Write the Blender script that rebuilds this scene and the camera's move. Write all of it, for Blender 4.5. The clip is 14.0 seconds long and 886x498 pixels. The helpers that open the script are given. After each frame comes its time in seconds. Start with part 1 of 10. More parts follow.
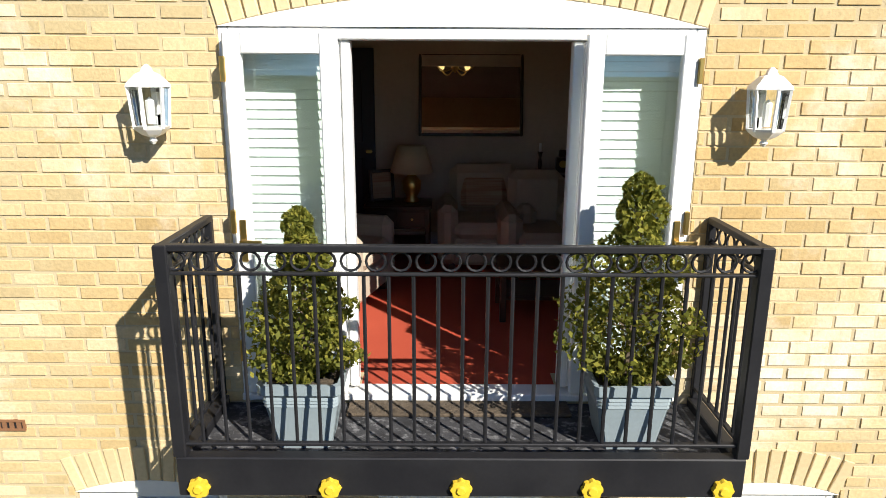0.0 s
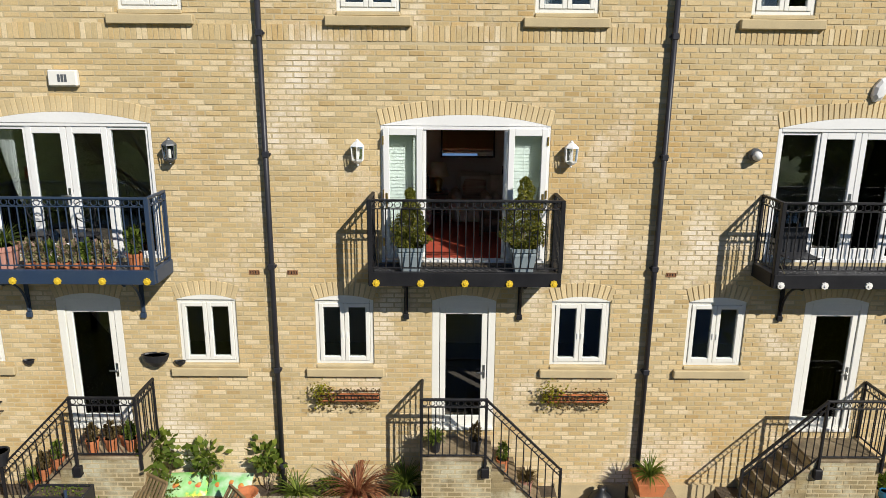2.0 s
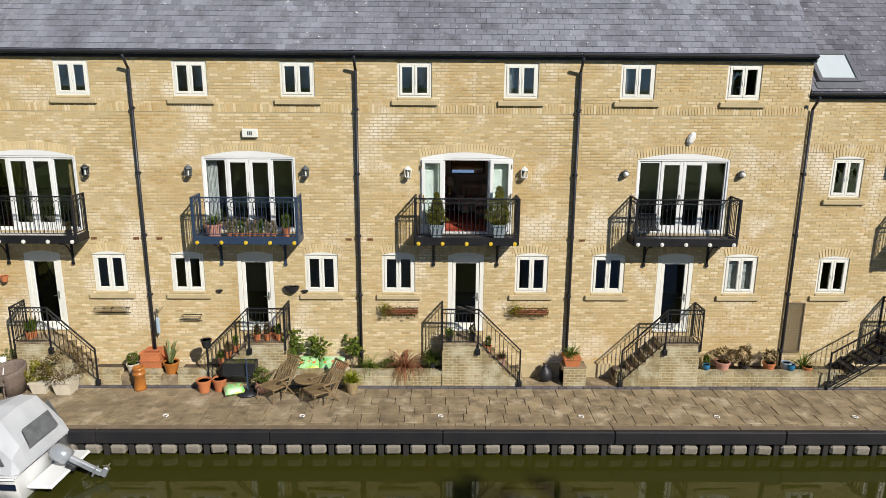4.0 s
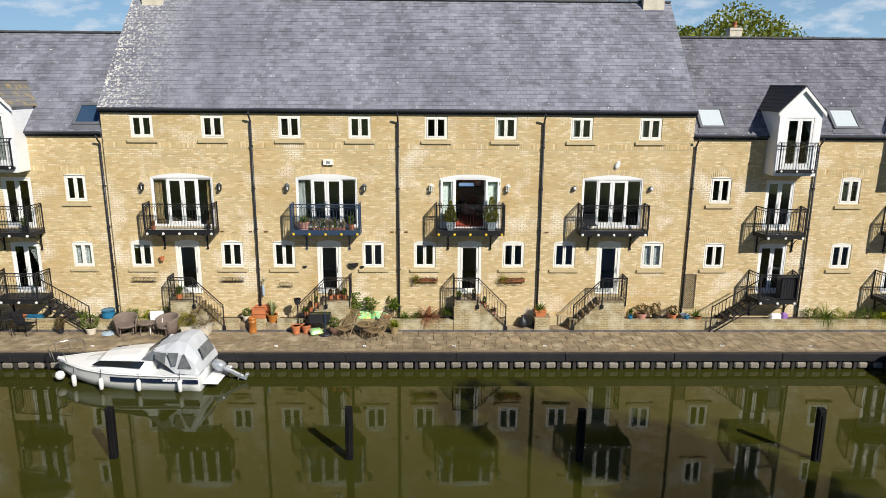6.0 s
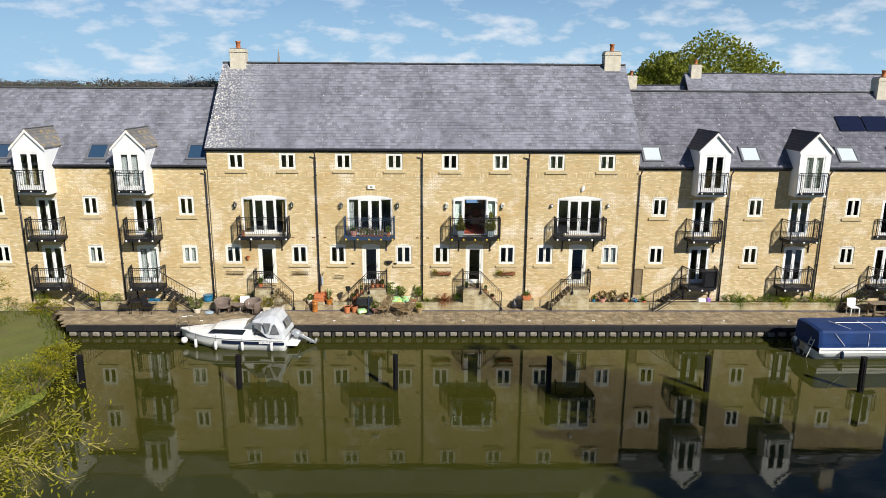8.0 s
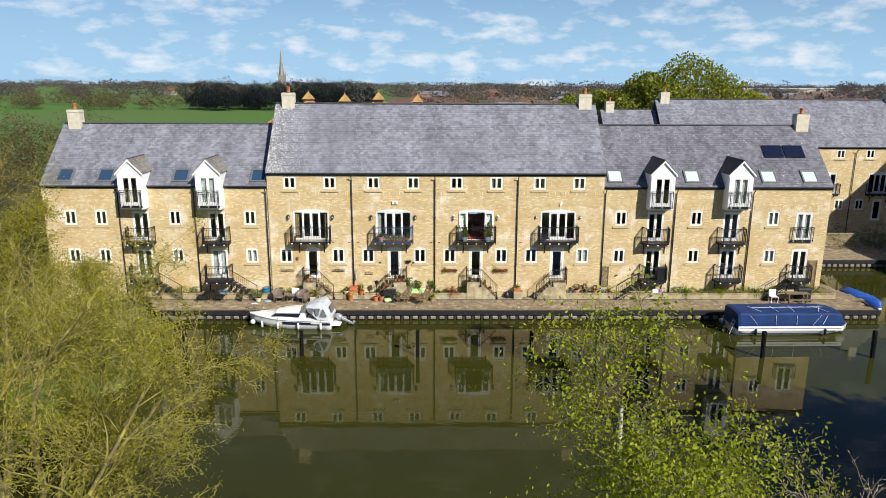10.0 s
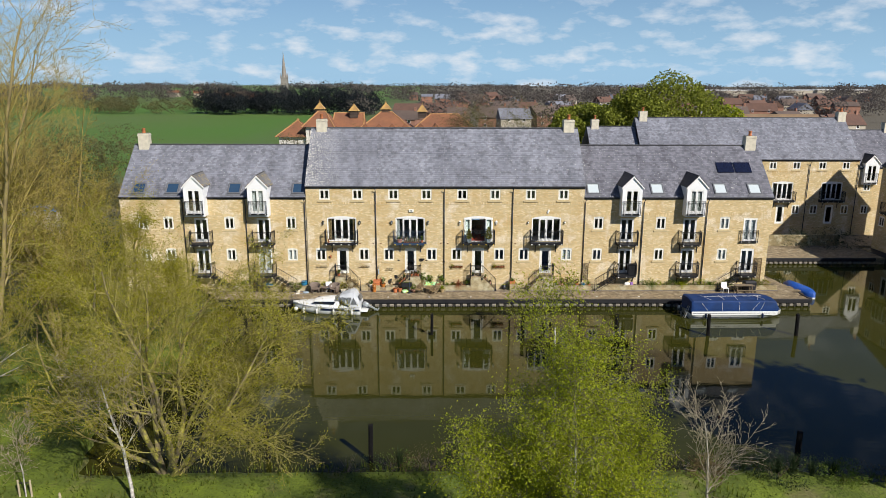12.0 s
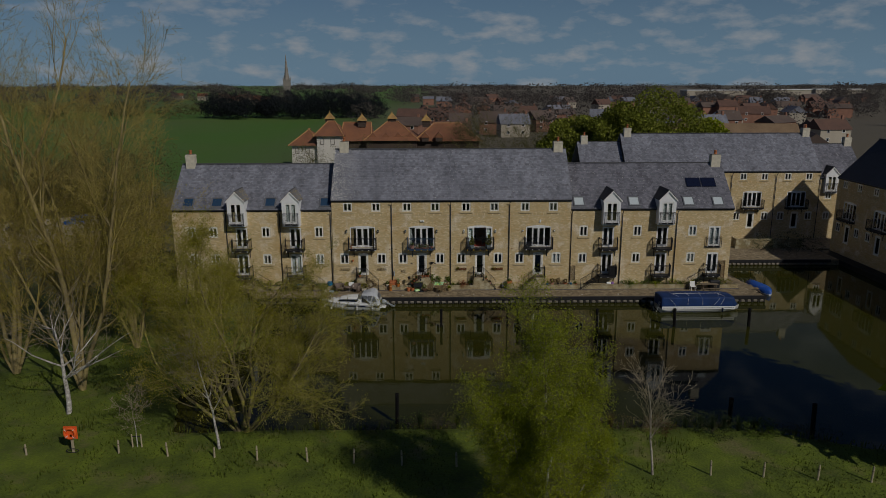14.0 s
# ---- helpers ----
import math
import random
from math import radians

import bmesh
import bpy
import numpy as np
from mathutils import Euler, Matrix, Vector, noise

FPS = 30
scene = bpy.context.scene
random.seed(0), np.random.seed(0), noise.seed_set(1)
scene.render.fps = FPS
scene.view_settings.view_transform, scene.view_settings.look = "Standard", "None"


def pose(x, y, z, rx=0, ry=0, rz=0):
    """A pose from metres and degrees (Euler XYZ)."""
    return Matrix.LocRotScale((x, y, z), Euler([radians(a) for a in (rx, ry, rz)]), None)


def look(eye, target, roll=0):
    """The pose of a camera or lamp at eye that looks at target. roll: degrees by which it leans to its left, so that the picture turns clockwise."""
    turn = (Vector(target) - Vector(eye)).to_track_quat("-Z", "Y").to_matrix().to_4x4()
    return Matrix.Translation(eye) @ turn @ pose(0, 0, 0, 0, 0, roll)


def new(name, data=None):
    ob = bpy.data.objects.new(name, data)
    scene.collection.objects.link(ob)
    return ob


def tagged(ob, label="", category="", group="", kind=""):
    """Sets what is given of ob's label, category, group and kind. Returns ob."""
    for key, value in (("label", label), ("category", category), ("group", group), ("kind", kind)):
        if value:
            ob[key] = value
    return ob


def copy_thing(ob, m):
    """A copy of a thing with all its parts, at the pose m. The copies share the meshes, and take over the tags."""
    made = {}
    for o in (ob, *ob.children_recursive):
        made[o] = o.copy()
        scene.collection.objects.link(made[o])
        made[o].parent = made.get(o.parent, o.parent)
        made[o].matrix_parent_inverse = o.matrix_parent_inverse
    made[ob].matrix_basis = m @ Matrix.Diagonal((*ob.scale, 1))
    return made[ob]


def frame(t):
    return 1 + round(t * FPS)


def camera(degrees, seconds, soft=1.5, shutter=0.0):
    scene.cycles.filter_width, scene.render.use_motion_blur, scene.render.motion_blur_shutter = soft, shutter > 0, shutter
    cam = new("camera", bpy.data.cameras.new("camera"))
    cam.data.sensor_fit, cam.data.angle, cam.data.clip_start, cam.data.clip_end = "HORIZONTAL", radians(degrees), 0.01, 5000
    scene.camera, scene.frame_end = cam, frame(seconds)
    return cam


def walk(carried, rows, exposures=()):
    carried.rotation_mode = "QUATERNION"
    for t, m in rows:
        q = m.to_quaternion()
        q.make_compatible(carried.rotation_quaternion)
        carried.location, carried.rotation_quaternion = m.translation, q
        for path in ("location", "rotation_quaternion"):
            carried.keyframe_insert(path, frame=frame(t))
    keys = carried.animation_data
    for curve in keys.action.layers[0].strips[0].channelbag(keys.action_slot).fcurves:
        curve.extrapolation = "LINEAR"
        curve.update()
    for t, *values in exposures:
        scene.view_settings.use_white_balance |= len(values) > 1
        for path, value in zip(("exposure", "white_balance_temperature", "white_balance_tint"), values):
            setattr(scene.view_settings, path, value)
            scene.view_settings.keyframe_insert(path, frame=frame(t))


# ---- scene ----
EXPO = [(0.0, 0.70), (0.5, 0.54), (1.0, 0.24), (1.5, 0.06), (2.5, -0.01), (3.0, -0.03), (5.5, 0.15), (7.0, 0.21), (8.0, 0.26), (11.5, 0.32), (12.5, -0.22), (13.0, -0.6), (13.25, -0.86), (14.0, -1.62)]
SECONDS = 14.0
cam = camera(65.81, SECONDS, soft=0.45)
# seconds, x, y, z, yaw, pitch, roll
ROWS = [
    (0.0, -0.092, -3.478, 5.809, 0.01, -14.48, -0.26),
    (0.5, -0.120, -4.818, 5.908, -0.29, -13.77, -0.24),
    (1.0, -0.184, -6.304, 6.124, -0.41, -13.84, -0.41),
    (1.5, -0.296, -8.024, 6.424, -0.43, -14.13, -0.51),
    (2.0, -0.381, -9.658, 6.699, -0.35, -14.23, -0.48),
    (2.5, -0.427, -11.502, 6.980, -0.48, -14.22, -0.44),
    (3.0, -0.495, -13.334, 7.274, -0.31, -14.01, -0.40),
    (5.5, -1.380, -24.284, 9.042, -1.01, -13.41, -0.41),
    (6.0, -1.557, -26.434, 9.571, -1.03, -13.55, -0.40),
    (6.5, -1.724, -28.782, 10.122, -0.96, -13.64, -0.43),
    (7.0, -1.894, -31.067, 10.632, -0.95, -13.62, -0.40),
    (7.5, -2.061, -33.521, 11.229, -0.87, -13.57, -0.33),
    (8.0, -2.237, -35.807, 11.862, -0.81, -13.49, -0.33),
    (10.5, -3.117, -47.876, 15.009, -0.80, -13.64, -0.24),
    (11.0, -3.335, -50.235, 15.534, -0.79, -13.63, -0.24),
    (11.5, -3.507, -52.563, 16.087, -0.77, -13.64, -0.22),
    (12.0, -3.653, -54.835, 16.685, -0.77, -13.60, -0.17),
    (12.5, -3.803, -57.126, 17.313, -0.74, -13.61, -0.17),
    (13.0, -3.974, -59.244, 17.970, -0.75, -13.61, -0.13),
    (13.5, -4.127, -61.438, 18.630, -0.73, -13.61, -0.02),
    (14.0, -4.282, -63.468, 19.287, -0.72, -13.64, 0.08),
]
walk(cam, [(t, pose(x, y, z, 90 + pitch, roll, yaw)) for t, x, y, z, yaw, pitch, roll in ROWS],
     exposures=EXPO)
# ---- world and sun ----
world = bpy.data.worlds.new("sky")
scene.world = world
world.use_nodes = True
wn, wl = world.node_tree.nodes, world.node_tree.links
wn.clear()
SUN_DIR = Vector((0.54, -0.67, 0.62)).normalized()
SUN_EL = math.asin(SUN_DIR.z)
SUN_AZ = math.atan2(SUN_DIR.x, SUN_DIR.y)
w_out = wn.new("ShaderNodeOutputWorld")
w_bg = wn.new("ShaderNodeBackground")
w_sky = wn.new("ShaderNodeTexSky")
w_sky.sky_type, w_sky.sun_disc = "NISHITA", False
w_sky.sun_elevation, w_sky.sun_rotation = SUN_EL, SUN_AZ
w_sky.air_density, w_sky.dust_density, w_sky.ozone_density = 1.0, 0.1, 3.5
w_tc = wn.new("ShaderNodeTexCoord")
w_map = wn.new("ShaderNodeMapping")
w_map.inputs["Scale"].default_value = (1.0, 1.0, 2.6)
w_map.inputs["Location"].default_value = (0.35, 0.1, 0.0)
w_n = wn.new("ShaderNodeTexNoise")
w_n.inputs["Scale"].default_value, w_n.inputs["Detail"].default_value = 19.0, 9.0
w_n.inputs["Roughness"].default_value = 0.55
w_ramp = wn.new("ShaderNodeValToRGB")
w_ramp.color_ramp.elements[0].position, w_ramp.color_ramp.elements[1].position = 0.50, 0.80
w_mix = wn.new("ShaderNodeMixRGB")
w_mix.inputs["Color2"].default_value = (13.6, 14.0, 14.6, 1)
wl.new(w_tc.outputs["Generated"], w_map.inputs["Vector"])
wl.new(w_map.outputs["Vector"], w_n.inputs["Vector"])
wl.new(w_n.outputs["Fac"], w_ramp.inputs["Fac"])
w_thin, w_cov = wn.new("ShaderNodeMapRange"), wn.new("ShaderNodeMath")
w_thin.inputs["From Min"].default_value, w_thin.inputs["From Max"].default_value = 0.07, 0.16
w_thin.inputs["To Min"].default_value, w_thin.inputs["To Max"].default_value = 1.0, 0.30
w_cov.operation = "MULTIPLY"
wl.new(w_ramp.outputs["Color"], w_cov.inputs[0])
wl.new(w_thin.outputs["Result"], w_cov.inputs[1])
wl.new(w_cov.outputs["Value"], w_mix.inputs["Fac"])
w_tint = wn.new("ShaderNodeMixRGB")
w_tint.blend_type = "MULTIPLY"
w_tint.inputs["Fac"].default_value = 1.0
w_tint.inputs["Color2"].default_value = (0.52, 0.70, 1.02, 1)
wl.new(w_sky.outputs["Color"], w_tint.inputs["Color1"])
w_sep, w_hz, w_haze = wn.new("ShaderNodeSeparateXYZ"), wn.new("ShaderNodeMapRange"), wn.new("ShaderNodeMixRGB")
w_hz.inputs["From Min"].default_value, w_hz.inputs["From Max"].default_value = 0.02, 0.24
w_hz.inputs["To Min"].default_value, w_hz.inputs["To Max"].default_value = 0.9, 0.0
w_haze.inputs["Color2"].default_value = (5.9, 9.6, 13.2, 1)
wl.new(w_tc.outputs["Generated"], w_sep.inputs["Vector"])
wl.new(w_sep.outputs["Z"], w_hz.inputs["Value"])
wl.new(w_sep.outputs["Z"], w_thin.inputs["Value"])
wl.new(w_hz.outputs["Result"], w_haze.inputs["Fac"])
wl.new(w_tint.outputs["Color"], w_haze.inputs["Color1"])
wl.new(w_haze.outputs["Color"], w_mix.inputs["Color1"])
wl.new(w_mix.outputs["Color"], w_bg.inputs["Color"])
wl.new(w_bg.outputs["Background"], w_out.inputs["Surface"])
w_bg.inputs["Strength"].default_value = 0.055
sun = new("sun", bpy.data.lights.new("sun", "SUN"))
sun.data.energy, sun.data.angle, sun.data.color = 5.0, radians(0.6), (1.0, 0.95, 0.87)
sun.matrix_world = look(SUN_DIR * 60, (0, 0, 0))


# ---- materials ----
def mat(name, col, col2=None, rough=0.7, metal=0.0, scale=2.0, fine=40.0, bump=0.2, dist=0.01, var=0.12,
        rnd=0.0, island=False, stops=None, spot=None, spot_scale=1.0, spot_at=(0.6, 0.7), spec=0.5, stretch=(1, 1, 1), stain=None, stain_scale=1.0, stain_at=(0.5, 0.7)):
    m = bpy.data.materials.new(name)
    m.use_nodes = True
    n, l = m.node_tree.nodes, m.node_tree.links
    b = n["Principled BSDF"]
    b.inputs["Roughness"].default_value, b.inputs["Metallic"].default_value = rough, metal
    b.inputs["Specular IOR Level"].default_value = spec
    tc, mp = n.new("ShaderNodeTexCoord"), n.new("ShaderNodeMapping")
    mp.inputs["Scale"].default_value = stretch
    l.new(tc.outputs["Object"], mp.inputs["Vector"])
    big, small = n.new("ShaderNodeTexNoise"), n.new("ShaderNodeTexNoise")
    for t, s, d in ((big, scale, 5), (small, fine, 4)):
        t.inputs["Scale"].default_value, t.inputs["Detail"].default_value = s, d
        l.new(mp.outputs["Vector"], t.inputs["Vector"])
    c2 = col2 or tuple(c * (1 - 2 * var) for c in col)
    ra = n.new("ShaderNodeValToRGB")
    ra.color_ramp.elements[0].position, ra.color_ramp.elements[1].position = 0.3, 0.7
    ra.color_ramp.elements[0].color, ra.color_ramp.elements[1].color = (*c2, 1), (*col, 1)
    l.new(big.outputs["Fac"], ra.inputs["Fac"])
    out = ra.outputs["Color"]
    if rnd or stops:
        src = n.new("ShaderNodeNewGeometry").outputs["Random Per Island"] if island else n.new("ShaderNodeObjectInfo").outputs["Random"]
        if stops:
            r2 = n.new("ShaderNodeValToRGB")
            e = r2.color_ramp.elements
            while len(e) < len(stops):
                e.new(0.5)
            for k, (p, c) in enumerate(stops):
                e[k].position, e[k].color = p, (*c, 1)
            l.new(src, r2.inputs["Fac"])
            mx = n.new("ShaderNodeMixRGB")
            mx.inputs["Fac"].default_value = 0.75
            l.new(out, mx.inputs["Color1"])
            l.new(r2.outputs["Color"], mx.inputs["Color2"])
            out = mx.outputs["Color"]
        if rnd:
            ma = n.new("ShaderNodeMapRange")
            ma.inputs["To Min"].default_value, ma.inputs["To Max"].default_value = 1 - rnd, 1 + rnd
            l.new(src, ma.inputs["Value"])
            hs = n.new("ShaderNodeHueSaturation")
            l.new(ma.outputs["Result"], hs.inputs["Value"])
            l.new(out, hs.inputs["Color"])
            out = hs.outputs["Color"]
    for spot, spot_scale, spot_at in ((stain, stain_scale, stain_at), (spot, spot_scale, spot_at)):
        if not spot:
            continue
        sp, sr, sm = n.new("ShaderNodeTexNoise"), n.new("ShaderNodeValToRGB"), n.new("ShaderNodeMixRGB")
        sp.inputs["Scale"].default_value, sp.inputs["Detail"].default_value = spot_scale, 7
        sp.inputs["Roughness"].default_value = 0.65
        sr.color_ramp.elements[0].position, sr.color_ramp.elements[1].position = spot_at
        l.new((tc.outputs["Object"] if max(stretch) <= 1 else mp.outputs["Vector"]), sp.inputs["Vector"])
        l.new(sp.outputs["Fac"], sr.inputs["Fac"])
        l.new(sr.outputs["Color"], sm.inputs["Fac"])
        l.new(out, sm.inputs["Color1"])
        sm.inputs["Color2"].default_value = (*spot, 1)
        out = sm.outputs["Color"]
    fm = n.new("ShaderNodeMixRGB")
    fm.blend_type = "MULTIPLY"
    fm.inputs["Fac"].default_value = min(1.0, var * 2.5)
    l.new(out, fm.inputs["Color1"])
    l.new(small.outputs["Fac"], fm.inputs["Color2"])
    gain = n.new("ShaderNodeHueSaturation")
    gain.inputs["Value"].default_value = 1 + min(1.0, var * 2.5)
    l.new(fm.outputs["Color"], gain.inputs["Color"])
    l.new(gain.outputs["Color"], b.inputs["Base Color"])
    if bump:
        bp = n.new("ShaderNodeBump")
        bp.inputs["Strength"].default_value, bp.inputs["Distance"].default_value = bump, dist
        l.new(small.outputs["Fac"], bp.inputs["Height"])
        l.new(bp.outputs["Normal"], b.inputs["Normal"])
    return m


BRICK_STOPS = [(0.0, (0.535, 0.415, 0.215)), (0.2, (0.582, 0.46, 0.255)), (0.40, (0.502, 0.37, 0.175)), (0.58, (0.567, 0.44, 0.24)),
               (0.76, (0.63, 0.535, 0.36)), (0.90, (0.48, 0.345, 0.165)), (1.0, (0.30, 0.205, 0.085))]
BRICK_LOOK = dict(rough=0.85, scale=0.5, fine=55, bump=0.45, dist=0.006, var=0.15, rnd=0.15, stops=BRICK_STOPS, spot=(0.74, 0.66, 0.53), spot_scale=0.62, spot_at=(0.53, 0.66),
                  stain=(0.45, 0.28, 0.09), stain_scale=0.45, stain_at=(0.50, 0.76))
M_BRICK = mat("buff_brick", (0.59, 0.46, 0.243), (0.52, 0.39, 0.188), island=True, **BRICK_LOOK)
M_BRICK_OBJ = mat("buff_brick_single", (0.59, 0.46, 0.243), (0.52, 0.39, 0.188), **BRICK_LOOK)
M_ARCH = mat("arch_brick", (0.63, 0.51, 0.30), (0.55, 0.42, 0.22), 0.85, scale=2, fine=50, bump=0.3, dist=0.006, var=0.1, rnd=0.12)
M_MORTAR = mat("mortar", (0.52, 0.435, 0.27), (0.42, 0.34, 0.20), 0.95, scale=0.8, fine=120, bump=0.3, dist=0.003, var=0.12)
M_PLINTH = mat("weathered_brick", (0.34, 0.26, 0.135), (0.23, 0.19, 0.10), 0.9, scale=1.2, fine=50, bump=0.4, dist=0.006, var=0.13,
               rnd=0.15, island=True, spot=(0.47, 0.44, 0.31), spot_scale=1.9, spot_at=(0.47, 0.66), stain=(0.17, 0.15, 0.085), stain_scale=1.6, stain_at=(0.48, 0.8))
M_BLUEBRICK = mat("engineering_brick", (0.11, 0.10, 0.11), None, 0.6, scale=3, fine=40, rnd=0.3)
M_SLATE = mat("slate", (0.222, 0.230, 0.266), (0.142, 0.146, 0.172), 0.85, spec=0.2, scale=0.8, fine=30, bump=0.3, dist=0.004, var=0.14, stretch=(1, 0.35, 0.35),
              rnd=0.22, island=True, spot=(0.58, 0.57, 0.54), spot_scale=9.0, spot_at=(0.645, 0.68), stain=(0.085, 0.08, 0.09), stain_scale=1.6, stain_at=(0.52, 0.78))
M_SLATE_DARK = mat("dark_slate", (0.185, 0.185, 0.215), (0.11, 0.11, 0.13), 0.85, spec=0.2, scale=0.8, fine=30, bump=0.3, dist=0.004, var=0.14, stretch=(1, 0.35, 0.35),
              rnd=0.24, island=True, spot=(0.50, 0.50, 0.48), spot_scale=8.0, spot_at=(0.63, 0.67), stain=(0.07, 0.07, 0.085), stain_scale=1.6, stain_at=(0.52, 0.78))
M_SLATE_OBJ = mat("slate_single", (0.222, 0.230, 0.266), (0.142, 0.146, 0.172), 0.85, spec=0.2, scale=0.8, fine=30, bump=0.3, dist=0.004, var=0.14, stretch=(1, 0.35, 0.35),
              rnd=0.14, spot=(0.58, 0.57, 0.54), spot_scale=9.0, spot_at=(0.645, 0.68), stain=(0.085, 0.08, 0.09), stain_scale=1.6, stain_at=(0.52, 0.78))
for _m in (M_BRICK_OBJ, M_SLATE_OBJ):
    _geo = _m.node_tree.nodes.new("ShaderNodeNewGeometry")
    for _k in [q for q in _m.node_tree.links if q.from_node.bl_idname == "ShaderNodeTexCoord"]:
        _m.node_tree.links.new(_geo.outputs["Position"], _k.to_socket)
M_SLATE_LICHEN = mat("lichened_slate", (0.222, 0.230, 0.266), (0.142, 0.146, 0.172), 0.85, spec=0.2, scale=0.8, fine=30, bump=0.3, dist=0.004, var=0.14, stretch=(1, 0.35, 0.35), stain=(0.085, 0.08, 0.09), stain_scale=1.6, stain_at=(0.52, 0.78),
                     rnd=0.14, island=True, spot=(0.60, 0.58, 0.52), spot_scale=9.0, spot_at=(0.50, 0.60))
_n, _l = M_SLATE_LICHEN.node_tree.nodes, M_SLATE_LICHEN.node_tree.links
_mix = [q for q in _n if q.bl_idname == "ShaderNodeMixRGB" and q.blend_type == "MIX"][-1]
_src = _mix.inputs["Fac"].links[0].from_socket
_tc, _sx, _mr, _mu, _nz = _n.new("ShaderNodeTexCoord"), _n.new("ShaderNodeSeparateXYZ"), _n.new("ShaderNodeMapRange"), _n.new("ShaderNodeMath"), _n.new("ShaderNodeMath")
_mr.inputs["From Min"].default_value, _mr.inputs["From Max"].default_value = -10.6, -13.9
_mu.operation, _nz.operation = "MULTIPLY", "POWER"
_nz.inputs[1].default_value = 1.6
_l.new(_tc.outputs["Object"], _sx.inputs["Vector"])
_l.new(_sx.outputs["X"], _mr.inputs["Value"])
_l.new(_mr.outputs["Result"], _nz.inputs[0])
_l.new(_nz.outputs["Value"], _mu.inputs[0])
_l.new(_src, _mu.inputs[1])
_l.new(_mu.outputs["Value"], _mix.inputs["Fac"])
M_OCHRE = mat("ochre_lichen_slate", (0.20, 0.19, 0.18), (0.15, 0.15, 0.15), 0.8, scale=0.8, fine=30, var=0.12, rnd=0.2, island=True,
              spot=(0.40, 0.29, 0.10), spot_scale=3.0, spot_at=(0.52, 0.66))
M_PANTILE = mat("dark_pantile", (0.045, 0.042, 0.042), None, 0.5, scale=2, fine=30, rnd=0.2)
M_WHITE = mat("white_upvc", (0.82, 0.82, 0.80), None, 0.35, scale=1.5, fine=30, bump=0.03, dist=0.002, var=0.03)
M_CREAM = mat("cream_paint", (0.82, 0.81, 0.74), None, 0.5, scale=1.5, fine=30, bump=0.04, dist=0.002, var=0.04)
M_STONE = mat("sill_stone", (0.52, 0.42, 0.24), (0.42, 0.34, 0.20), 0.85, scale=3, fine=60, bump=0.2, dist=0.003, var=0.1)
M_IRON = mat("black_iron", (0.010, 0.010, 0.012), (0.017, 0.017, 0.019), 0.5, spec=0.3, scale=4, fine=60, bump=0.08, dist=0.002, var=0.15)
M_BLUEIRON = mat("blue_black_iron", (0.022, 0.042, 0.085), (0.03, 0.05, 0.085), 0.42, scale=4, fine=60, bump=0.08, dist=0.002, var=0.15)
M_PIPE = mat("pipe_plastic", (0.026, 0.027, 0.034), None, 0.42, spec=0.4, scale=2, fine=30, bump=0.05, var=0.1)
M_YELLOW = mat("yellow_cap", (0.72, 0.50, 0.03), (0.55, 0.36, 0.03), 0.5, scale=6, fine=40, bump=0.1, var=0.08)
M_CAPWHITE = mat("white_cap", (0.78, 0.77, 0.72), None, 0.5, var=0.05)
M_SLAB = mat("paving_slab", (0.30, 0.235, 0.14), (0.20, 0.15, 0.088), 0.9, scale=2.2, fine=35, bump=0.6, dist=0.01, var=0.18, rnd=0.16, stain=(0.115, 0.09, 0.055), stain_scale=2.6, stain_at=(0.46, 0.70), spot=(0.46, 0.385, 0.27), spot_scale=1.7, spot_at=(0.53, 0.72))
_geo = M_SLAB.node_tree.nodes.new("ShaderNodeNewGeometry")
for _k in [q for q in M_SLAB.node_tree.links if q.from_node.bl_idname == "ShaderNodeTexCoord"]:
    M_SLAB.node_tree.links.new(_geo.outputs["Position"], _k.to_socket)
M_EARTH = mat("earth", (0.10, 0.075, 0.05), None, 0.95, scale=4, fine=30, bump=0.6, dist=0.03, var=0.2)
M_GRASS = mat("grass", (0.135, 0.18, 0.011), (0.062, 0.088, 0.008), 0.9, scale=0.6, fine=8, bump=0.9, dist=0.08, var=0.24,
              spot=(0.15, 0.135, 0.05), spot_scale=0.35, spot_at=(0.54, 0.70))
M_LAND = M_GRASS
_n, _l = M_LAND.node_tree.nodes, M_LAND.node_tree.links
_b = _n["Principled BSDF"]
_src = _b.inputs["Base Color"].links[0].from_socket
_tc, _sx, _mr = _n.new("ShaderNodeTexCoord"), _n.new("ShaderNodeSeparateXYZ"), _n.new("ShaderNodeMapRange")
_mr.inputs["From Min"].default_value, _mr.inputs["From Max"].default_value = 52.0, 82.0
_fn, _fr, _mx = _n.new("ShaderNodeTexNoise"), _n.new("ShaderNodeValToRGB"), _n.new("ShaderNodeMixRGB")
_fn.inputs["Scale"].default_value, _fn.inputs["Detail"].default_value = 0.004, 3
_fr.color_ramp.elements[0].position, _fr.color_ramp.elements[1].position = 0.42, 0.60
_fr.color_ramp.elements[0].color, _fr.color_ramp.elements[1].color = (0.07, 0.165, 0.012, 1), (0.10, 0.145, 0.03, 1)
_l.new(_tc.outputs["Object"], _sx.inputs["Vector"])
_l.new(_tc.outputs["Object"], _fn.inputs["Vector"])
_l.new(_sx.outputs["Y"], _mr.inputs["Value"])
_l.new(_fn.outputs["Fac"], _fr.inputs["Fac"])
_tx, _tm = _n.new("ShaderNodeMapRange"), _n.new("ShaderNodeMixRGB")
_tx.inputs["From Min"].default_value, _tx.inputs["From Max"].default_value = -70.0, 10.0
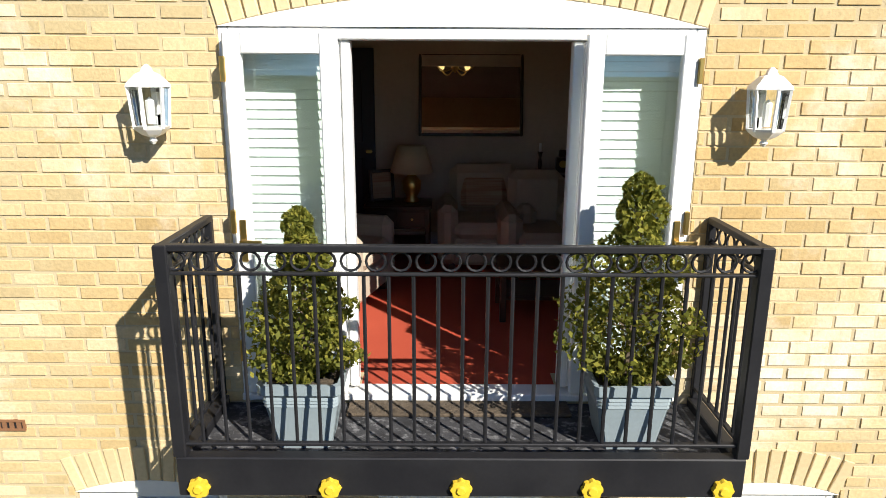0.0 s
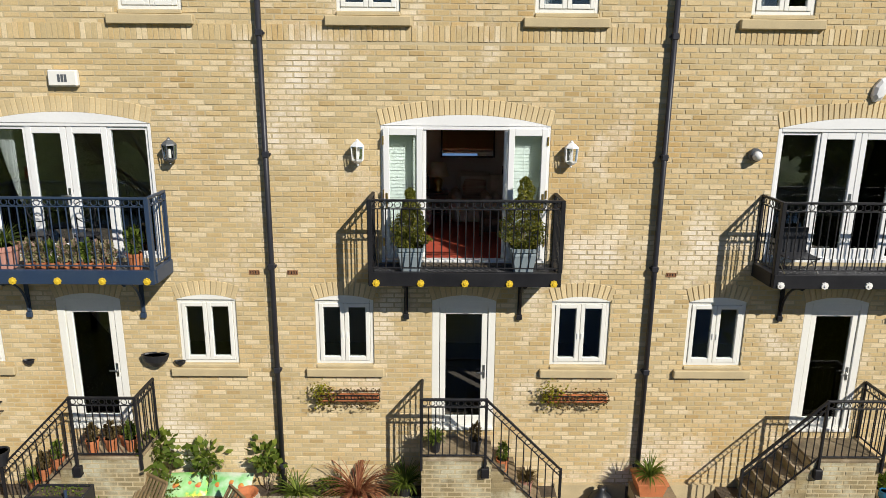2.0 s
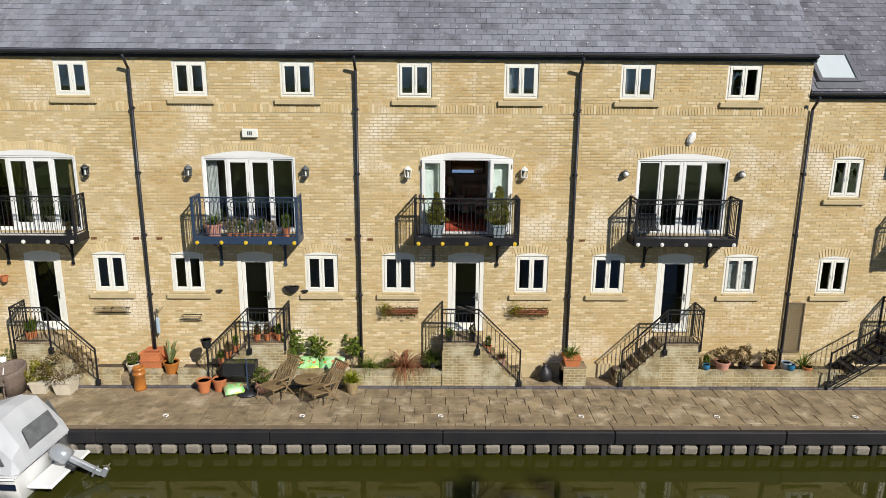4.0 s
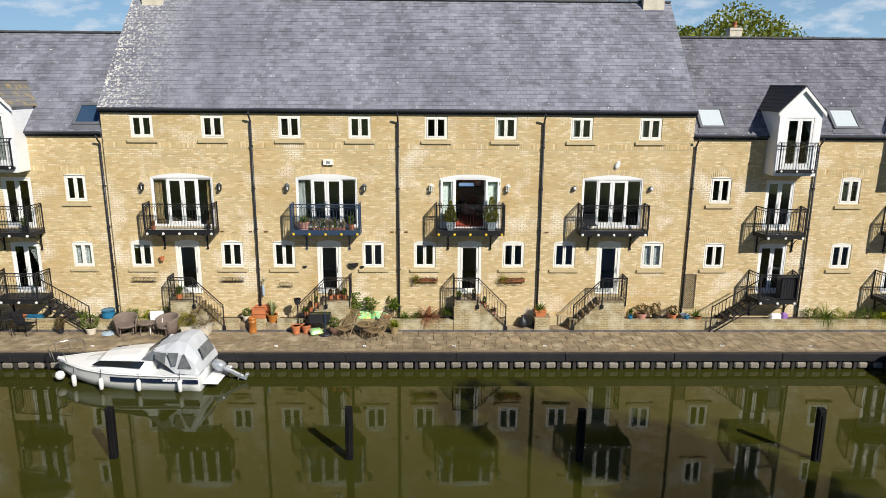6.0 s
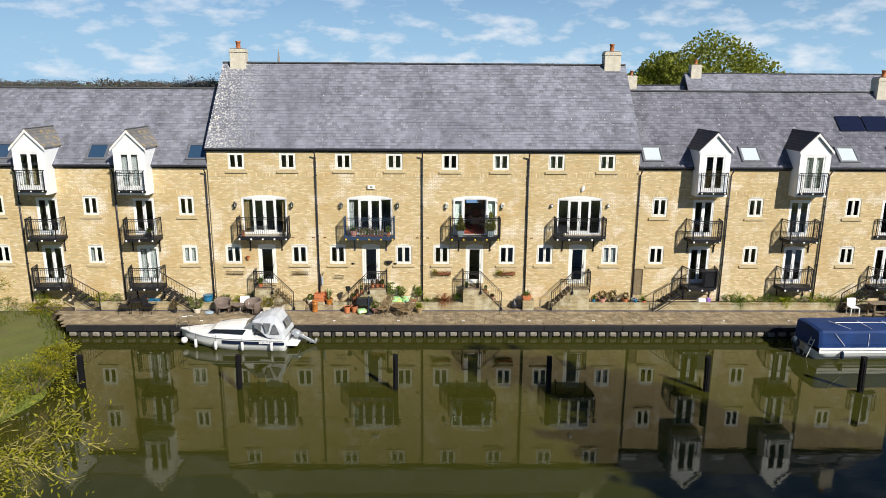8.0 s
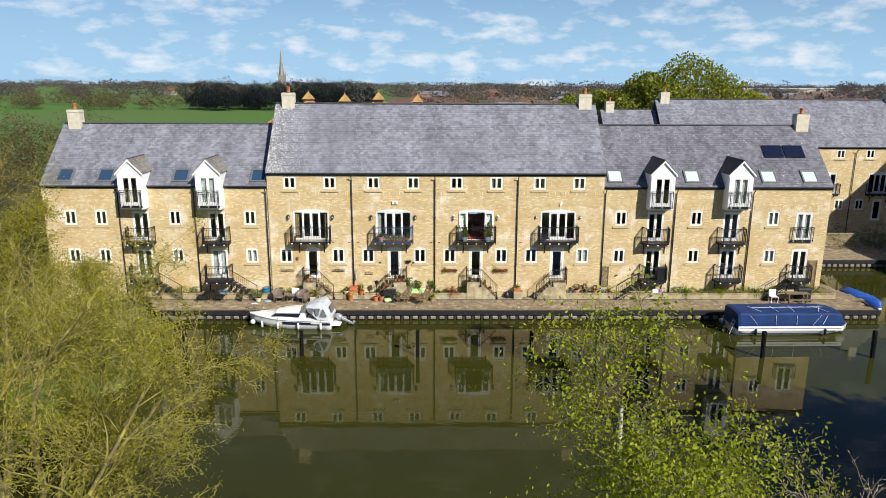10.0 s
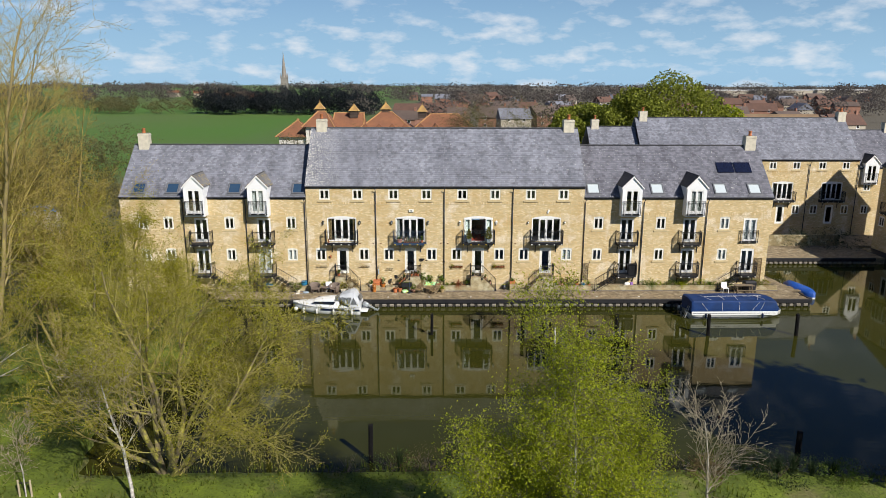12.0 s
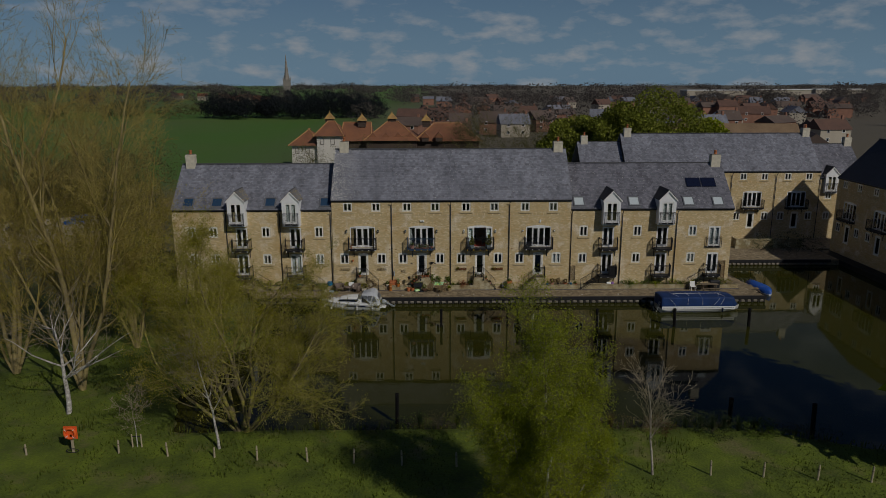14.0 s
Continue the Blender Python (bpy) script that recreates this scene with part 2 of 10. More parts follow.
_tm.inputs["Color2"].default_value = (0.125, 0.108, 0.075, 1)
_l.new(_sx.outputs["X"], _tx.inputs["Value"])
_l.new(_tx.outputs["Result"], _tm.inputs["Fac"])
_l.new(_fr.outputs["Color"], _tm.inputs["Color1"])
_l.new(_mr.outputs["Result"], _mx.inputs["Fac"])
_rm, _rx, _rn = _n.new("ShaderNodeMapRange"), _n.new("ShaderNodeMixRGB"), _n.new("ShaderNodeTexNoise")
_rm.inputs["From Min"].default_value, _rm.inputs["From Max"].default_value = -14.0, 6.0
_rn.inputs["Scale"].default_value, _rn.inputs["Detail"].default_value = 0.12, 6
_rr = _n.new("ShaderNodeValToRGB")
_rr.color_ramp.elements[0].position, _rr.color_ramp.elements[1].position = 0.38, 0.62
_rr.color_ramp.elements[0].color, _rr.color_ramp.elements[1].color = (0.10, 0.10, 0.03, 1), (0.16, 0.13, 0.07, 1)
_l.new(_tc.outputs["Object"], _rn.inputs["Vector"])
_l.new(_rn.outputs["Fac"], _rr.inputs["Fac"])
_l.new(_sx.outputs["Y"], _rm.inputs["Value"])
_l.new(_rm.outputs["Result"], _rx.inputs["Fac"])
_l.new(_src, _rx.inputs["Color1"])
_l.new(_rr.outputs["Color"], _rx.inputs["Color2"])
_l.new(_rx.outputs["Color"], _mx.inputs["Color1"])
_l.new(_tm.outputs["Color"], _mx.inputs["Color2"])
_l.new(_mx.outputs["Color"], _b.inputs["Base Color"])
M_TIMBER = mat("weathered_timber", (0.20, 0.155, 0.10), (0.13, 0.10, 0.065), 0.8, scale=3, fine=40, bump=0.3, dist=0.003, var=0.15, stretch=(1, 1, 6))
M_TEAK = mat("teak", (0.26, 0.18, 0.085), (0.13, 0.088, 0.045), 0.7, scale=4, fine=50, bump=0.2, dist=0.002, var=0.15)
M_BEAM = mat("tarred_beam", (0.015, 0.015, 0.018), (0.022, 0.021, 0.022), 0.6, spec=0.25, scale=2, fine=20, bump=0.4, dist=0.01, var=0.15)
M_PILE = mat("sheet_pile", (0.028, 0.025, 0.022), (0.016, 0.016, 0.014), 0.8, scale=3, fine=30, bump=0.4, dist=0.01, var=0.2)
M_CONC = mat("sandbag_concrete", (0.24, 0.215, 0.175), (0.09, 0.082, 0.065), 0.9, scale=3, fine=30, bump=0.5, dist=0.02, var=0.15, rnd=0.15)
M_TERRA = mat("terracotta", (0.50, 0.165, 0.06), (0.40, 0.14, 0.055), 0.8, scale=5, fine=50, bump=0.1, dist=0.003, var=0.1, rnd=0.15)
M_BARK = mat("bark", (0.22, 0.19, 0.09), (0.12, 0.10, 0.06), 0.9, scale=2, fine=25, bump=0.6, dist=0.02, var=0.2)
M_PALEBARK = mat("pale_bark", (0.42, 0.38, 0.32), (0.20, 0.17, 0.14), 0.85, scale=5, fine=25, bump=0.3, dist=0.01, var=0.2)
M_TWIG = mat("twig", (0.17, 0.125, 0.085), None, 0.9, scale=3, fine=20, bump=0, var=0.15)


def leaf_mat(name, a, b, c):
    m = mat(name, a, b, 0.6, scale=1.2, fine=3, bump=0, var=0.1, rnd=0.2, island=True, stops=[(0.0, a), (0.5, b), (1.0, c)], spec=0.2)
    bs = m.node_tree.nodes["Principled BSDF"]
    n, l = m.node_tree.nodes, m.node_tree.links
    tl, mx = n.new("ShaderNodeBsdfTranslucent"), n.new("ShaderNodeMixShader")
    mx.inputs["Fac"].default_value = 0.4
    l.new(bs.inputs["Base Color"].links[0].from_socket, tl.inputs["Color"])
    l.new(bs.outputs["BSDF"], mx.inputs[1])
    l.new(tl.outputs["BSDF"], mx.inputs[2])
    l.new(mx.outputs["Shader"], n["Material Output"].inputs["Surface"])
    return m


M_LEAF_WILLOW = leaf_mat("willow_leaf", (0.27, 0.265, 0.016), (0.17, 0.165, 0.014), (0.36, 0.33, 0.022))
M_LEAF_BIRCH = leaf_mat("birch_leaf", (0.28, 0.325, 0.016), (0.21, 0.25, 0.014), (0.36, 0.38, 0.02))
M_LEAF_BOX = leaf_mat("box_leaf", (0.20, 0.205, 0.03), (0.095, 0.11, 0.018), (0.36, 0.32, 0.055))
M_LEAF_GREEN = leaf_mat("green_leaf", (0.15, 0.21, 0.03), (0.075, 0.12, 0.02), (0.24, 0.28, 0.045))
M_LEAF_DARK = leaf_mat("dark_leaf", (0.035, 0.06, 0.02), (0.02, 0.035, 0.015), (0.06, 0.075, 0.03))
M_LEAF_DRY = leaf_mat("dry_leaf", (0.16, 0.10, 0.045), (0.10, 0.075, 0.03), (0.20, 0.16, 0.06))
M_LEAF_BLOOM = leaf_mat("pale_blossom", (0.50, 0.42, 0.26), (0.16, 0.20, 0.05), (0.52, 0.30, 0.32))
M_LEAF_RED = leaf_mat("red_leaf", (0.36, 0.13, 0.07), (0.24, 0.10, 0.05), (0.42, 0.25, 0.11))


def glass_mat(name, tint=(0.9, 0.95, 0.95), rough=0.0):
    m = bpy.data.materials.new(name)
    m.use_nodes = True
    n, l = m.node_tree.nodes, m.node_tree.links
    n.remove(n["Principled BSDF"])
    tr, gl, mx, fr = n.new("ShaderNodeBsdfTransparent"), n.new("ShaderNodeBsdfGlossy"), n.new("ShaderNodeMixShader"), n.new("ShaderNodeFresnel")
    tr.inputs["Color"].default_value = (*tint, 1)
    gl.inputs["Roughness"].default_value = rough
    fr.inputs["IOR"].default_value = 1.85
    l.new(fr.outputs["Fac"], mx.inputs["Fac"])
    l.new(tr.outputs["BSDF"], mx.inputs[1])
    l.new(gl.outputs["BSDF"], mx.inputs[2])
    l.new(mx.outputs["Shader"], n["Material Output"].inputs["Surface"])
    return m


M_GLASS = glass_mat("window_glass", (0.72, 0.78, 0.81))
M_CLEAR = glass_mat("clear_glass", (0.95, 0.98, 0.97))
M_ROOM = mat("room_wall", (0.58, 0.50, 0.42), None, 0.9, scale=1, fine=20, bump=0.05, var=0.06)
M_ROOMFLOOR = mat("room_floor", (0.16, 0.12, 0.09), None, 0.9, scale=2, fine=30, bump=0.05, var=0.08)
M_CARPET = mat("red_carpet", (0.42, 0.065, 0.028), (0.36, 0.05, 0.022), 0.95, scale=2, fine=150, bump=0.3, dist=0.004, var=0.08)
M_CURTAIN = mat("curtain", (0.72, 0.70, 0.66), None, 0.9, scale=3, fine=40, bump=0.2, var=0.05, stretch=(8, 1, 0.3))
M_TANCURTAIN = mat("tan_curtain", (0.50, 0.34, 0.16), None, 0.9, scale=3, fine=40, bump=0.2, var=0.1, stretch=(8, 1, 0.3))

# murky still water
M_WATER = bpy.data.materials.new("river_water")
M_WATER.use_nodes = True
_n, _l = M_WATER.node_tree.nodes, M_WATER.node_tree.links
_b = _n["Principled BSDF"]
_b.inputs["Roughness"].default_value, _b.inputs["IOR"].default_value = 0.035, 1.34
_b.inputs["Specular Tint"].default_value = (0.97, 1.0, 0.90, 1)
_tc = _n.new("ShaderNodeTexCoord")
_big, _rip, _rip2 = _n.new("ShaderNodeTexNoise"), _n.new("ShaderNodeTexNoise"), _n.new("ShaderNodeTexNoise")
_mp = _n.new("ShaderNodeMapping")
_mp.inputs["Scale"].default_value = (0.55, 1.6, 1)
_ra = _n.new("ShaderNodeValToRGB")
_ra.color_ramp.elements[0].color, _ra.color_ramp.elements[1].color = (0.032, 0.034, 0.005, 1), (0.042, 0.043, 0.007, 1)
_big.inputs["Scale"].default_value = 0.08
_rip.inputs["Scale"].default_value, _rip.inputs["Detail"].default_value = 1.6, 2
_rip2.inputs["Scale"].default_value, _rip2.inputs["Detail"].default_value = 0.35, 2
_bp, _bp2 = _n.new("ShaderNodeBump"), _n.new("ShaderNodeBump")
_bp.inputs["Strength"].default_value, _bp.inputs["Distance"].default_value = 0.09, 0.02
_bp2.inputs["Strength"].default_value, _bp2.inputs["Distance"].default_value = 0.05, 0.05
_l.new(_tc.outputs["Object"], _mp.inputs["Vector"])
for _t in (_rip, _rip2):
    _l.new(_mp.outputs["Vector"], _t.inputs["Vector"])
_l.new(_tc.outputs["Object"], _big.inputs["Vector"])
_l.new(_big.outputs["Fac"], _ra.inputs["Fac"])
_l.new(_ra.outputs["Color"], _b.inputs["Base Color"])
_l.new(_rip.outputs["Fac"], _bp.inputs["Height"])
_l.new(_rip2.outputs["Fac"], _bp2.inputs["Height"])
_l.new(_bp.outputs["Normal"], _bp2.inputs["Normal"])
_l.new(_bp2.outputs["Normal"], _b.inputs["Normal"])


# ---- building blocks ----


def thing(name, label, category, loc=(0, 0, 0), group="", kind=""):
    ob = new(name)
    ob.location = loc
    ob.empty_display_size = 0.1
    return tagged(ob, label, category, group, kind)


def mesh_of(bm, name, material, smooth=False):
    me = bpy.data.meshes.new(name)
    bm.normal_update()
    bm.to_mesh(me)
    bm.free()
    me.materials.append(material)
    if smooth:
        me.polygons.foreach_set("use_smooth", [True] * len(me.polygons))
    return me


def part(name, bm, material, parent, label="", smooth=False, loc=(0, 0, 0), rot=(0, 0, 0)):
    """A bmesh, or mesh data made before, as one mesh object under parent."""
    me = bm if isinstance(bm, bpy.types.Mesh) else mesh_of(bm, name, material, smooth)
    ob = new(name, me)
    ob.parent = parent
    ob.location = loc
    ob.rotation_euler = [radians(a) for a in rot]
    if label:
        ob["label"] = label
    return ob


def solo(name, bm, material, label, category, loc=(0, 0, 0), rot=(0, 0, 0), group="", kind="", smooth=False):
    me = bm if isinstance(bm, bpy.types.Mesh) else mesh_of(bm, name, material, smooth)
    ob = new(name, me)
    ob.location = loc
    ob.rotation_euler = [radians(a) for a in rot]
    return tagged(ob, label, category, group, kind)


def box(bm, x0, x1, y0, y1, z0, z1, bevel=0.0):
    vs = [bm.verts.new((x, y, z)) for z in (z0, z1) for y in (y0, y1) for x in (x0, x1)]
    fs = [bm.faces.new([vs[i] for i in f]) for f in ((0, 2, 3, 1), (4, 5, 7, 6), (0, 1, 5, 4), (2, 6, 7, 3), (0, 4, 6, 2), (1, 3, 7, 5))]
    if bevel:
        es = list({e for f in fs for e in f.edges})
        bmesh.ops.bevel(bm, geom=es, offset=bevel, segments=1, affect="EDGES", profile=0.7)
    return bm


def boxes(*bs, bevel=0.0):
    bm = bmesh.new()
    for b in bs:
        box(bm, *b, bevel=bevel)
    return bm


def tube(bm, a, b, r, r2=None, n=6, cap=True):
    a, b = Vector(a), Vector(b)
    r2 = r if r2 is None else r2
    d = (b - a).normalized()
    u = d.orthogonal().normalized()
    v = d.cross(u)
    ring = [[bm.verts.new(p + (u * math.cos(t) + v * math.sin(t)) * q) for t in (2 * math.pi * k / n for k in range(n))] for p, q in ((a, r), (b, r2))]
    for k in range(n):
        bm.faces.new((ring[0][k], ring[0][(k + 1) % n], ring[1][(k + 1) % n], ring[1][k]))
    if cap:
        bm.faces.new(ring[0][::-1])
        bm.faces.new(ring[1])
    return bm


def lathe(profile, n=16, bm=None, at=(0, 0, 0)):
    """A turned body from (radius, height) pairs."""
    bm = bm or bmesh.new()
    o = Vector(at)
    rings = []
    for r, z in profile:
        rings.append([bm.verts.new(o + Vector((r * math.cos(2 * math.pi * k / n), r * math.sin(2 * math.pi * k / n), z))) for k in range(n)])
    for p, q in zip(rings, rings[1:]):
        for k in range(n):
            bm.faces.new((p[k], p[(k + 1) % n], q[(k + 1) % n], q[k]))
    if profile[0][0] > 1e-4:
        bm.faces.new(rings[0][::-1])
    if profile[-1][0] > 1e-4:
        bm.faces.new(rings[-1])
    return bm


def torus(R, r, n=14, m=6, bm=None, at=(0, 0, 0), axis="y"):
    bm = bm or bmesh.new()
    o = Vector(at)
    rows = []
    for i in range(n):
        a = 2 * math.pi * i / n
        row = []
        for j in range(m):
            b = 2 * math.pi * j / m
            p = ((R + r * math.cos(b)) * math.cos(a), r * math.sin(b), (R + r * math.cos(b)) * math.sin(a))
            row.append(bm.verts.new(o + Vector(p if axis == "y" else (p[0], p[2], p[1]))))
        rows.append(row)
    for i in range(n):
        for j in range(m):
            bm.faces.new((rows[i][j], rows[(i + 1) % n][j], rows[(i + 1) % n][(j + 1) % m], rows[i][(j + 1) % m]))
    return bm


def raw(name, verts, faces, material, smooth=False):
    me = bpy.data.meshes.new(name)
    me.from_pydata([tuple(v) for v in verts], [], faces)
    me.update()
    me.materials.append(material)
    if smooth:
        me.polygons.foreach_set("use_smooth", [True] * len(me.polygons))
    return me


CACHE = {}


def cached(key, make):
    if key not in CACHE:
        CACHE[key] = make()
    return CACHE[key]

# ---- brickwork ----
U = 5.57              # width of a house in the middle row
BL, BH, J = 0.215, 0.065, 0.010


class Opening:
    """A rectangular opening with a low brick arch over it."""

    def __init__(self, cx, half, z0, zs, rise=0.0, ring=0.0):
        self.cx, self.half, self.z0, self.zs, self.rise, self.ring = cx, half, z0, zs, rise, ring
        if rise:
            self.R = (half * half + rise * rise) / (2 * rise)
            self.zc = zs + rise - self.R
            k = (self.R + ring) / self.R
            self.ox, self.oz = half * k, self.zc + (zs - self.zc) * k

    def blocked(self, z):
        if self.z0 - 0.02 < z < self.zs:
            return self.half
        if self.rise and self.zs <= z:
            if z <= self.oz:
                f = (z - self.zs) / (self.oz - self.zs)
                return self.half + (self.ox - self.half) * f
            d = (self.R + self.ring) ** 2 - (z - self.zc) ** 2
            return math.sqrt(d) if d > 0 and z < self.zc + self.R + self.ring else 0
        return 0


class Plain:
    """A band kept free of stretchers."""

    def __init__(self, x0, x1, z0, z1):
        self.cx, self.half, self.z0, self.z1 = (x0 + x1) / 2, (x1 - x0) / 2, z0, z1

    def blocked(self, z):
        return self.half if self.z0 < z < self.z1 else 0


def brick_boxes(x0, x1, z0, z1, holes, y=0.0, proud=0.0055, seed=1, end_trim=True):
    """(x0, x1, z0, z1, depth) of each stretcher of a running bond."""
    rnd = random.Random(seed)
    out = []
    step = BH + J
    n = int(round((z1 - z0) / step))
    for c in range(n):
        za = z0 + c * step
        zm = za + BH / 2
        cuts = sorted((h.cx - h.blocked(zm), h.cx + h.blocked(zm)) for h in holes if h.blocked(zm) > 0)
        free, at = [], x0
        for a, b in cuts:
            if a > at + 0.03:
                free.append((at, a))
            at = max(at, b)
        if x1 > at + 0.03:
            free.append((at, x1))
        off = (BL + J) / 2 if c % 2 else 0.0
        for a, b in free:
            k = math.floor((a - off) / (BL + J))
            while True:
                p = off + k * (BL + J)
                if p >= b:
                    break
                q0, q1 = max(p, a), min(p + BL, b)
                if q1 - q0 > 0.025:
                    w = rnd.uniform(-0.002, 0.002)
                    out.append((q0 + rnd.uniform(0, 0.008), q1 - rnd.uniform(0, 0.008), za + w + rnd.uniform(0, 0.003), za + BH + w - rnd.uniform(0, 0.004), proud * rnd.uniform(0.6, 1.4)))
                k += 1
    return out


BF = ((0, 1, 3, 2), (0, 4, 5, 1), (2, 3, 7, 6), (0, 2, 6, 4), (1, 5, 7, 3))


def brick_mesh(name, items, y, material):
    vs, fs = [], []
    for a, b, c, d, p in items:
        o = len(vs)
        e = 0.004
        vs += [(a + e, y - p, c + e), (b - e, y - p, c + e), (a + e, y - p, d - e), (b - e, y - p, d - e),
               (a, y + 0.01, c), (b, y + 0.01, c), (a, y + 0.01, d), (b, y + 0.01, d)]
        fs += [tuple(o + i for i in f) for f in BF]
    return raw(name, vs, fs, material)


def slab_with_holes(x0, x1, z0, z1, y0, y1, rects):
    """A wall as one closed body with rectangular openings through it."""
    xs = sorted({x0, x1, *[v for r in rects for v in (r[0], r[1])]})
    zs = sorted({z0, z1, *[v for r in rects for v in (r[2], r[3])]})
    solid = {}
    for i in range(len(xs) - 1):
        for k in range(len(zs) - 1):
            mx, mz = (xs[i] + xs[i + 1]) / 2, (zs[k] + zs[k + 1]) / 2
            solid[i, k] = not any(r[0] < mx < r[1] and r[2] < mz < r[3] for r in rects)
    bm = bmesh.new()
    made = {}

    def vert(i, k, y):
        if (i, k, y) not in made:
            made[i, k, y] = bm.verts.new((xs[i], y, zs[k]))
        return made[i, k, y]
    for (i, k), s in solid.items():
        if not s:
            continue
        bm.faces.new((vert(i, k, y0), vert(i + 1, k, y0), vert(i + 1, k + 1, y0), vert(i, k + 1, y0)))
        bm.faces.new((vert(i, k, y1), vert(i, k + 1, y1), vert(i + 1, k + 1, y1), vert(i + 1, k, y1)))
        for di, dk, a, b in ((-1, 0, (i, k + 1), (i, k)), (1, 0, (i + 1, k), (i + 1, k + 1)), (0, -1, (i, k), (i + 1, k)), (0, 1, (i + 1, k + 1), (i, k + 1))):
            if not solid.get((i + di, k + dk), False):
                bm.faces.new((vert(*a, y0), vert(*a, y1), vert(*b, y1), vert(*b, y0)))
    bmesh.ops.recalc_face_normals(bm, faces=bm.faces)
    return bm


def voussoirs(op, parent, n=None):
    """Bricks on end round an arch, each of its own."""
    a = math.asin(op.half / op.R)
    rm = op.R + op.ring / 2
    n = n or max(5, int(round(2 * a * rm / 0.078)))
    w = 2 * a * (op.R + 0.0) / n - 0.010
    me = cached(("vous", round(w, 3), op.ring), lambda: mesh_of(
        box(bmesh.new(), -w / 2, w / 2, -0.012, 0.01, -op.ring / 2, op.ring / 2, bevel=0.004), "voussoir", M_ARCH))
    for k in range(n):
        t = -a + (k + 0.5) * 2 * a / n
        ob = part("voussoir", me, None, parent, loc=(op.cx + rm * math.sin(t), -0.001 * (k % 3), op.zc + rm * math.cos(t)))
        ob.rotation_euler = (0, t, 0)


def arch_infill(op, parent, material, y0=-0.010, y1=0.012):
    """The painted head that fills the segment under an arch."""
    vs, n = [], 16
    for y in (y0, y1):
        vs += [(op.cx - op.half + 2 * op.half * k / n, y, op.zs) for k in range(n + 1)]
        vs += [(op.cx - op.half + 2 * op.half * k / n, y, op.zc + math.sqrt(op.R ** 2 - (-op.half + 2 * op.half * k / n) ** 2)) for k in range(n + 1)]
    m = 2 * (n + 1)
    fs = [(k, k + 1, n + 2 + k, n + 1 + k) for k in range(n)]
    fs += [(m + k, m + n + 1 + k, m + n + 2 + k, m + k + 1) for k in range(n)]
    fs += [(k, m + k, m + k + 1, k + 1) for k in range(n)] + [(n + 1 + k, n + 2 + k, m + n + 2 + k, m + n + 1 + k) for k in range(n)]
    part("arch_panel", raw("arch_panel", vs, fs, material), None, parent)


# ---- windows and doors ----
def frame_bm(w, h, t, d0, d1, bevel=0.006):
    """A rectangular frame from 0 to w and 0 to h, t wide, between depths d0 and d1."""
    return boxes((0, t, d0, d1, 0, h), (w - t, w, d0, d1, 0, h), (t, w - t, d0, d1, 0, t), (t, w - t, d0, d1, h - t, h), bevel=bevel)


def pane_obj(parent, w, h, loc, material=None):
    ob = part("pane", cached(("pane", round(w, 3), round(h, 3), material or M_GLASS), lambda: mesh_of(boxes((0, w, 0, 0.006, 0, h)), "pane", material or M_GLASS)), None, parent, loc=loc)
    ob.visible_shadow = False
    return ob


def drape(parent, x0, x1, z0, z1, y, material, name="curtain"):
    vs, fs, n = [], [], 24
    for k in range(n + 1):
        x = x0 + (x1 - x0) * k / n
        yy = y + 0.02 * math.sin(k * 1.9)
        vs += [(x, yy, z0), (x, yy, z1), (x, yy + 0.004, z0), (x, yy + 0.004, z1)]
    for k in range(n):
        o = 4 * k
        fs += [(o, o + 4, o + 5, o + 1), (o + 2, o + 3, o + 7, o + 6)]
    part(name, raw(name, vs, fs, material, True), None, parent)


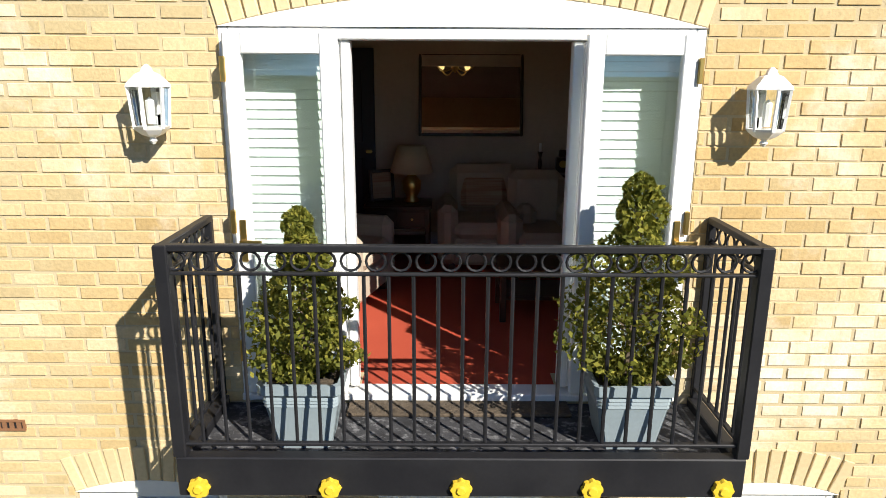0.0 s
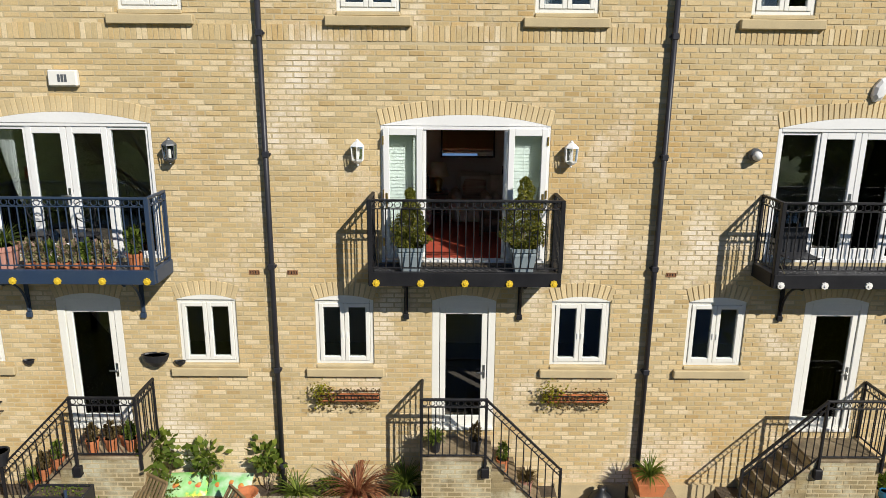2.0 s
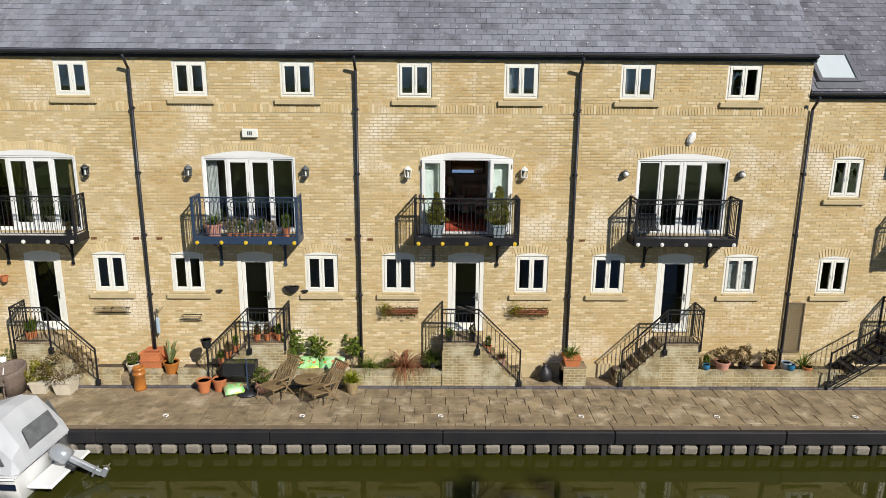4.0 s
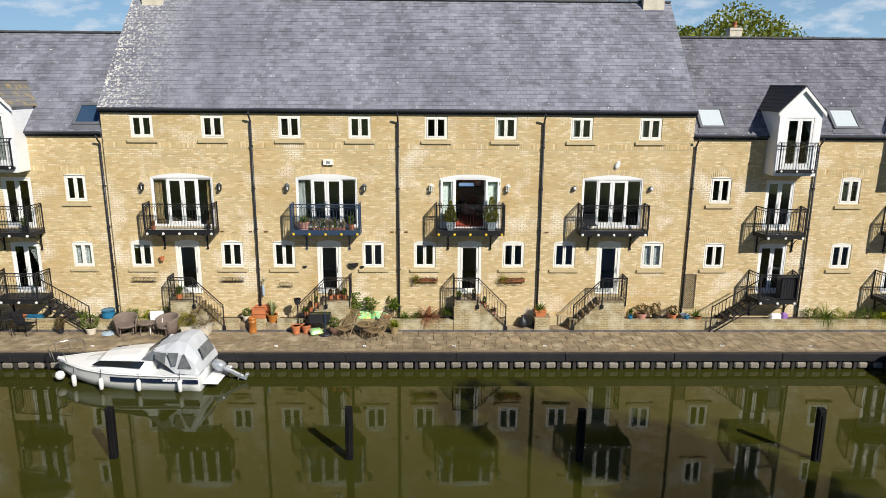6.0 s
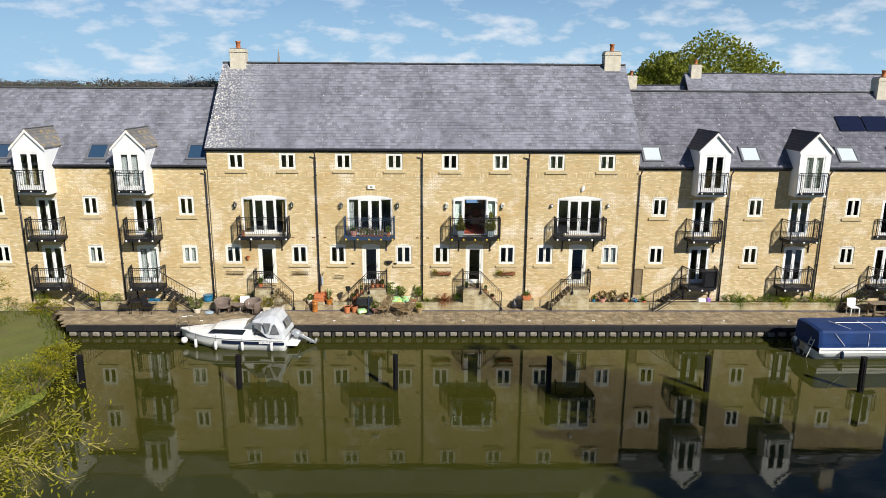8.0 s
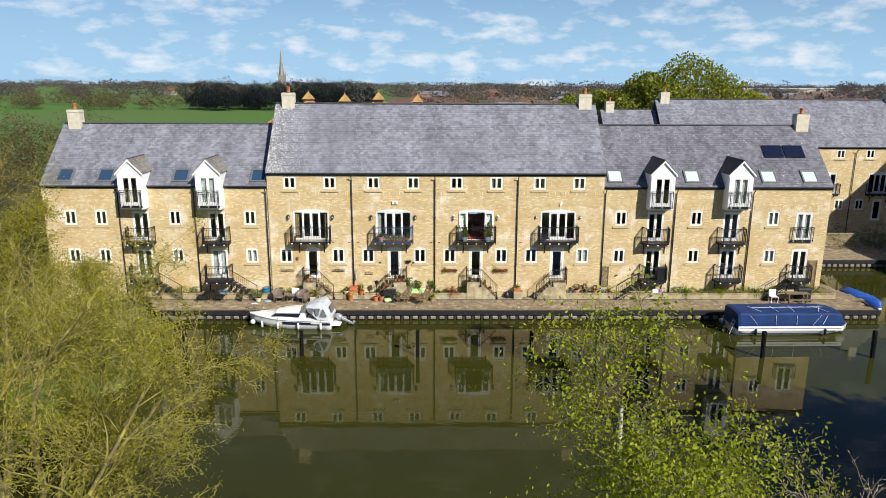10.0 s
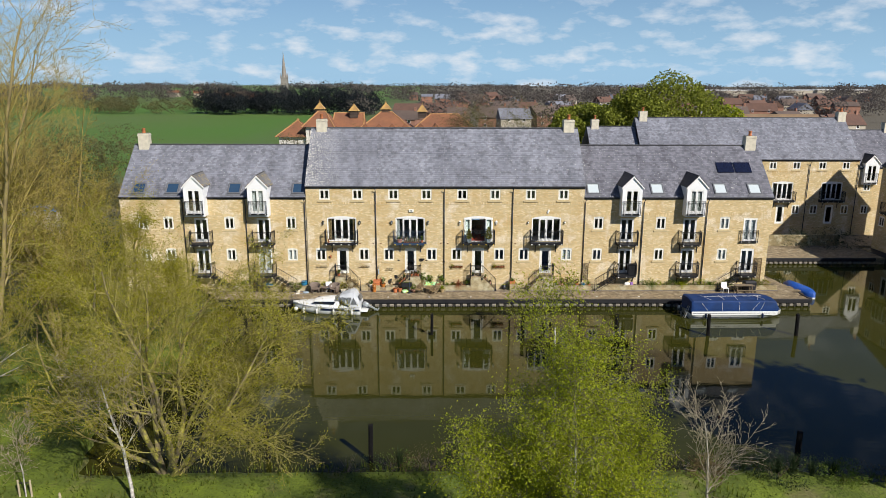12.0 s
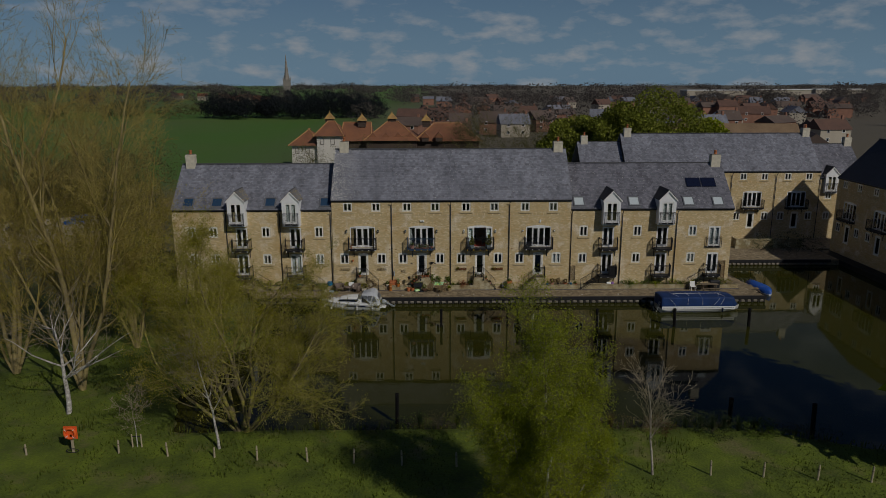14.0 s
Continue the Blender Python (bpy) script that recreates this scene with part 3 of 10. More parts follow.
def casement(house, op, material=None, inside=None, sill=True, panes=2):
    """A two-light casement window in an opening."""
    material = material or M_CREAM
    w, h = 2 * op.half, op.zs - op.z0
    win = part("window", cached(("winfr", round(w, 3), round(h, 3), material), lambda: mesh_of(frame_bm(w, h, 0.055, 0.02, 0.10), "window", material)),
               None, house, "cream framed casement window", loc=(op.cx - op.half, 0, op.z0))
    sw, sh = (w - 0.11) / panes, h - 0.11
    for k in range(panes):
        part("sash", cached(("sash", round(sw, 3), round(sh, 3), material), lambda: mesh_of(frame_bm(sw - 0.006, sh, 0.062, 0.005, 0.07), "sash", material)),
             None, win, loc=(0.055 + k * sw + 0.003, 0, 0.055))
        pane_obj(win, sw - 0.12, sh - 0.12, (0.055 + k * sw + 0.06, 0.04, 0.115))
        part("handle", cached("whandle", lambda: mesh_of(boxes((-0.01, 0.01, -0.015, 0.0, 0, 0.09), bevel=0.003), "handle", M_WHITE)), None, win,
             loc=(0.055 + sw + (-0.03 if k == 0 else 0.03), 0.005, h * 0.42))
    if inside == "curtain":
        drape(win, 0.06, w - 0.06, 0.06, h - 0.06, 0.16, M_CURTAIN)
    elif inside == "half":
        drape(win, 0.06, w * 0.3, 0.06, h - 0.06, 0.2, M_CURTAIN)
    elif inside == "blind":
        for k in range(int((h - 0.1) / 0.05)):
            part("blind_slat", cached(("wslat", round(w, 2)), lambda: mesh_of(boxes((0.06, w - 0.06, 0.14, 0.165, 0, 0.044)), "blind_slat", M_CURTAIN)), None, win, loc=(0, 0, 0.05 + k * 0.05))
    elif inside == "top_blind":
        part("blind", boxes((0.06, w - 0.06, 0.14, 0.15, h * 0.72, h - 0.06)), M_CURTAIN, win)
    if sill:
        part("sill", cached(("sill", round(w, 3)), lambda: mesh_of(boxes((-0.15, w + 0.15, -0.07, 0.06, -0.19, -0.06), (0.0, w, -0.03, 0.06, -0.06, -0.002), bevel=0.012), "sill", M_STONE)),
             None, house, "buff stone window sill", loc=(op.cx - op.half, 0, op.z0))
    return win


def leaf_bm(w, h, stile=0.085, rail=0.10, kick=0.16):
    return boxes((0, stile, 0, 0.05, 0, h), (w - stile, w, 0, 0.05, 0, h), (stile, w - stile, 0.003, 0.047, 0, kick), (stile, w - stile, 0.003, 0.047, h - rail, h), bevel=0.006)


def glazed_leaf(parent, w, h, loc, rot=(0, 0, 0), material=None, name="door_leaf", handle=0, glass=None, kick=0.16):
    material = material or M_WHITE
    lf = part(name, cached(("leaf", round(w, 3), round(h, 3), material, kick), lambda: mesh_of(leaf_bm(w, h, kick=kick), name, material)), None, parent, loc=loc, rot=rot)
    pane_obj(lf, w - 0.15, h - kick - 0.08, (0.075, 0.022, kick - 0.01), glass)
    if handle:
        hx = 0.04 if handle < 0 else w - 0.04
        part("handle", cached("dhandle", lambda: mesh_of(boxes((-0.018, 0.018, -0.012, 0, -0.11, 0.11), (-0.01, 0.11, -0.05, -0.035, -0.01, 0.012), (-0.01, 0.01, -0.05, -0.01, -0.01, 0.012), bevel=0.003), "handle", M_STEEL)),
             None, lf, "brushed metal lever handle", loc=(hx, 0, h * 0.47), rot=(0, 180 if handle > 0 else 0, 0))
    return lf


M_STEEL = mat("steel", (0.55, 0.55, 0.54), None, 0.3, 1.0, bump=0.02, var=0.05)
M_BRASS = mat("brass", (0.62, 0.43, 0.14), None, 0.35, 1.0, bump=0.02, var=0.05)


def door_set(house, op, glass=None, handle=1, step=True):
    """The ground-floor glazed door in its wide cream frame."""
    w, h = 2 * op.half, op.zs - op.z0
    d = part("door", cached(("doorfr", round(w, 3), round(h, 3)), lambda: mesh_of(
        boxes((0, 0.11, 0.0, 0.10, 0, h), (w - 0.11, w, 0.0, 0.10, 0, h), (0.11, w - 0.11, 0.0, 0.10, h - 0.12, h), (0, w, -0.05, 0.10, 0, 0.05), bevel=0.006), "door", M_CREAM)),
        None, house, "glazed door in a cream frame", loc=(op.cx - op.half, 0, op.z0))
    glazed_leaf(d, w - 0.24, h - 0.17, (0.12, 0.02, 0.05), material=M_CREAM, handle=handle)
    return d


def french(house, op, leaves=4, inside=None, handle=True):
    """Glazed double doors with side lights, shut."""
    w, h = 2 * op.half, op.zs - op.z0
    d = part("french_window", cached(("frfr", round(w, 3), round(h, 3)), lambda: mesh_of(frame_bm(w, h, 0.05, 0.0, 0.11), "french_window", M_WHITE)), None, house,
             "white glazed double doors", loc=(op.cx - op.half, 0, op.z0))
    n = leaves
    lw = (w - 0.10) / n
    for k in range(n):
        if n == 4 and k in (0, 3):
            lf = part("side_light", cached(("sl", round(lw, 3), round(h, 3)), lambda: mesh_of(frame_bm(lw, h - 0.1, 0.045, 0.03, 0.09), "side_light", M_WHITE)), None, d, loc=(0.05 + k * lw, 0, 0.05))
            pane_obj(lf, lw - 0.09, h - 0.19, (0.045, 0.05, 0.045))
        else:
            glazed_leaf(d, lw - 0.006, h - 0.1, (0.05 + k * lw + 0.003, 0.015, 0.05), handle=(1 if k == n // 2 - 1 else 0))
    if inside == "tan":
        drape(d, 0.06, 0.34, 0.05, h - 0.05, 0.2, M_TANCURTAIN)
        drape(d, w - 0.3, w - 0.06, 0.05, h - 0.05, 0.2, M_TANCURTAIN)
    elif inside == "white":
        drape(d, 0.06, w - 0.06, 0.05, h - 0.05, 0.2, M_CURTAIN)
    elif inside == "edge":
        drape(d, 0.06, 0.32, 0.05, h - 0.05, 0.22, M_CURTAIN)
    return d


# ---- roofs ----
def slate_mesh(name, x0, x1, ye, ze, yr, zr, material, width=0.26, gauge=0.19, holes=(), seed=3, skip=None):
    """Slates in courses on a slope from eave (ye, ze) to ridge (yr, zr)."""
    rnd = random.Random(seed)
    L = math.hypot(yr - ye, zr - ze)
    uy, uz = (yr - ye) / L, (zr - ze) / L
    ny, nz = -uz, uy
    n = int(L / gauge)
    vs, fs = [], []
    for c in range(n):
        s0, s1 = c * L / n - 0.015, (c + 1) * L / n + 0.03
        off = (width / 2 if c % 2 else 0) + rnd.uniform(-0.01, 0.01)
        k = int((x1 - x0) / width) + 2
        for i in range(k):
            a, b = max(x0, x0 + i * width - off), min(x1, x0 + (i + 1) * width - off - 0.006)
            if b - a < 0.03:
                continue
            m, sm = (a + b) / 2, (s0 + s1) / 2
            if any(h[0] < m < h[1] and h[2] < sm < h[3] for h in holes):
                continue
            if skip and skip(m, sm):
                continue
            t = 0.016 + rnd.uniform(-0.003, 0.006)
            o = len(vs)
            for x, s, e in ((a, s0, t), (b, s0, t + rnd.uniform(-0.002, 0.002)), (b, s1, 0.004), (a, s1, 0.004), (a, s0, 0.0), (b, s0, 0.0)):
                vs.append((x, ye + uy * s + ny * e, ze + uz * s + nz * e))
            fs += [(o, o + 1, o + 2, o + 3), (o + 4, o + 5, o + 1, o), (o + 4, o, o + 3), (o + 5, o + 2, o + 1)]
    return raw(name, vs, fs, material)


def roof(house, x0, x1, ye, ze, yr, zr, yb, material, holes=(), left_lichen=False, seed=3):
    """A gabled roof of slates with its boarding, ridge, gutter and back slope."""
    L = math.hypot(yr - ye, zr - ze)
    bm = bmesh.new()
    d = 0.12
    for ya, za, yb_, zb in ((ye, ze, yr, zr), (yb, ze, yr, zr)):
        vs = [bm.verts.new(p) for p in ((x0, ya, za), (x1, ya, za), (x1, yb_, zb), (x0, yb_, zb), (x0, ya, za - d), (x1, ya, za - d), (x1, yb_, zb - d), (x0, yb_, zb - d))]
        for f in ((0, 1, 2, 3), (4, 7, 6, 5), (0, 4, 5, 1), (1, 5, 6, 2), (3, 7, 4, 0)):
            bm.faces.new([vs[i] for i in f])
    r = part("roof", bm, M_SLATE, house, "grey slate pitched roof")
    sl = part("slating", slate_mesh("slating", x0, x1, ye, ze + 0.004, yr, zr + 0.004, material, holes=holes, seed=seed), None, r)
    sl["kind"] = "stuff"
    n_ = max(1, round((x1 - x0) / 0.45))
    w_ = (x1 - x0) / n_
    me = cached(("ridge", round(w_, 3)), lambda: mesh_of(boxes((0.003, w_ - 0.003, -0.13, 0.13, -0.03, 0.058), bevel=0.02), "ridge_tile", M_RIDGE))
    for i in range(n_):
        part("ridge_tile", me, None, r, loc=(x0 + i * w_, yr, zr + 0.006 * (i % 2)))
    part("gutter", boxes((x0, x1, ye - 0.07, ye + 0.03, ze - 0.10, ze - 0.025), bevel=0.025), M_PIPE, r, "black plastic gutter")
    part("fascia", boxes((x0, x1, ye + 0.05, ye + 0.08, ze - 0.20, ze - 0.03)), M_IRON, r)
    part("soffit", boxes((x0, x1, ye + 0.08, ye + 0.12, ze - 0.20, ze - 0.17)), M_IRON, r)
    return r


M_RIDGE = mat("ridge_tile", (0.075, 0.075, 0.08), None, 0.7, scale=3, fine=30, var=0.15)


def chimney(x, y, z, zb, w=0.75, pot=True):
    ch = thing("chimney", "pale brick chimney stack with a clay pot on a slate ridge", "chimney", (x, y, 0), group="chimneys on the roofs")
    part("shaft", boxes((-w / 2, w / 2, -0.35, 0.35, zb, z - 0.22), bevel=0.01), M_STACK, ch)
    part("oversail", boxes((-w / 2 - 0.03, w / 2 + 0.03, -0.38, 0.38, z - 0.22, z - 0.14), bevel=0.01), M_STACK, ch)
    part("chimney_head", boxes((-w / 2, w / 2, -0.35, 0.35, z - 0.14, z - 0.04), bevel=0.01), M_STACK, ch)
    part("flaunching", boxes((-w / 2 + 0.05, w / 2 - 0.05, -0.3, 0.3, z - 0.04, z)), M_CONC, ch)
    if pot:
        part("chimney_pot", lathe([(0.15, z), (0.13, z + 0.05), (0.12, z + 0.32), (0.15, z + 0.34), (0.15, z + 0.40), (0.11, z + 0.40)], 12), M_TERRA, ch, "red clay pot", smooth=True)
    return ch


M_STACK = mat("stack_brick", (0.60, 0.55, 0.44), (0.48, 0.44, 0.35), 0.9, scale=4, fine=30, bump=0.3, var=0.12)


def downpipe(x, z0, z1, y=-0.08, parent=None):
    p = thing("downpipe", "black plastic downpipe fixed to the brick wall", "pipe", (x, y, 0), group="downpipes")
    bm = bmesh.new()
    tube(bm, (0, 0, z0), (0, 0, z1 - 0.35), 0.04, n=8)
    tube(bm, (0, 0, z1 - 0.36), (0, -0.28, z1 - 0.05), 0.035, n=8)
    part("pipe", bm, M_PIPE, p, smooth=True)
    k = z0 + 0.5
    me = cached("pipeclip", lambda: mesh_of(boxes((-0.065, 0.065, 0.0, 0.07, -0.02, 0.02), (-0.046, 0.046, -0.046, 0.046, -0.045, 0.045), bevel=0.01), "bracket", M_PIPE))
    while k < z1 - 0.4:
        part("bracket", me, None, p, loc=(0, 0, k))
        k += 1.62
    return p

# ---- the middle row of four houses ----
EAVE_Y, EAVE_Z, RIDGE_Y, RIDGE_Z, BACK_Y = -0.13, 8.64, 4.1, 13.0, 8.33
NEAR_SLATES = 2.3
ROW_L, ROW_R = -2.5 * U - 0.05, 1.5 * U + 0.24
NEAR_BRICKS = []


def row_house(cx, x0, x1, opts):
    h = thing("terraced_house", opts["label"], "house", group="terraced houses of the middle row")
    ops = []
    for s in (-1, 1):
        ops.append(Opening(cx + s * 1.765, 0.435, 2.44, 3.46, 0.075, 0.215))
        ops.append(Opening(cx + s * 1.33, 0.428, 7.52, 8.37))
    door = Opening(cx + 0.02, 0.475, 1.36, 3.46, 0.085, 0.215)
    fr = Opening(cx, 1.19, 4.08, 6.02, 0.15, 0.215)
    ops += [door, fr]
    rects = [(o.cx - o.half, o.cx + o.half, o.z0, o.zs) for o in ops]
    part("wall", slab_with_holes(x0, x1, -0.3, EAVE_Z - 0.02, 0.0, 0.28, rects), M_MORTAR, h, "buff brick front wall")
    # soldier band under the upper windows
    band = Plain(x0, x1, 7.12, 7.36)
    sills = [Plain(o.cx - 0.6, o.cx + 0.6, o.z0 - 0.2, o.z0 - 0.03) for o in ops[:4]]
    items = brick_boxes(x0 + 0.004, x1 - 0.004, -0.02, 8.50, ops + sills + [band], seed=int(cx * 10) + 77)
    near = lambda b: opts.get("near") and abs(b[0] - cx) < 2.35 and 4.25 < b[2] < 5.95
    fars = [b for b in items if not near(b)]
    NEAR_BRICKS.extend((h, b) for b in items if near(b))
    part("brickwork", brick_mesh("brickwork", fars, 0.0, M_BRICK), None, h)["kind"] = "stuff"
    sold = []
    k = x0 + 0.01
    r = random.Random(5)
    while k < x1 - 0.07:
        sold.append((k, k + 0.065, 7.135, 7.35, 0.008 * r.uniform(0.7, 1.4)))
        k += 0.075
    part("soldier_course", brick_mesh("soldier_course", sold, 0.0, M_BRICK), None, h, "band of bricks set on end")["kind"] = "stuff"
    for o in ops:
        if o.rise:
            voussoirs(o, h)
            arch_infill(o, h, M_WHITE if o is fr else M_CREAM)
    ins = opts.get("inside", {})
    casement(h, ops[0], inside=ins.get("gl"))
    casement(h, ops[1], inside=ins.get("tl"))
    casement(h, ops[2], inside=ins.get("gr"))
    casement(h, ops[3], inside=ins.get("tr"))
    door_set(h, door, handle=opts.get("handle", 1))
    if not opts.get("open"):
        french(h, fr, 4, ins.get("fr"))
    # rooms behind the glass
    fl = 4.06
    part("floor_slab", boxes((x0, x1, 0.28, 3.6, 1.1, 1.34), (x0, x1, 0.28, 3.6, 3.72, fl), (x0, x1, 0.28, 3.6, 6.45, 6.68)), M_ROOMFLOOR, h)
    part("spine_wall", boxes((x0, x1, 3.6, 3.75, -0.3, 9.0), (x0, x0 + 0.1, 0.28, 3.6, -0.3, 9.0), (x1 - 0.1, x1, 0.28, 3.6, -0.3, 9.0)), M_ROOM, h)
    part("ceiling_slab", boxes((x0, x1, 0.28, 3.6, 8.75, 8.9)), M_ROOM, h)
    part("back_wall", boxes((x0, x1, BACK_Y - 0.7, BACK_Y - 0.4, -0.3, EAVE_Z)), M_MORTAR, h)
    roof(h, x0 - opts.get("lo", 0), x1 + opts.get("ro", 0), EAVE_Y, EAVE_Z, RIDGE_Y, RIDGE_Z, BACK_Y, opts.get("slates", M_SLATE), holes=((x0, x1, -1.0, NEAR_SLATES),) if opts.get("near") else (), seed=int(cx * 7) + 100)
    return h, fr


def gable_wall(parent, x0, x1, ye, ze, yr, zr, yb, z0, material):
    bm = bmesh.new()
    pts = [(0.285, z0), (yb - 0.72, z0), (yb - 0.72, ze - 0.1), (yr, zr - 0.14), (0.285, ze + 0.14)]
    a = [bm.verts.new((x0, y, z)) for y, z in pts]
    b = [bm.verts.new((x1, y, z)) for y, z in pts]
    bm.faces.new(a[::-1])
    bm.faces.new(b)
    for k in range(5):
        bm.faces.new((a[k], a[(k + 1) % 5], b[(k + 1) % 5], b[k]))
    return part("gable_wall", bm, material, parent)


H = {}
H["A"] = row_house(-2 * U, ROW_L, -1.5 * U, {"label": "buff brick terraced house with tan curtains and a black balcony", "lo": 0.03, "slates": M_SLATE_LICHEN,
                                             "inside": {"fr": "tan", "gl": "top_blind"}})
H["B"] = row_house(-U, -1.5 * U, -0.5 * U, {"label": "buff brick terraced house with a blue-black balcony full of flowers", "inside": {"fr": "edge"}})
H["C"] = row_house(0, -0.5 * U, 0.5 * U, {"label": "buff brick terraced house with its balcony doors wide open", "open": True, "near": True, "inside": {"tr": "half", "gr": None}})
H["D"] = row_house(U, 0.5 * U, ROW_R, {"label": "buff brick terraced house with closed white balcony doors", "ro": 0.03,
                                       "inside": {"gr": "blind", "tl": "half", "tr": "half"}})
gable_wall(H["A"][0], ROW_L, ROW_L + 0.25, EAVE_Y, EAVE_Z, RIDGE_Y, RIDGE_Z, BACK_Y, -0.3, M_MORTAR)
gable_wall(H["D"][0], ROW_R - 0.25, ROW_R, EAVE_Y, EAVE_Z, RIDGE_Y, RIDGE_Z, BACK_Y, -0.3, M_MORTAR)
chimney(-13.1, RIDGE_Y, 13.76, 12.0, 0.85)
chimney(7.82, RIDGE_Y, 13.74, 12.0, 0.9)
for px in (-1.5 * U, -0.5 * U, 0.5 * U):
    downpipe(px, 0.25, EAVE_Z - 0.1)

# ---- the lower wings ----
WING_Y = 0.10
W_EAVE_Y, W_EAVE_Z, W_RIDGE_Y, W_RIDGE_Z, W_BACK_Y = -0.03, 7.75, 4.1, 11.58, 8.23
W_SLOPE = (W_RIDGE_Z - W_EAVE_Z) / (W_RIDGE_Y - W_EAVE_Y)


def skylight(x, up, w=0.95, h=1.0, glass=None):
    """A roof window lying on a wing's slope; up: metres up the slope from the eave."""
    a = math.atan(W_SLOPE)
    y, z = W_EAVE_Y + up * math.cos(a), W_EAVE_Z + up * math.sin(a)
    s = thing("skylight", "grey framed roof window set in the slates", "skylight", (x, y, z), group="roof windows")
    s.rotation_euler = (a, 0, 0)
    part("frame", boxes((-w / 2 - 0.07, -w / 2 + 0.05, -0.05, h + 0.07, 0.0, 0.09), (w / 2 - 0.05, w / 2 + 0.07, -0.05, h + 0.07, 0, 0.09),
                        (-w / 2, w / 2, h - 0.07, h + 0.07, 0, 0.10), (-w / 2, w / 2, -0.05, 0.07, 0, 0.08), bevel=0.01), M_LEAD, s)
    pn = part("pane", boxes((-w / 2 + 0.02, w / 2 - 0.02, 0.03, h - 0.02, 0.045, 0.06)), glass or M_SKYGLASS, s)
    part("flashing", boxes((-w / 2 - 0.16, w / 2 + 0.16, -0.28, -0.05, 0.02, 0.034)), M_LEAD, s)
    return s


M_LEAD = mat("lead_flashing", (0.13, 0.135, 0.15), None, 0.55, scale=3, fine=20, bump=0.15, var=0.12)
# The blue of the reflected sky is painted into this pane's base colour.
M_SKYGLASS = mat("roof_pane", (0.03, 0.065, 0.12), None, 0.03, bump=0, var=0.02, spec=1.0)
# Pale base colour stands for reflected sky; there is no blind behind the pane.
M_SKYREFLECT_PALE = mat("roof_pane_pale_reflection", (0.56, 0.62, 0.64), None, 0.06, bump=0, var=0.03, spec=0.8)
M_CLAD = mat("white_cladding", (0.82, 0.83, 0.84), None, 0.5, scale=1, fine=20, bump=0.03, var=0.04)


def dormer(cx, tiles, group, lichen=False, inside=None):
    """A white boarded bay that hangs out over the wall, with a small gabled roof."""
    d = thing("dormer", "white boarded dormer bay with glazed doors and a small gabled roof", "dormer", (cx, 0, 0), group=group)
    w, yf, z0, ze, za = 0.80, -0.68, 6.25, 8.70, 9.56
    yk = 1.6
    # walls with an opening in front
    ow, oz0, oz1 = 0.55, 6.52, 8.46
    bm = boxes((-w, -w + 0.06, yf + 0.06, yk, z0, ze), (w - 0.06, w, yf + 0.06, yk, z0, ze), (-w, -ow, yf, yf + 0.06, z0, ze), (ow, w, yf, yf + 0.06, z0, ze),
               (-ow, ow, yf, yf + 0.06, z0, oz0), (-ow, ow, yf, yf + 0.06, oz1, ze), (-w + 0.06, w - 0.06, yf + 0.06, 0.08, z0, z0 + 0.06))
    v = [bm.verts.new(p) for p in ((-w, yf, ze), (w, yf, ze), (0, yf, za - 0.06), (-w, yf + 0.06, ze), (w, yf + 0.06, ze), (0, yf + 0.06, za - 0.06))]
    bm.faces.new((v[0], v[1], v[2]))
    bm.faces.new((v[3], v[5], v[4]))
    bm.faces.new((v[0], v[2], v[5], v[3]))
    bm.faces.new((v[1], v[4], v[5], v[2]))
    part("bay", bm, M_CLAD, d)
    me = cached("board", lambda: mesh_of(boxes((-0.006, 0.0, yf + 0.07, 0.9, 0, 0.135), bevel=0.004), "board", M_CLAD))
    for s in (-1, 1):
        for k in range(17):
            part("board", me, None, d, loc=(s * w + (0.006 if s > 0 else 0), 0, z0 + 0.02 + k * 0.137))
    # roof slopes, with courses
    for s in (-1, 1):
        rb = bmesh.new()
        L = math.hypot(w + 0.1, za - ze + 0.08)
        ang = math.atan2(za - ze + 0.08, w + 0.1)
        n = 7
        for k in range(n):
            a0, a1 = k * L / n, (k + 1) * L / n + 0.03
            p = [(s * (w + 0.1 - math.cos(ang) * t), ze - 0.06 + math.sin(ang) * t + e) for t, e in ((a0, 0.05), (a1, 0.02), (a1, 0.0), (a0, 0.0))]
            x = [[rb.verts.new((q[0], y, q[1])) for q in p] for y in (yf - 0.08, 2.0)]
            for f in ((0, 1), (1, 2), (2, 3), (3, 0)):
                rb.faces.new((x[0][f[0]], x[0][f[1]], x[1][f[1]], x[1][f[0]]))
            rb.faces.new(x[0])
        part("roof_slope", rb, tiles, d)["kind"] = "stuff"
    part("ridge", boxes((-0.06, 0.06, yf - 0.08, 2.0, za - 0.01, za + 0.06), bevel=0.02), M_RIDGE, d)
    bg = bmesh.new()
    for s in (-1, 1):
        a, b = (s * (w + 0.1), ze - 0.08), (0, za)
        vs = [bg.verts.new(p) for p in ((a[0], yf - 0.1, a[1]), (b[0], yf - 0.1, b[1]), (b[0], yf - 0.1, b[1] - 0.15), (a[0], yf - 0.1, a[1] - 0.13),
                                        (a[0], yf - 0.06, a[1]), (b[0], yf - 0.06, b[1]), (b[0], yf - 0.06, b[1] - 0.15), (a[0], yf - 0.06, a[1] - 0.13))]
        for f in ((0, 1, 2, 3), (4, 7, 6, 5), (0, 4, 5, 1), (3, 2, 6, 7), (0, 3, 7, 4)):
            bg.faces.new([vs[i] for i in f])
    part("barge_board", bg, M_WHITE, d)
    fr = part("french_window", frame_bm(2 * ow, oz1 - oz0, 0.045, 0, 0.08), M_WHITE, d, loc=(-ow, yf + 0.0, oz0))
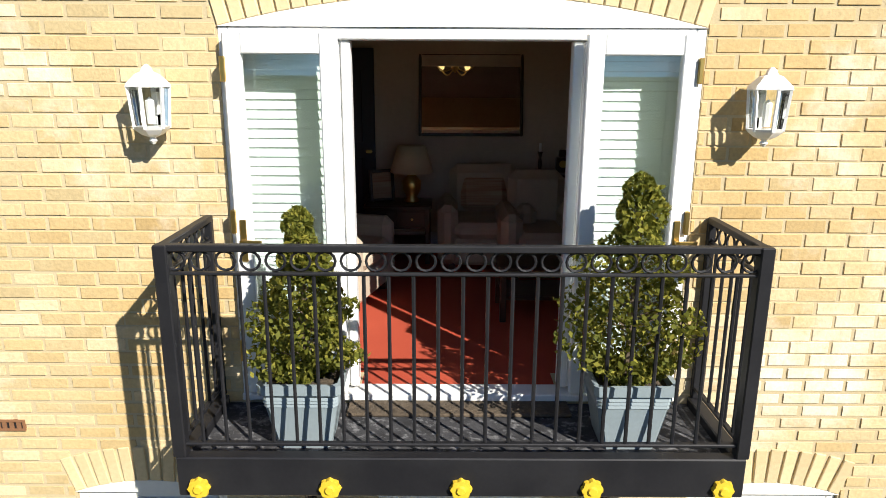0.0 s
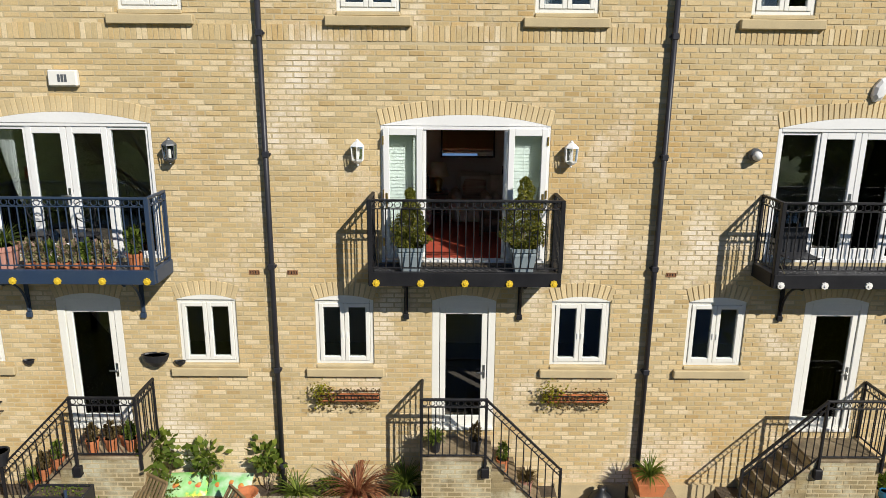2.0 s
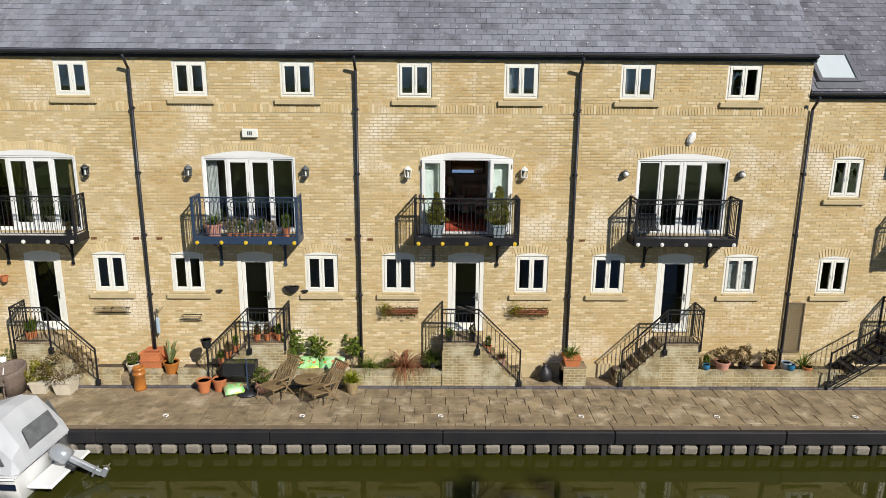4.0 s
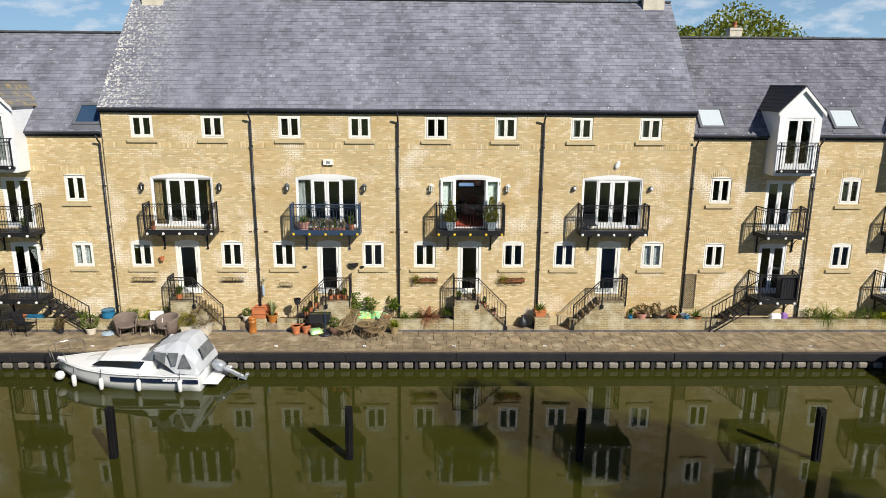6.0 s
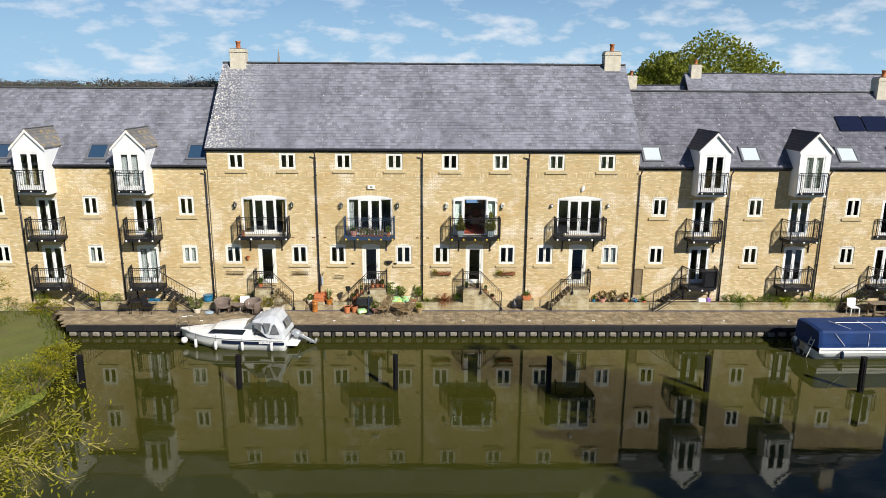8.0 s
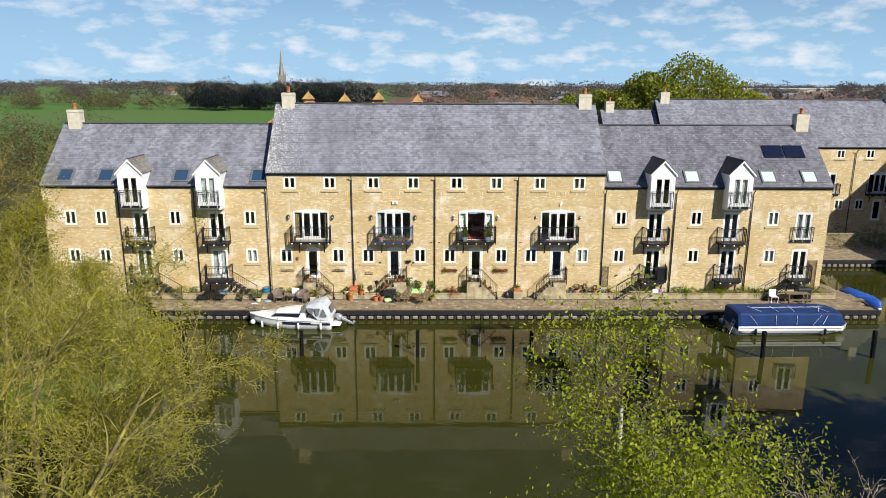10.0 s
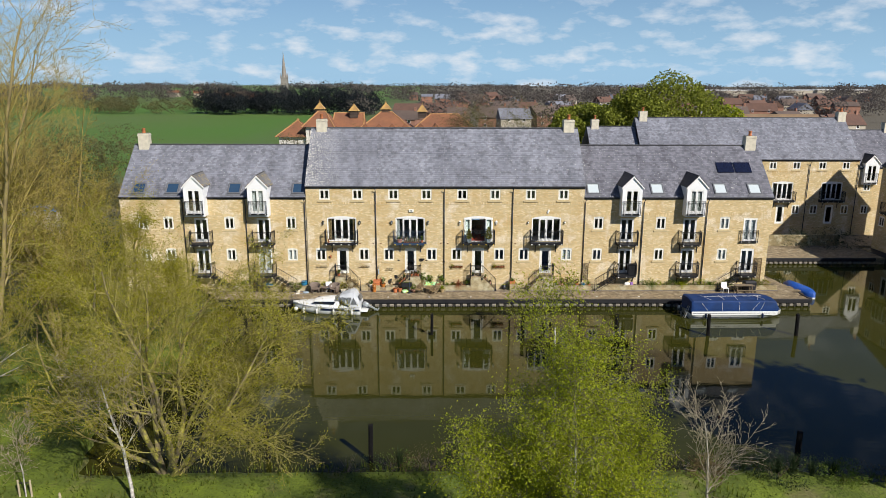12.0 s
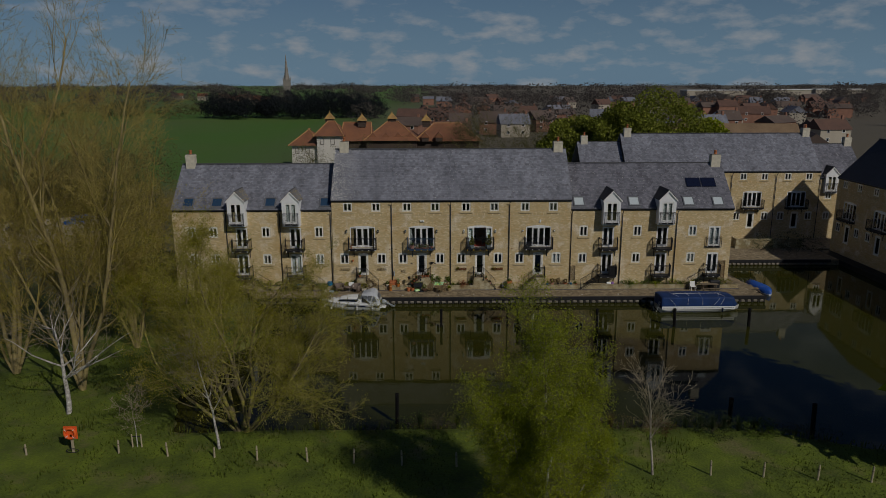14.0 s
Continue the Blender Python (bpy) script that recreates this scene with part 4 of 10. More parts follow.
    for k in range(2):
        glazed_leaf(fr, ow - 0.05, oz1 - oz0 - 0.09, (0.045 + k * (ow - 0.045), 0.01, 0.045), handle=1 if k == 0 else 0)
    if inside:
        drape(fr, 0.06, 2 * ow - 0.06, 0.05, oz1 - oz0 - 0.05, 0.18, M_CURTAIN)
    part("room_back", boxes((-w + 0.06, w - 0.06, 1.5, 1.55, z0, ze)), M_ROOM, d)
    j = juliet(2 * ow + 0.32, 1.12)
    j.parent = d
    j.location = (0, yf - 0.005, oz0 - 0.14)
    return d


def juliet(w, h):
    """A shallow guard rail before a pair of glazed doors."""
    e = part("guard_rail", boxes((-w / 2, w / 2, -0.16, -0.10, 0, 0.14), (-w / 2, w / 2, -0.15, -0.11, h, h + 0.03), (-w / 2, w / 2, -0.145, -0.115, h - 0.13, h - 0.11),
                                 (-w / 2, -w / 2 + 0.03, -0.15, -0.0, h, h + 0.03), (w / 2 - 0.03, w / 2, -0.15, -0.0, h, h + 0.03),
                                 (-w / 2, -w / 2 + 0.04, -0.15, -0.11, 0, h), (w / 2 - 0.04, w / 2, -0.15, -0.11, 0, h),
                                 (-w / 2, -w / 2 + 0.04, -0.15, 0.0, 0, 0.10), (w / 2 - 0.04, w / 2, -0.15, 0.0, 0, 0.10), bevel=0.004), M_IRON, None, "black iron guard rail")
    me = cached(("jbar", h), lambda: mesh_of(tube(bmesh.new(), (0, 0, 0.1), (0, 0, h), 0.008, n=5), "bar", M_IRON))
    n = int(w / 0.105)
    for k in range(1, n):
        part("bar", me, None, e, loc=(-w / 2 + k * w / n, -0.13, 0))
    for k in range(3):
        part("cap", cached("jcap", lambda: mesh_of(tube(bmesh.new(), (0, 0, 0), (0, -0.02, 0), 0.04, n=10), "cap", M_CAPWHITE)), None, e, loc=((k - 1) * w * 0.42, -0.16, 0.07))
    return e


def wing_house(x0, x1, wins, doors, label, group, seed, skip_roof=(), inside=None):
    """wins: centres of window columns; doors: centres of glazed door columns."""
    inside = inside or {}
    h = thing("terraced_house", label, "house", (0, WING_Y, 0), group=group)
    ops, wo, do = [], [], []
    for k, c in enumerate(wins):
        a, b = Opening(c, 0.41, 2.42, 3.40, 0.06, 0.215), Opening(c, 0.41, 5.05, 6.06, 0.06, 0.215)
        wo += [(a, inside.get(("g", k))), (b, inside.get(("f", k)))]
    for k, c in enumerate(doors):
        do += [(Opening(c, 0.56, 1.36, 3.38, 0.06, 0.215), inside.get(("dg", k))), (Opening(c, 0.56, 4.0, 5.98), inside.get(("df", k)))]
    ops = [o for o, _ in wo + do]
    rects = [(o.cx - o.half, o.cx + o.half, o.z0, o.zs) for o in ops]
    part("wall", slab_with_holes(x0, x1, -0.3, W_EAVE_Z - 0.03, 0.0, 0.28, rects), M_MORTAR, h, "buff brick front wall")
    band = Plain(x0, x1, 6.20, 6.44)
    sills = [Plain(o.cx - 0.57, o.cx + 0.57, o.z0 - 0.2, o.z0 - 0.03) for o, _ in wo]
    part("brickwork", brick_mesh("brickwork", brick_boxes(x0 + 0.004, x1 - 0.004, -0.02, W_EAVE_Z - 0.08, ops + sills + [band], seed=seed), 0.0, M_BRICK), None, h)["kind"] = "stuff"
    sold, k, r = [], x0 + 0.01, random.Random(seed)
    while k < x1 - 0.07:
        sold.append((k, k + 0.065, 6.215, 6.425, 0.008 * r.uniform(0.7, 1.4)))
        k += 0.075
    part("soldier_course", brick_mesh("soldier_course", sold, 0.0, M_BRICK), None, h, "band of bricks set on end")["kind"] = "stuff"
    for o in ops:
        if o.rise:
            voussoirs(o, h)
            arch_infill(o, h, M_CREAM)
    for o, i in wo:
        casement(h, o, inside=i)
    for o, i in do:
        french(h, o, 2, i)
    part("floor_slab", boxes((x0, x1, 0.28, 3.5, 1.1, 1.32), (x0, x1, 0.28, 3.5, 3.72, 3.96), (x0, x1, 0.28, 3.5, 6.45, 6.68)), M_ROOMFLOOR, h)
    part("spine_wall", boxes((x0, x1, 3.5, 3.65, -0.3, 8.0), (x0, x0 + 0.1, 0.28, 3.5, -0.3, 8.0), (x1 - 0.1, x1, 0.28, 3.5, -0.3, 8.0)), M_ROOM, h)
    part("back_wall", boxes((x0, x1, W_BACK_Y - 0.6, W_BACK_Y - 0.3, -0.3, W_EAVE_Z)), M_MORTAR, h)
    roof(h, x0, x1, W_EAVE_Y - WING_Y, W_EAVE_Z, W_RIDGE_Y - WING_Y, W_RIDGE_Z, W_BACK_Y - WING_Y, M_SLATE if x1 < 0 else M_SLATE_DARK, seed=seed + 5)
    return h


R0 = ROW_R + 0.02
RX = (R0, 13.52, 18.74, 24.1)
wing_house(RX[0], RX[1], (9.88,), (12.24,), "buff brick wing house with a white dormer bay and balconies", "wing houses", 11, inside={})
wing_house(RX[1], RX[2], (15.03,), (17.43,), "buff brick wing house with a white dormer above planted beds", "wing houses", 12)
hw = wing_house(RX[2], RX[3], (20.31,), (22.43,), "buff brick end house with solar panels on its slate roof", "wing houses", 13, inside={("f", 0): "curtain", ("g", 0): "curtain", ("df", 0): "white"})
gable_wall(hw, RX[3] - 0.25, RX[3], W_EAVE_Y, W_EAVE_Z, W_RIDGE_Y, W_RIDGE_Z, W_BACK_Y, -0.3, M_MORTAR)
L0 = ROW_L - 0.02
LX = (L0, -18.9, -23.95, -29.0)
wing_house(LX[1], LX[0], (-15.26,), (-17.5,), "buff brick wing house with a white dormer by a patio", "wing houses", 21, inside={("g", 0): "curtain", ("dg", 0): "white"})
wing_house(LX[2], LX[1], (-20.28,), (-22.57,), "buff brick wing house with a white dormer bay behind trees", "wing houses", 22, inside={("g", 0): "half"})
hw = wing_house(LX[3], LX[2], (-25.22, -27.27), (), "buff brick end house half hidden by trees", "wing houses", 23)
gable_wall(hw, LX[3], LX[3] + 0.25, W_EAVE_Y, W_EAVE_Z, W_RIDGE_Y, W_RIDGE_Z, W_BACK_Y, -0.3, M_MORTAR)
dormer(12.30, M_PANTILE, "dormer bays with dark tiles")
dormer(17.50, M_PANTILE, "dormer bays with dark tiles", inside=True)
dormer(-17.68, M_OCHRE, "dormer bays with lichened slates", inside=True)
dormer(-22.74, M_OCHRE, "dormer bays with lichened slates")
for x, g in ((9.40, M_SKYREFLECT_PALE), (14.64, M_SKYREFLECT_PALE), (19.85, M_SKYREFLECT_PALE), (22.66, M_SKYREFLECT_PALE), (-14.62, M_SKYGLASS), (-19.8, M_SKYGLASS), (-24.8, M_SKYGLASS), (-27.5, M_SKYGLASS)):
    skylight(x, 0.35, glass=g)
chimney(23.4, W_RIDGE_Y - 0.1, 12.42, 10.4, 0.9)
chimney(-28.1, W_RIDGE_Y - 0.1, 12.55, 10.4, 0.85)
for px in (RX[0] + 0.10, RX[1], RX[2], LX[0] - 0.12, -18.9, -23.95):
    downpipe(px, 0.3, W_EAVE_Z - 0.1, y=0.02)

# ---- terrace, quay, water and land ----
PLINTH_Y, QUAY_Y, WATER_Z = -0.62, -3.10, -0.60
LAND_Z = -0.15

water = solo("water", raw("water", [(-32, -60, WATER_Z), (300, -60, WATER_Z), (300, 12, WATER_Z), (-32, 12, WATER_Z)], [(0, 1, 2, 3)], M_WATER), None,
             "still murky olive-green river water", "water", kind="structure")
QX0, QX1 = -20.6, 26.4
bm = bmesh.new()
pts = [(-24.0, 0.0), (-22.3, -0.6), (-20.6, QUAY_Y + 0.45), (QX1, QUAY_Y + 0.45), (QX1 + 0.4, -1.2), (25.6, 9.0), (25.6, 11.0), (-24.0, 11.0)]
top = [bm.verts.new((x, y, -0.05)) for x, y in pts]
low = [bm.verts.new((x, y, -1.5)) for x, y in pts]
bm.faces.new(top)
for k in range(len(pts)):
    bm.faces.new((top[k], low[k], low[(k + 1) % len(pts)], top[(k + 1) % len(pts)]))
solo("terrace_base", bm, M_EARTH, "earth bed under the paved terrace", "ground", kind="structure")

# low brick plinth along the house fronts, with a dark brick edge
pl = thing("planter_wall", "low weathered buff brick planter wall", "wall", (0, 0, 0), kind="structure")
GAPS = ((1.5, 2.63), (3.23, 4.06), (-8.05, -7.6), (-9.1, -8.6))
segs, at = [], -21.4
for a, b in sorted(GAPS):
    segs.append((at, a))
    at = b
segs.append((at, 24.9))
for a, b in segs:
    part("wall_core", boxes((a, b, PLINTH_Y + 0.01, PLINTH_Y + 0.2, -0.05, 0.42)), M_MORTAR, pl)
    part("brickwork", brick_mesh("brickwork", brick_boxes(a, b, 0.0, 0.38, [], seed=int(a * 9)), PLINTH_Y + 0.01, M_PLINTH), None, pl)["kind"] = "stuff"
    cop = []
    k = a
    while k < b - 0.07:
        cop.append((k, k + 0.065, 0.0, 1.0, 0.0))
        k += 0.075
    vs, fs = [], []
    for c in cop:
        o = len(vs)
        vs += [(x, y, z) for z in (0.37, 0.44) for y in (PLINTH_Y - 0.01, PLINTH_Y + 0.205) for x in (c[0], c[1])]
        fs += [(o, o + 1, o + 5, o + 4), (o + 4, o + 5, o + 7, o + 6), (o, o + 4, o + 6, o + 2), (o + 1, o + 3, o + 7, o + 5)]
    part("coping", raw("coping", vs, fs, M_PLINTH), None, pl, "coping of bricks on edge")["kind"] = "stuff"
    part("soil", boxes((a, b, PLINTH_Y + 0.2, 0.0, 0.0, 0.36)), M_EARTH, pl)
for k, (a, b) in enumerate(GAPS):
    part("gap_floor", boxes((a, b, PLINTH_Y, 0.0, -0.05, 0.03 if a > 0 else 0.30), bevel=0.008), M_SLAB, pl)
    part("gap_back", boxes((a, b, -0.06, -0.008, 0.03, 0.42)), M_STONE, pl)

kerb = thing("kerb", "dark engineering brick kerb along the paving", "kerb", kind="structure")
me = mesh_of(boxes((0, 0.215, -0.10, 0.0, -0.04, 0.035), bevel=0.006), "brick", M_BLUEBRICK)
for k in range(206):
    part("brick", me, None, kerb, loc=(-21.3 + k * 0.2245, PLINTH_Y - 0.012, 0))

pv = thing("paving", "buff stone slab paving along the quay", "paving", kind="structure")
SLABS = [mesh_of(boxes((0, w - 0.012, 0, 0.458, -0.05, 0.0), bevel=0.006), "slab", M_SLAB) for w in (0.45, 0.6, 0.38, 0.52)]
SLAB_W = (0.45, 0.6, 0.38, 0.52)
r = random.Random(4)
count = 0
for row in range(5):
    x = -22.2 + 0.33 * row + r.uniform(0, 0.25)
    y = PLINTH_Y - 0.115 - (row + 1) * 0.47
    while x < 26.0:
        i = r.randrange(4)
        part("slab", SLABS[i], None, pv, loc=(x, y, r.uniform(-0.004, 0.003)), rot=(r.uniform(-0.3, 0.3), r.uniform(-0.3, 0.3), 0))
        x += SLAB_W[i]
# paving at the far corner
for row in range(14):
    y = PLINTH_Y - 0.115 + row * 0.47
    x = 24.4 if row > 0 else 25.0
    while x < 26.5 - 0.09 * max(0, row):
        i = r.randrange(4)
        part("slab", SLABS[i], None, pv, loc=(x, y, r.uniform(-0.004, 0.003)))
        x += SLAB_W[i]

quay = thing("quay_edge", "tarred timber beam on sheet piles along the water", "quay", kind="structure")
part("beam", boxes(*[(a, min(a + 4.0, QX1) - 0.01, QUAY_Y - 0.06, QUAY_Y + 0.10, -0.27, 0.045) for a in np.arange(QX0, QX1, 4.0)], bevel=0.02), M_BEAM, quay)
part("cap_board", boxes(*[(a, min(a + 3.0, QX1) - 0.01, QUAY_Y + 0.10, QUAY_Y + 0.30, -0.05, 0.03) for a in np.arange(QX0, QX1, 3.0)], bevel=0.012), M_TIMBER, quay)
part("pile_wall", boxes((QX0, QX1, QUAY_Y + 0.25, QUAY_Y + 0.35, -1.5, -0.1)), M_PILE, quay)
part("beam_end", boxes((QX1 - 0.05, QX1 + 0.11, QUAY_Y - 0.06, -1.2, -0.27, 0.045), bevel=0.02), M_BEAM, quay)
bag = mesh_of(boxes((0.0, 0.36, -0.16, 0.12, -0.16, 0.08), bevel=0.05), "concrete_block", M_CONC)
k = QX0 + 0.1
while k < QX1 - 0.4:
    part("concrete_block", bag, None, quay, loc=(k, QUAY_Y + 0.13, -0.40 + r.uniform(-0.01, 0.01)), rot=(0, r.uniform(-4, 4), r.uniform(-4, 4)))
    part("pile", cached("pile", lambda: mesh_of(boxes((0.0, 0.13, -0.06, 0.1, -1.2, 0.1), bevel=0.01), "pile", M_PILE)), None, quay, loc=(k + 0.415, QUAY_Y + 0.08, -0.37))
    k += 0.58

# near bank and far land: one sheet of ground that reaches the horizon, with the river cut out
def land_height(x, y):
    return LAND_Z + 0.05 * noise.noise((x * 0.15, y * 0.15, 0.0)) + 0.03 * noise.noise((x * 0.7, y * 0.7, 3.0))


def bank_edge(x):
    e = -26.7 + 0.5 * noise.noise((x * 0.12, 2.0, 0.0)) + 0.25 * noise.noise((x * 0.6, 5.0, 0.0))
    if x > 12:
        e -= 0.28 * (x - 12)
    if x < -19.4:
        e += 3.0 * (-19.4 - x)
    return e


def left_edge(y):
    """The river's west bank."""
    if y > -3.0:
        return -20.7 - 0.6 * (y + 3.1) if y < 0.5 else -26.4
    e = -17.5 - (abs(y + 9.5) * (0.42 if y > -9.5 else 0.25))
    return e + 0.4 * noise.noise((y * 0.5, 7.0, 0.0))


def into_land(x, y):
    """Metres from the river's edge, above nought on land."""
    if y > 9.6:
        return 3.0 if (x < 25.3 or y > 12) else -3.0
    west = left_edge(y) - x
    south = bank_edge(x) - y
    return max(west, south)


def axis(dense0, dense1, step, lo, hi):
    v = list(np.arange(dense0, dense1 + 1e-6, step))
    s_, up = step, v[-1]
    while up < hi:
        s_ *= 1.35
        up += s_
        v.append(up)
    s_, dn = step, v[0]
    while dn > lo:
        s_ *= 1.35
        dn -= s_
        v.insert(0, dn)
    return v


xs = axis(-34, 34, 0.5, -4300, 4300)
ys = axis(-44, -1, 0.5, -900, 4700)
vs, fs = [], []
for x in xs:
    for y in ys:
        d = into_land(x, y)
        top_ = land_height(x, y) if y < 9 else -0.35
        f = min(1.0, max(0.0, (d + 0.25) / 1.1))
        f = f * f * (3 - 2 * f)
        vs.append((x, y, -1.3 + (top_ + 1.3) * f))
n = len(ys)
fs = [(i * n + k, (i + 1) * n + k, (i + 1) * n + k + 1, i * n + k + 1) for i in range(len(xs) - 1) for k in range(n - 1)]
solo("ground", raw("ground", vs, fs, M_LAND, True), None, "rough spring grass on the banks running to flat fields", "ground", kind="structure")

# ---- balconies ----
def rail_panel(parent, a, b, z0, z1, mat_, rings=True, n=None, bar=0.009, closed=True):
    """Rails, upright bars and rings between two plan points, as parts of parent. z0, z1: heights at the two ends (bottom of the bars)."""
    a, b = Vector(a), Vector(b)
    d = b - a
    L = Vector((d.x, d.y, 0)).length
    up = Vector((0, 0, 1))
    H_ = z1
    top = bmesh.new()
    ang = math.atan2(d.z, L)
    yaw = math.degrees(math.atan2(d.y, d.x))
    Ls = d.length
    def rail(name, h, w, t):
        part(name, cached((name, round(Ls, 3), w, t, mat_.name), lambda: mesh_of(boxes((0, Ls, -w / 2, w / 2, -t / 2, t / 2), bevel=0.004), name, mat_)), None, parent,
             loc=a + up * h, rot=(0, -math.degrees(ang), yaw))
    rail("top_rail", H_, 0.045, 0.03)
    if rings:
        rail("ring_rail", H_ - 0.115, 0.03, 0.014)
    rail("foot_rail", 0.06, 0.03, 0.016)
    n = n or max(2, int(round(L / 0.108)))
    hb = H_ - 0.115 if rings else H_
    me = cached(("bar", round(hb, 3), mat_.name, bar), lambda: mesh_of(tube(bmesh.new(), (0, 0, 0.06), (0, 0, hb), bar, n=6), "bar", mat_))
    mr = cached(("ring", mat_.name), lambda: mesh_of(torus(0.042, 0.0065, 12, 5), "ring", mat_))
    for k in range(n + 1):
        if 0 < k < n:
            part("bar", me, None, parent, loc=a + d * (k / n))
    if rings:
        for k in range(n):
            p = part("ring", mr, None, parent, loc=a + d * ((k + 0.5) / n) + up * (H_ - 0.058))
            p.rotation_euler = (0, 0, radians(yaw))
    bm_ = top
    bm_.free()


def post(parent, x, y, z0, z1, mat_, w=0.06, name="post"):
    return part(name, cached(("post", round(z1 - z0, 3), w, mat_.name), lambda: mesh_of(boxes((-w / 2, w / 2, -w / 2, w / 2, 0, z1 - z0), bevel=0.006), name, mat_)), None, parent, loc=(x, y, z0))


def rosette_me(m):
    def make():
        bm = bmesh.new()
        n = 32
        prof = [(0.0, -0.034), (0.018, -0.034), (0.024, -0.024), (0.047, -0.022), (0.05, 0.0)]
        rows = []
        for r, y in prof:
            rows.append([bm.verts.new(((r * (1 + (0.08 * math.cos(8 * t) if r > 0.03 else 0))) * math.cos(t), y, (r * (1 + (0.08 * math.cos(8 * t) if r > 0.03 else 0))) * math.sin(t))) for t in (2 * math.pi * k / n for k in range(n))] if r else [bm.verts.new((0, y, 0))])
        for k in range(n):
            bm.faces.new((rows[0][0], rows[1][k], rows[1][(k + 1) % n]))
        for p, q in zip(rows[1:], rows[2:]):
            for k in range(n):
                bm.faces.new((p[k], q[k], q[(k + 1) % n], p[(k + 1) % n]))
        bmesh.ops.recalc_face_normals(bm, faces=bm.faces)
        return mesh_of(bm, "rosette", m)
    return cached(("ros", m.name), make)


M_DECK = mat("deck_mat", (0.05, 0.05, 0.054), (0.018, 0.018, 0.02), 0.8, scale=9, fine=90, bump=0.5, dist=0.006, var=0.25, spot=(0.17, 0.17, 0.175), spot_scale=22, spot_at=(0.52, 0.66))
M_WOODDECK = mat("pale_deck", (0.55, 0.52, 0.46), None, 0.8, scale=3, fine=40, var=0.1)


def balcony(cx, mat_, cap, label, hw=1.30, dep=0.66, y0=0.0, deck_z=4.03, z_top=5.09, beam=(3.88, 4.08), caps=5, brackets=(-0.84, 0.84), deck=None, rings=True, splay=0.0, group="balconies"):
    b = thing("balcony", label, "balcony", (cx, y0, 0), group=group)
    zb0, zb1 = beam
    yf = -dep
    if splay:
        bm = bmesh.new()
        for p in (((-hw, -0.0), (-hw - 0.0, -0.25), (-hw + splay, yf), (hw - splay, yf), (hw, -0.25), (hw, 0)),):
            lo, hi = [bm.verts.new((x, y, zb0)) for x, y in p], [bm.verts.new((x, y, zb1)) for x, y in p]
            bm.faces.new(lo[::-1])
            bm.faces.new(hi)
            for k in range(6):
                bm.faces.new((lo[k], lo[(k + 1) % 6], hi[(k + 1) % 6], hi[k]))
        part("platform", bm, mat_, b)
        pts_ = [(-hw + 0.03, -0.01), (-hw + splay + 0.02, yf + 0.03), (hw - splay - 0.02, yf + 0.03), (hw - 0.03, -0.01)]
    else:
        part("front_beam", boxes((-hw - 0.02, hw + 0.02, yf, yf + 0.07, zb0, zb1), bevel=0.006), mat_, b)
        for s in (-1, 1):
            part("side_beam", boxes((s * hw - 0.035, s * hw + 0.035, yf + 0.07, -0.012, zb0, zb1), bevel=0.006), mat_, b)
        part("deck", boxes((-hw + 0.036, hw - 0.036, yf + 0.071, -0.012, deck_z - 0.05, deck_z)), deck or M_DECK, b)
        pts_ = [(-hw, -0.015), (-hw, yf + 0.03), (hw, yf + 0.03), (hw, -0.015)]
    base = zb1
    H_ = z_top - base
    for (xa, ya), (xb, yb) in zip(pts_, pts_[1:]):
        rail_panel(b, (xa, ya, base), (xb, yb, base), 0, H_ - 0.015, mat_, rings)
    for x, y in pts_[1:3]:
        post(b, x, y, zb1, z_top, mat_, 0.062)
    for x, y in (pts_[0], pts_[3]):
        post(b, x, y - 0.01, zb1, z_top, mat_, 0.04)
    for k in range(caps):
        w = hw - splay - 0.08
        part("rosette", rosette_me(cap), None, b, loc=(-w + 2 * w * k / (caps - 1), yf - 0.001, (zb0 + zb1) / 2 - 0.05))
    for x in brackets:
        bk = part("bracket", boxes((-0.03, 0.03, -0.045, -0.012, -0.62, 0.0), (-0.03, 0.03, -dep + 0.1, -0.045, -0.05, 0.0), (-0.04, 0.04, -0.06, -0.012, -0.70, -0.62), bevel=0.006), mat_, b, loc=(x, 0, zb0))
        sc = bmesh.new()
        prev = None
        for k in range(9):
            t = k / 8 * math.pi / 2
            p = Vector((0, -0.045 - (dep - 0.16) * (1 - math.cos(t)) , -0.6 + 0.55 * math.sin(t)))
            if prev is not None:
                tube(sc, prev, p, 0.018, n=5)
            prev = p
        part("scroll", sc, mat_, bk)
    return b


balcony(0, M_IRON, M_YELLOW, "black iron balcony with yellow rosettes and rings in its railing")
balcony(-U, M_BLUEIRON, M_YELLOW, "blue-black iron balcony with yellow rosettes above a door")
balcony(-2 * U, M_IRON, M_CAPWHITE, "black iron balcony with white caps and a pale deck", deck=M_WOODDECK)
balcony(U, M_IRON, M_CAPWHITE, "black iron balcony with white caps before shut doors")
for x in (12.26, 17.44):
    balcony(x, M_IRON, M_CAPWHITE, "small black iron balcony with splayed sides", 0.92, 0.82, WING_Y, 3.96, 4.98, (3.80, 3.96), 3, (-0.72, 0.72), splay=0.16, group="small wing balconies")
    balcony(x, M_IRON, M_CAPWHITE, "low black iron balcony over a planted bed", 0.92, 0.82, WING_Y, 1.32, 2.36, (1.14, 1.32), 3, (-0.72, 0.72), splay=0.16, group="small wing balconies")
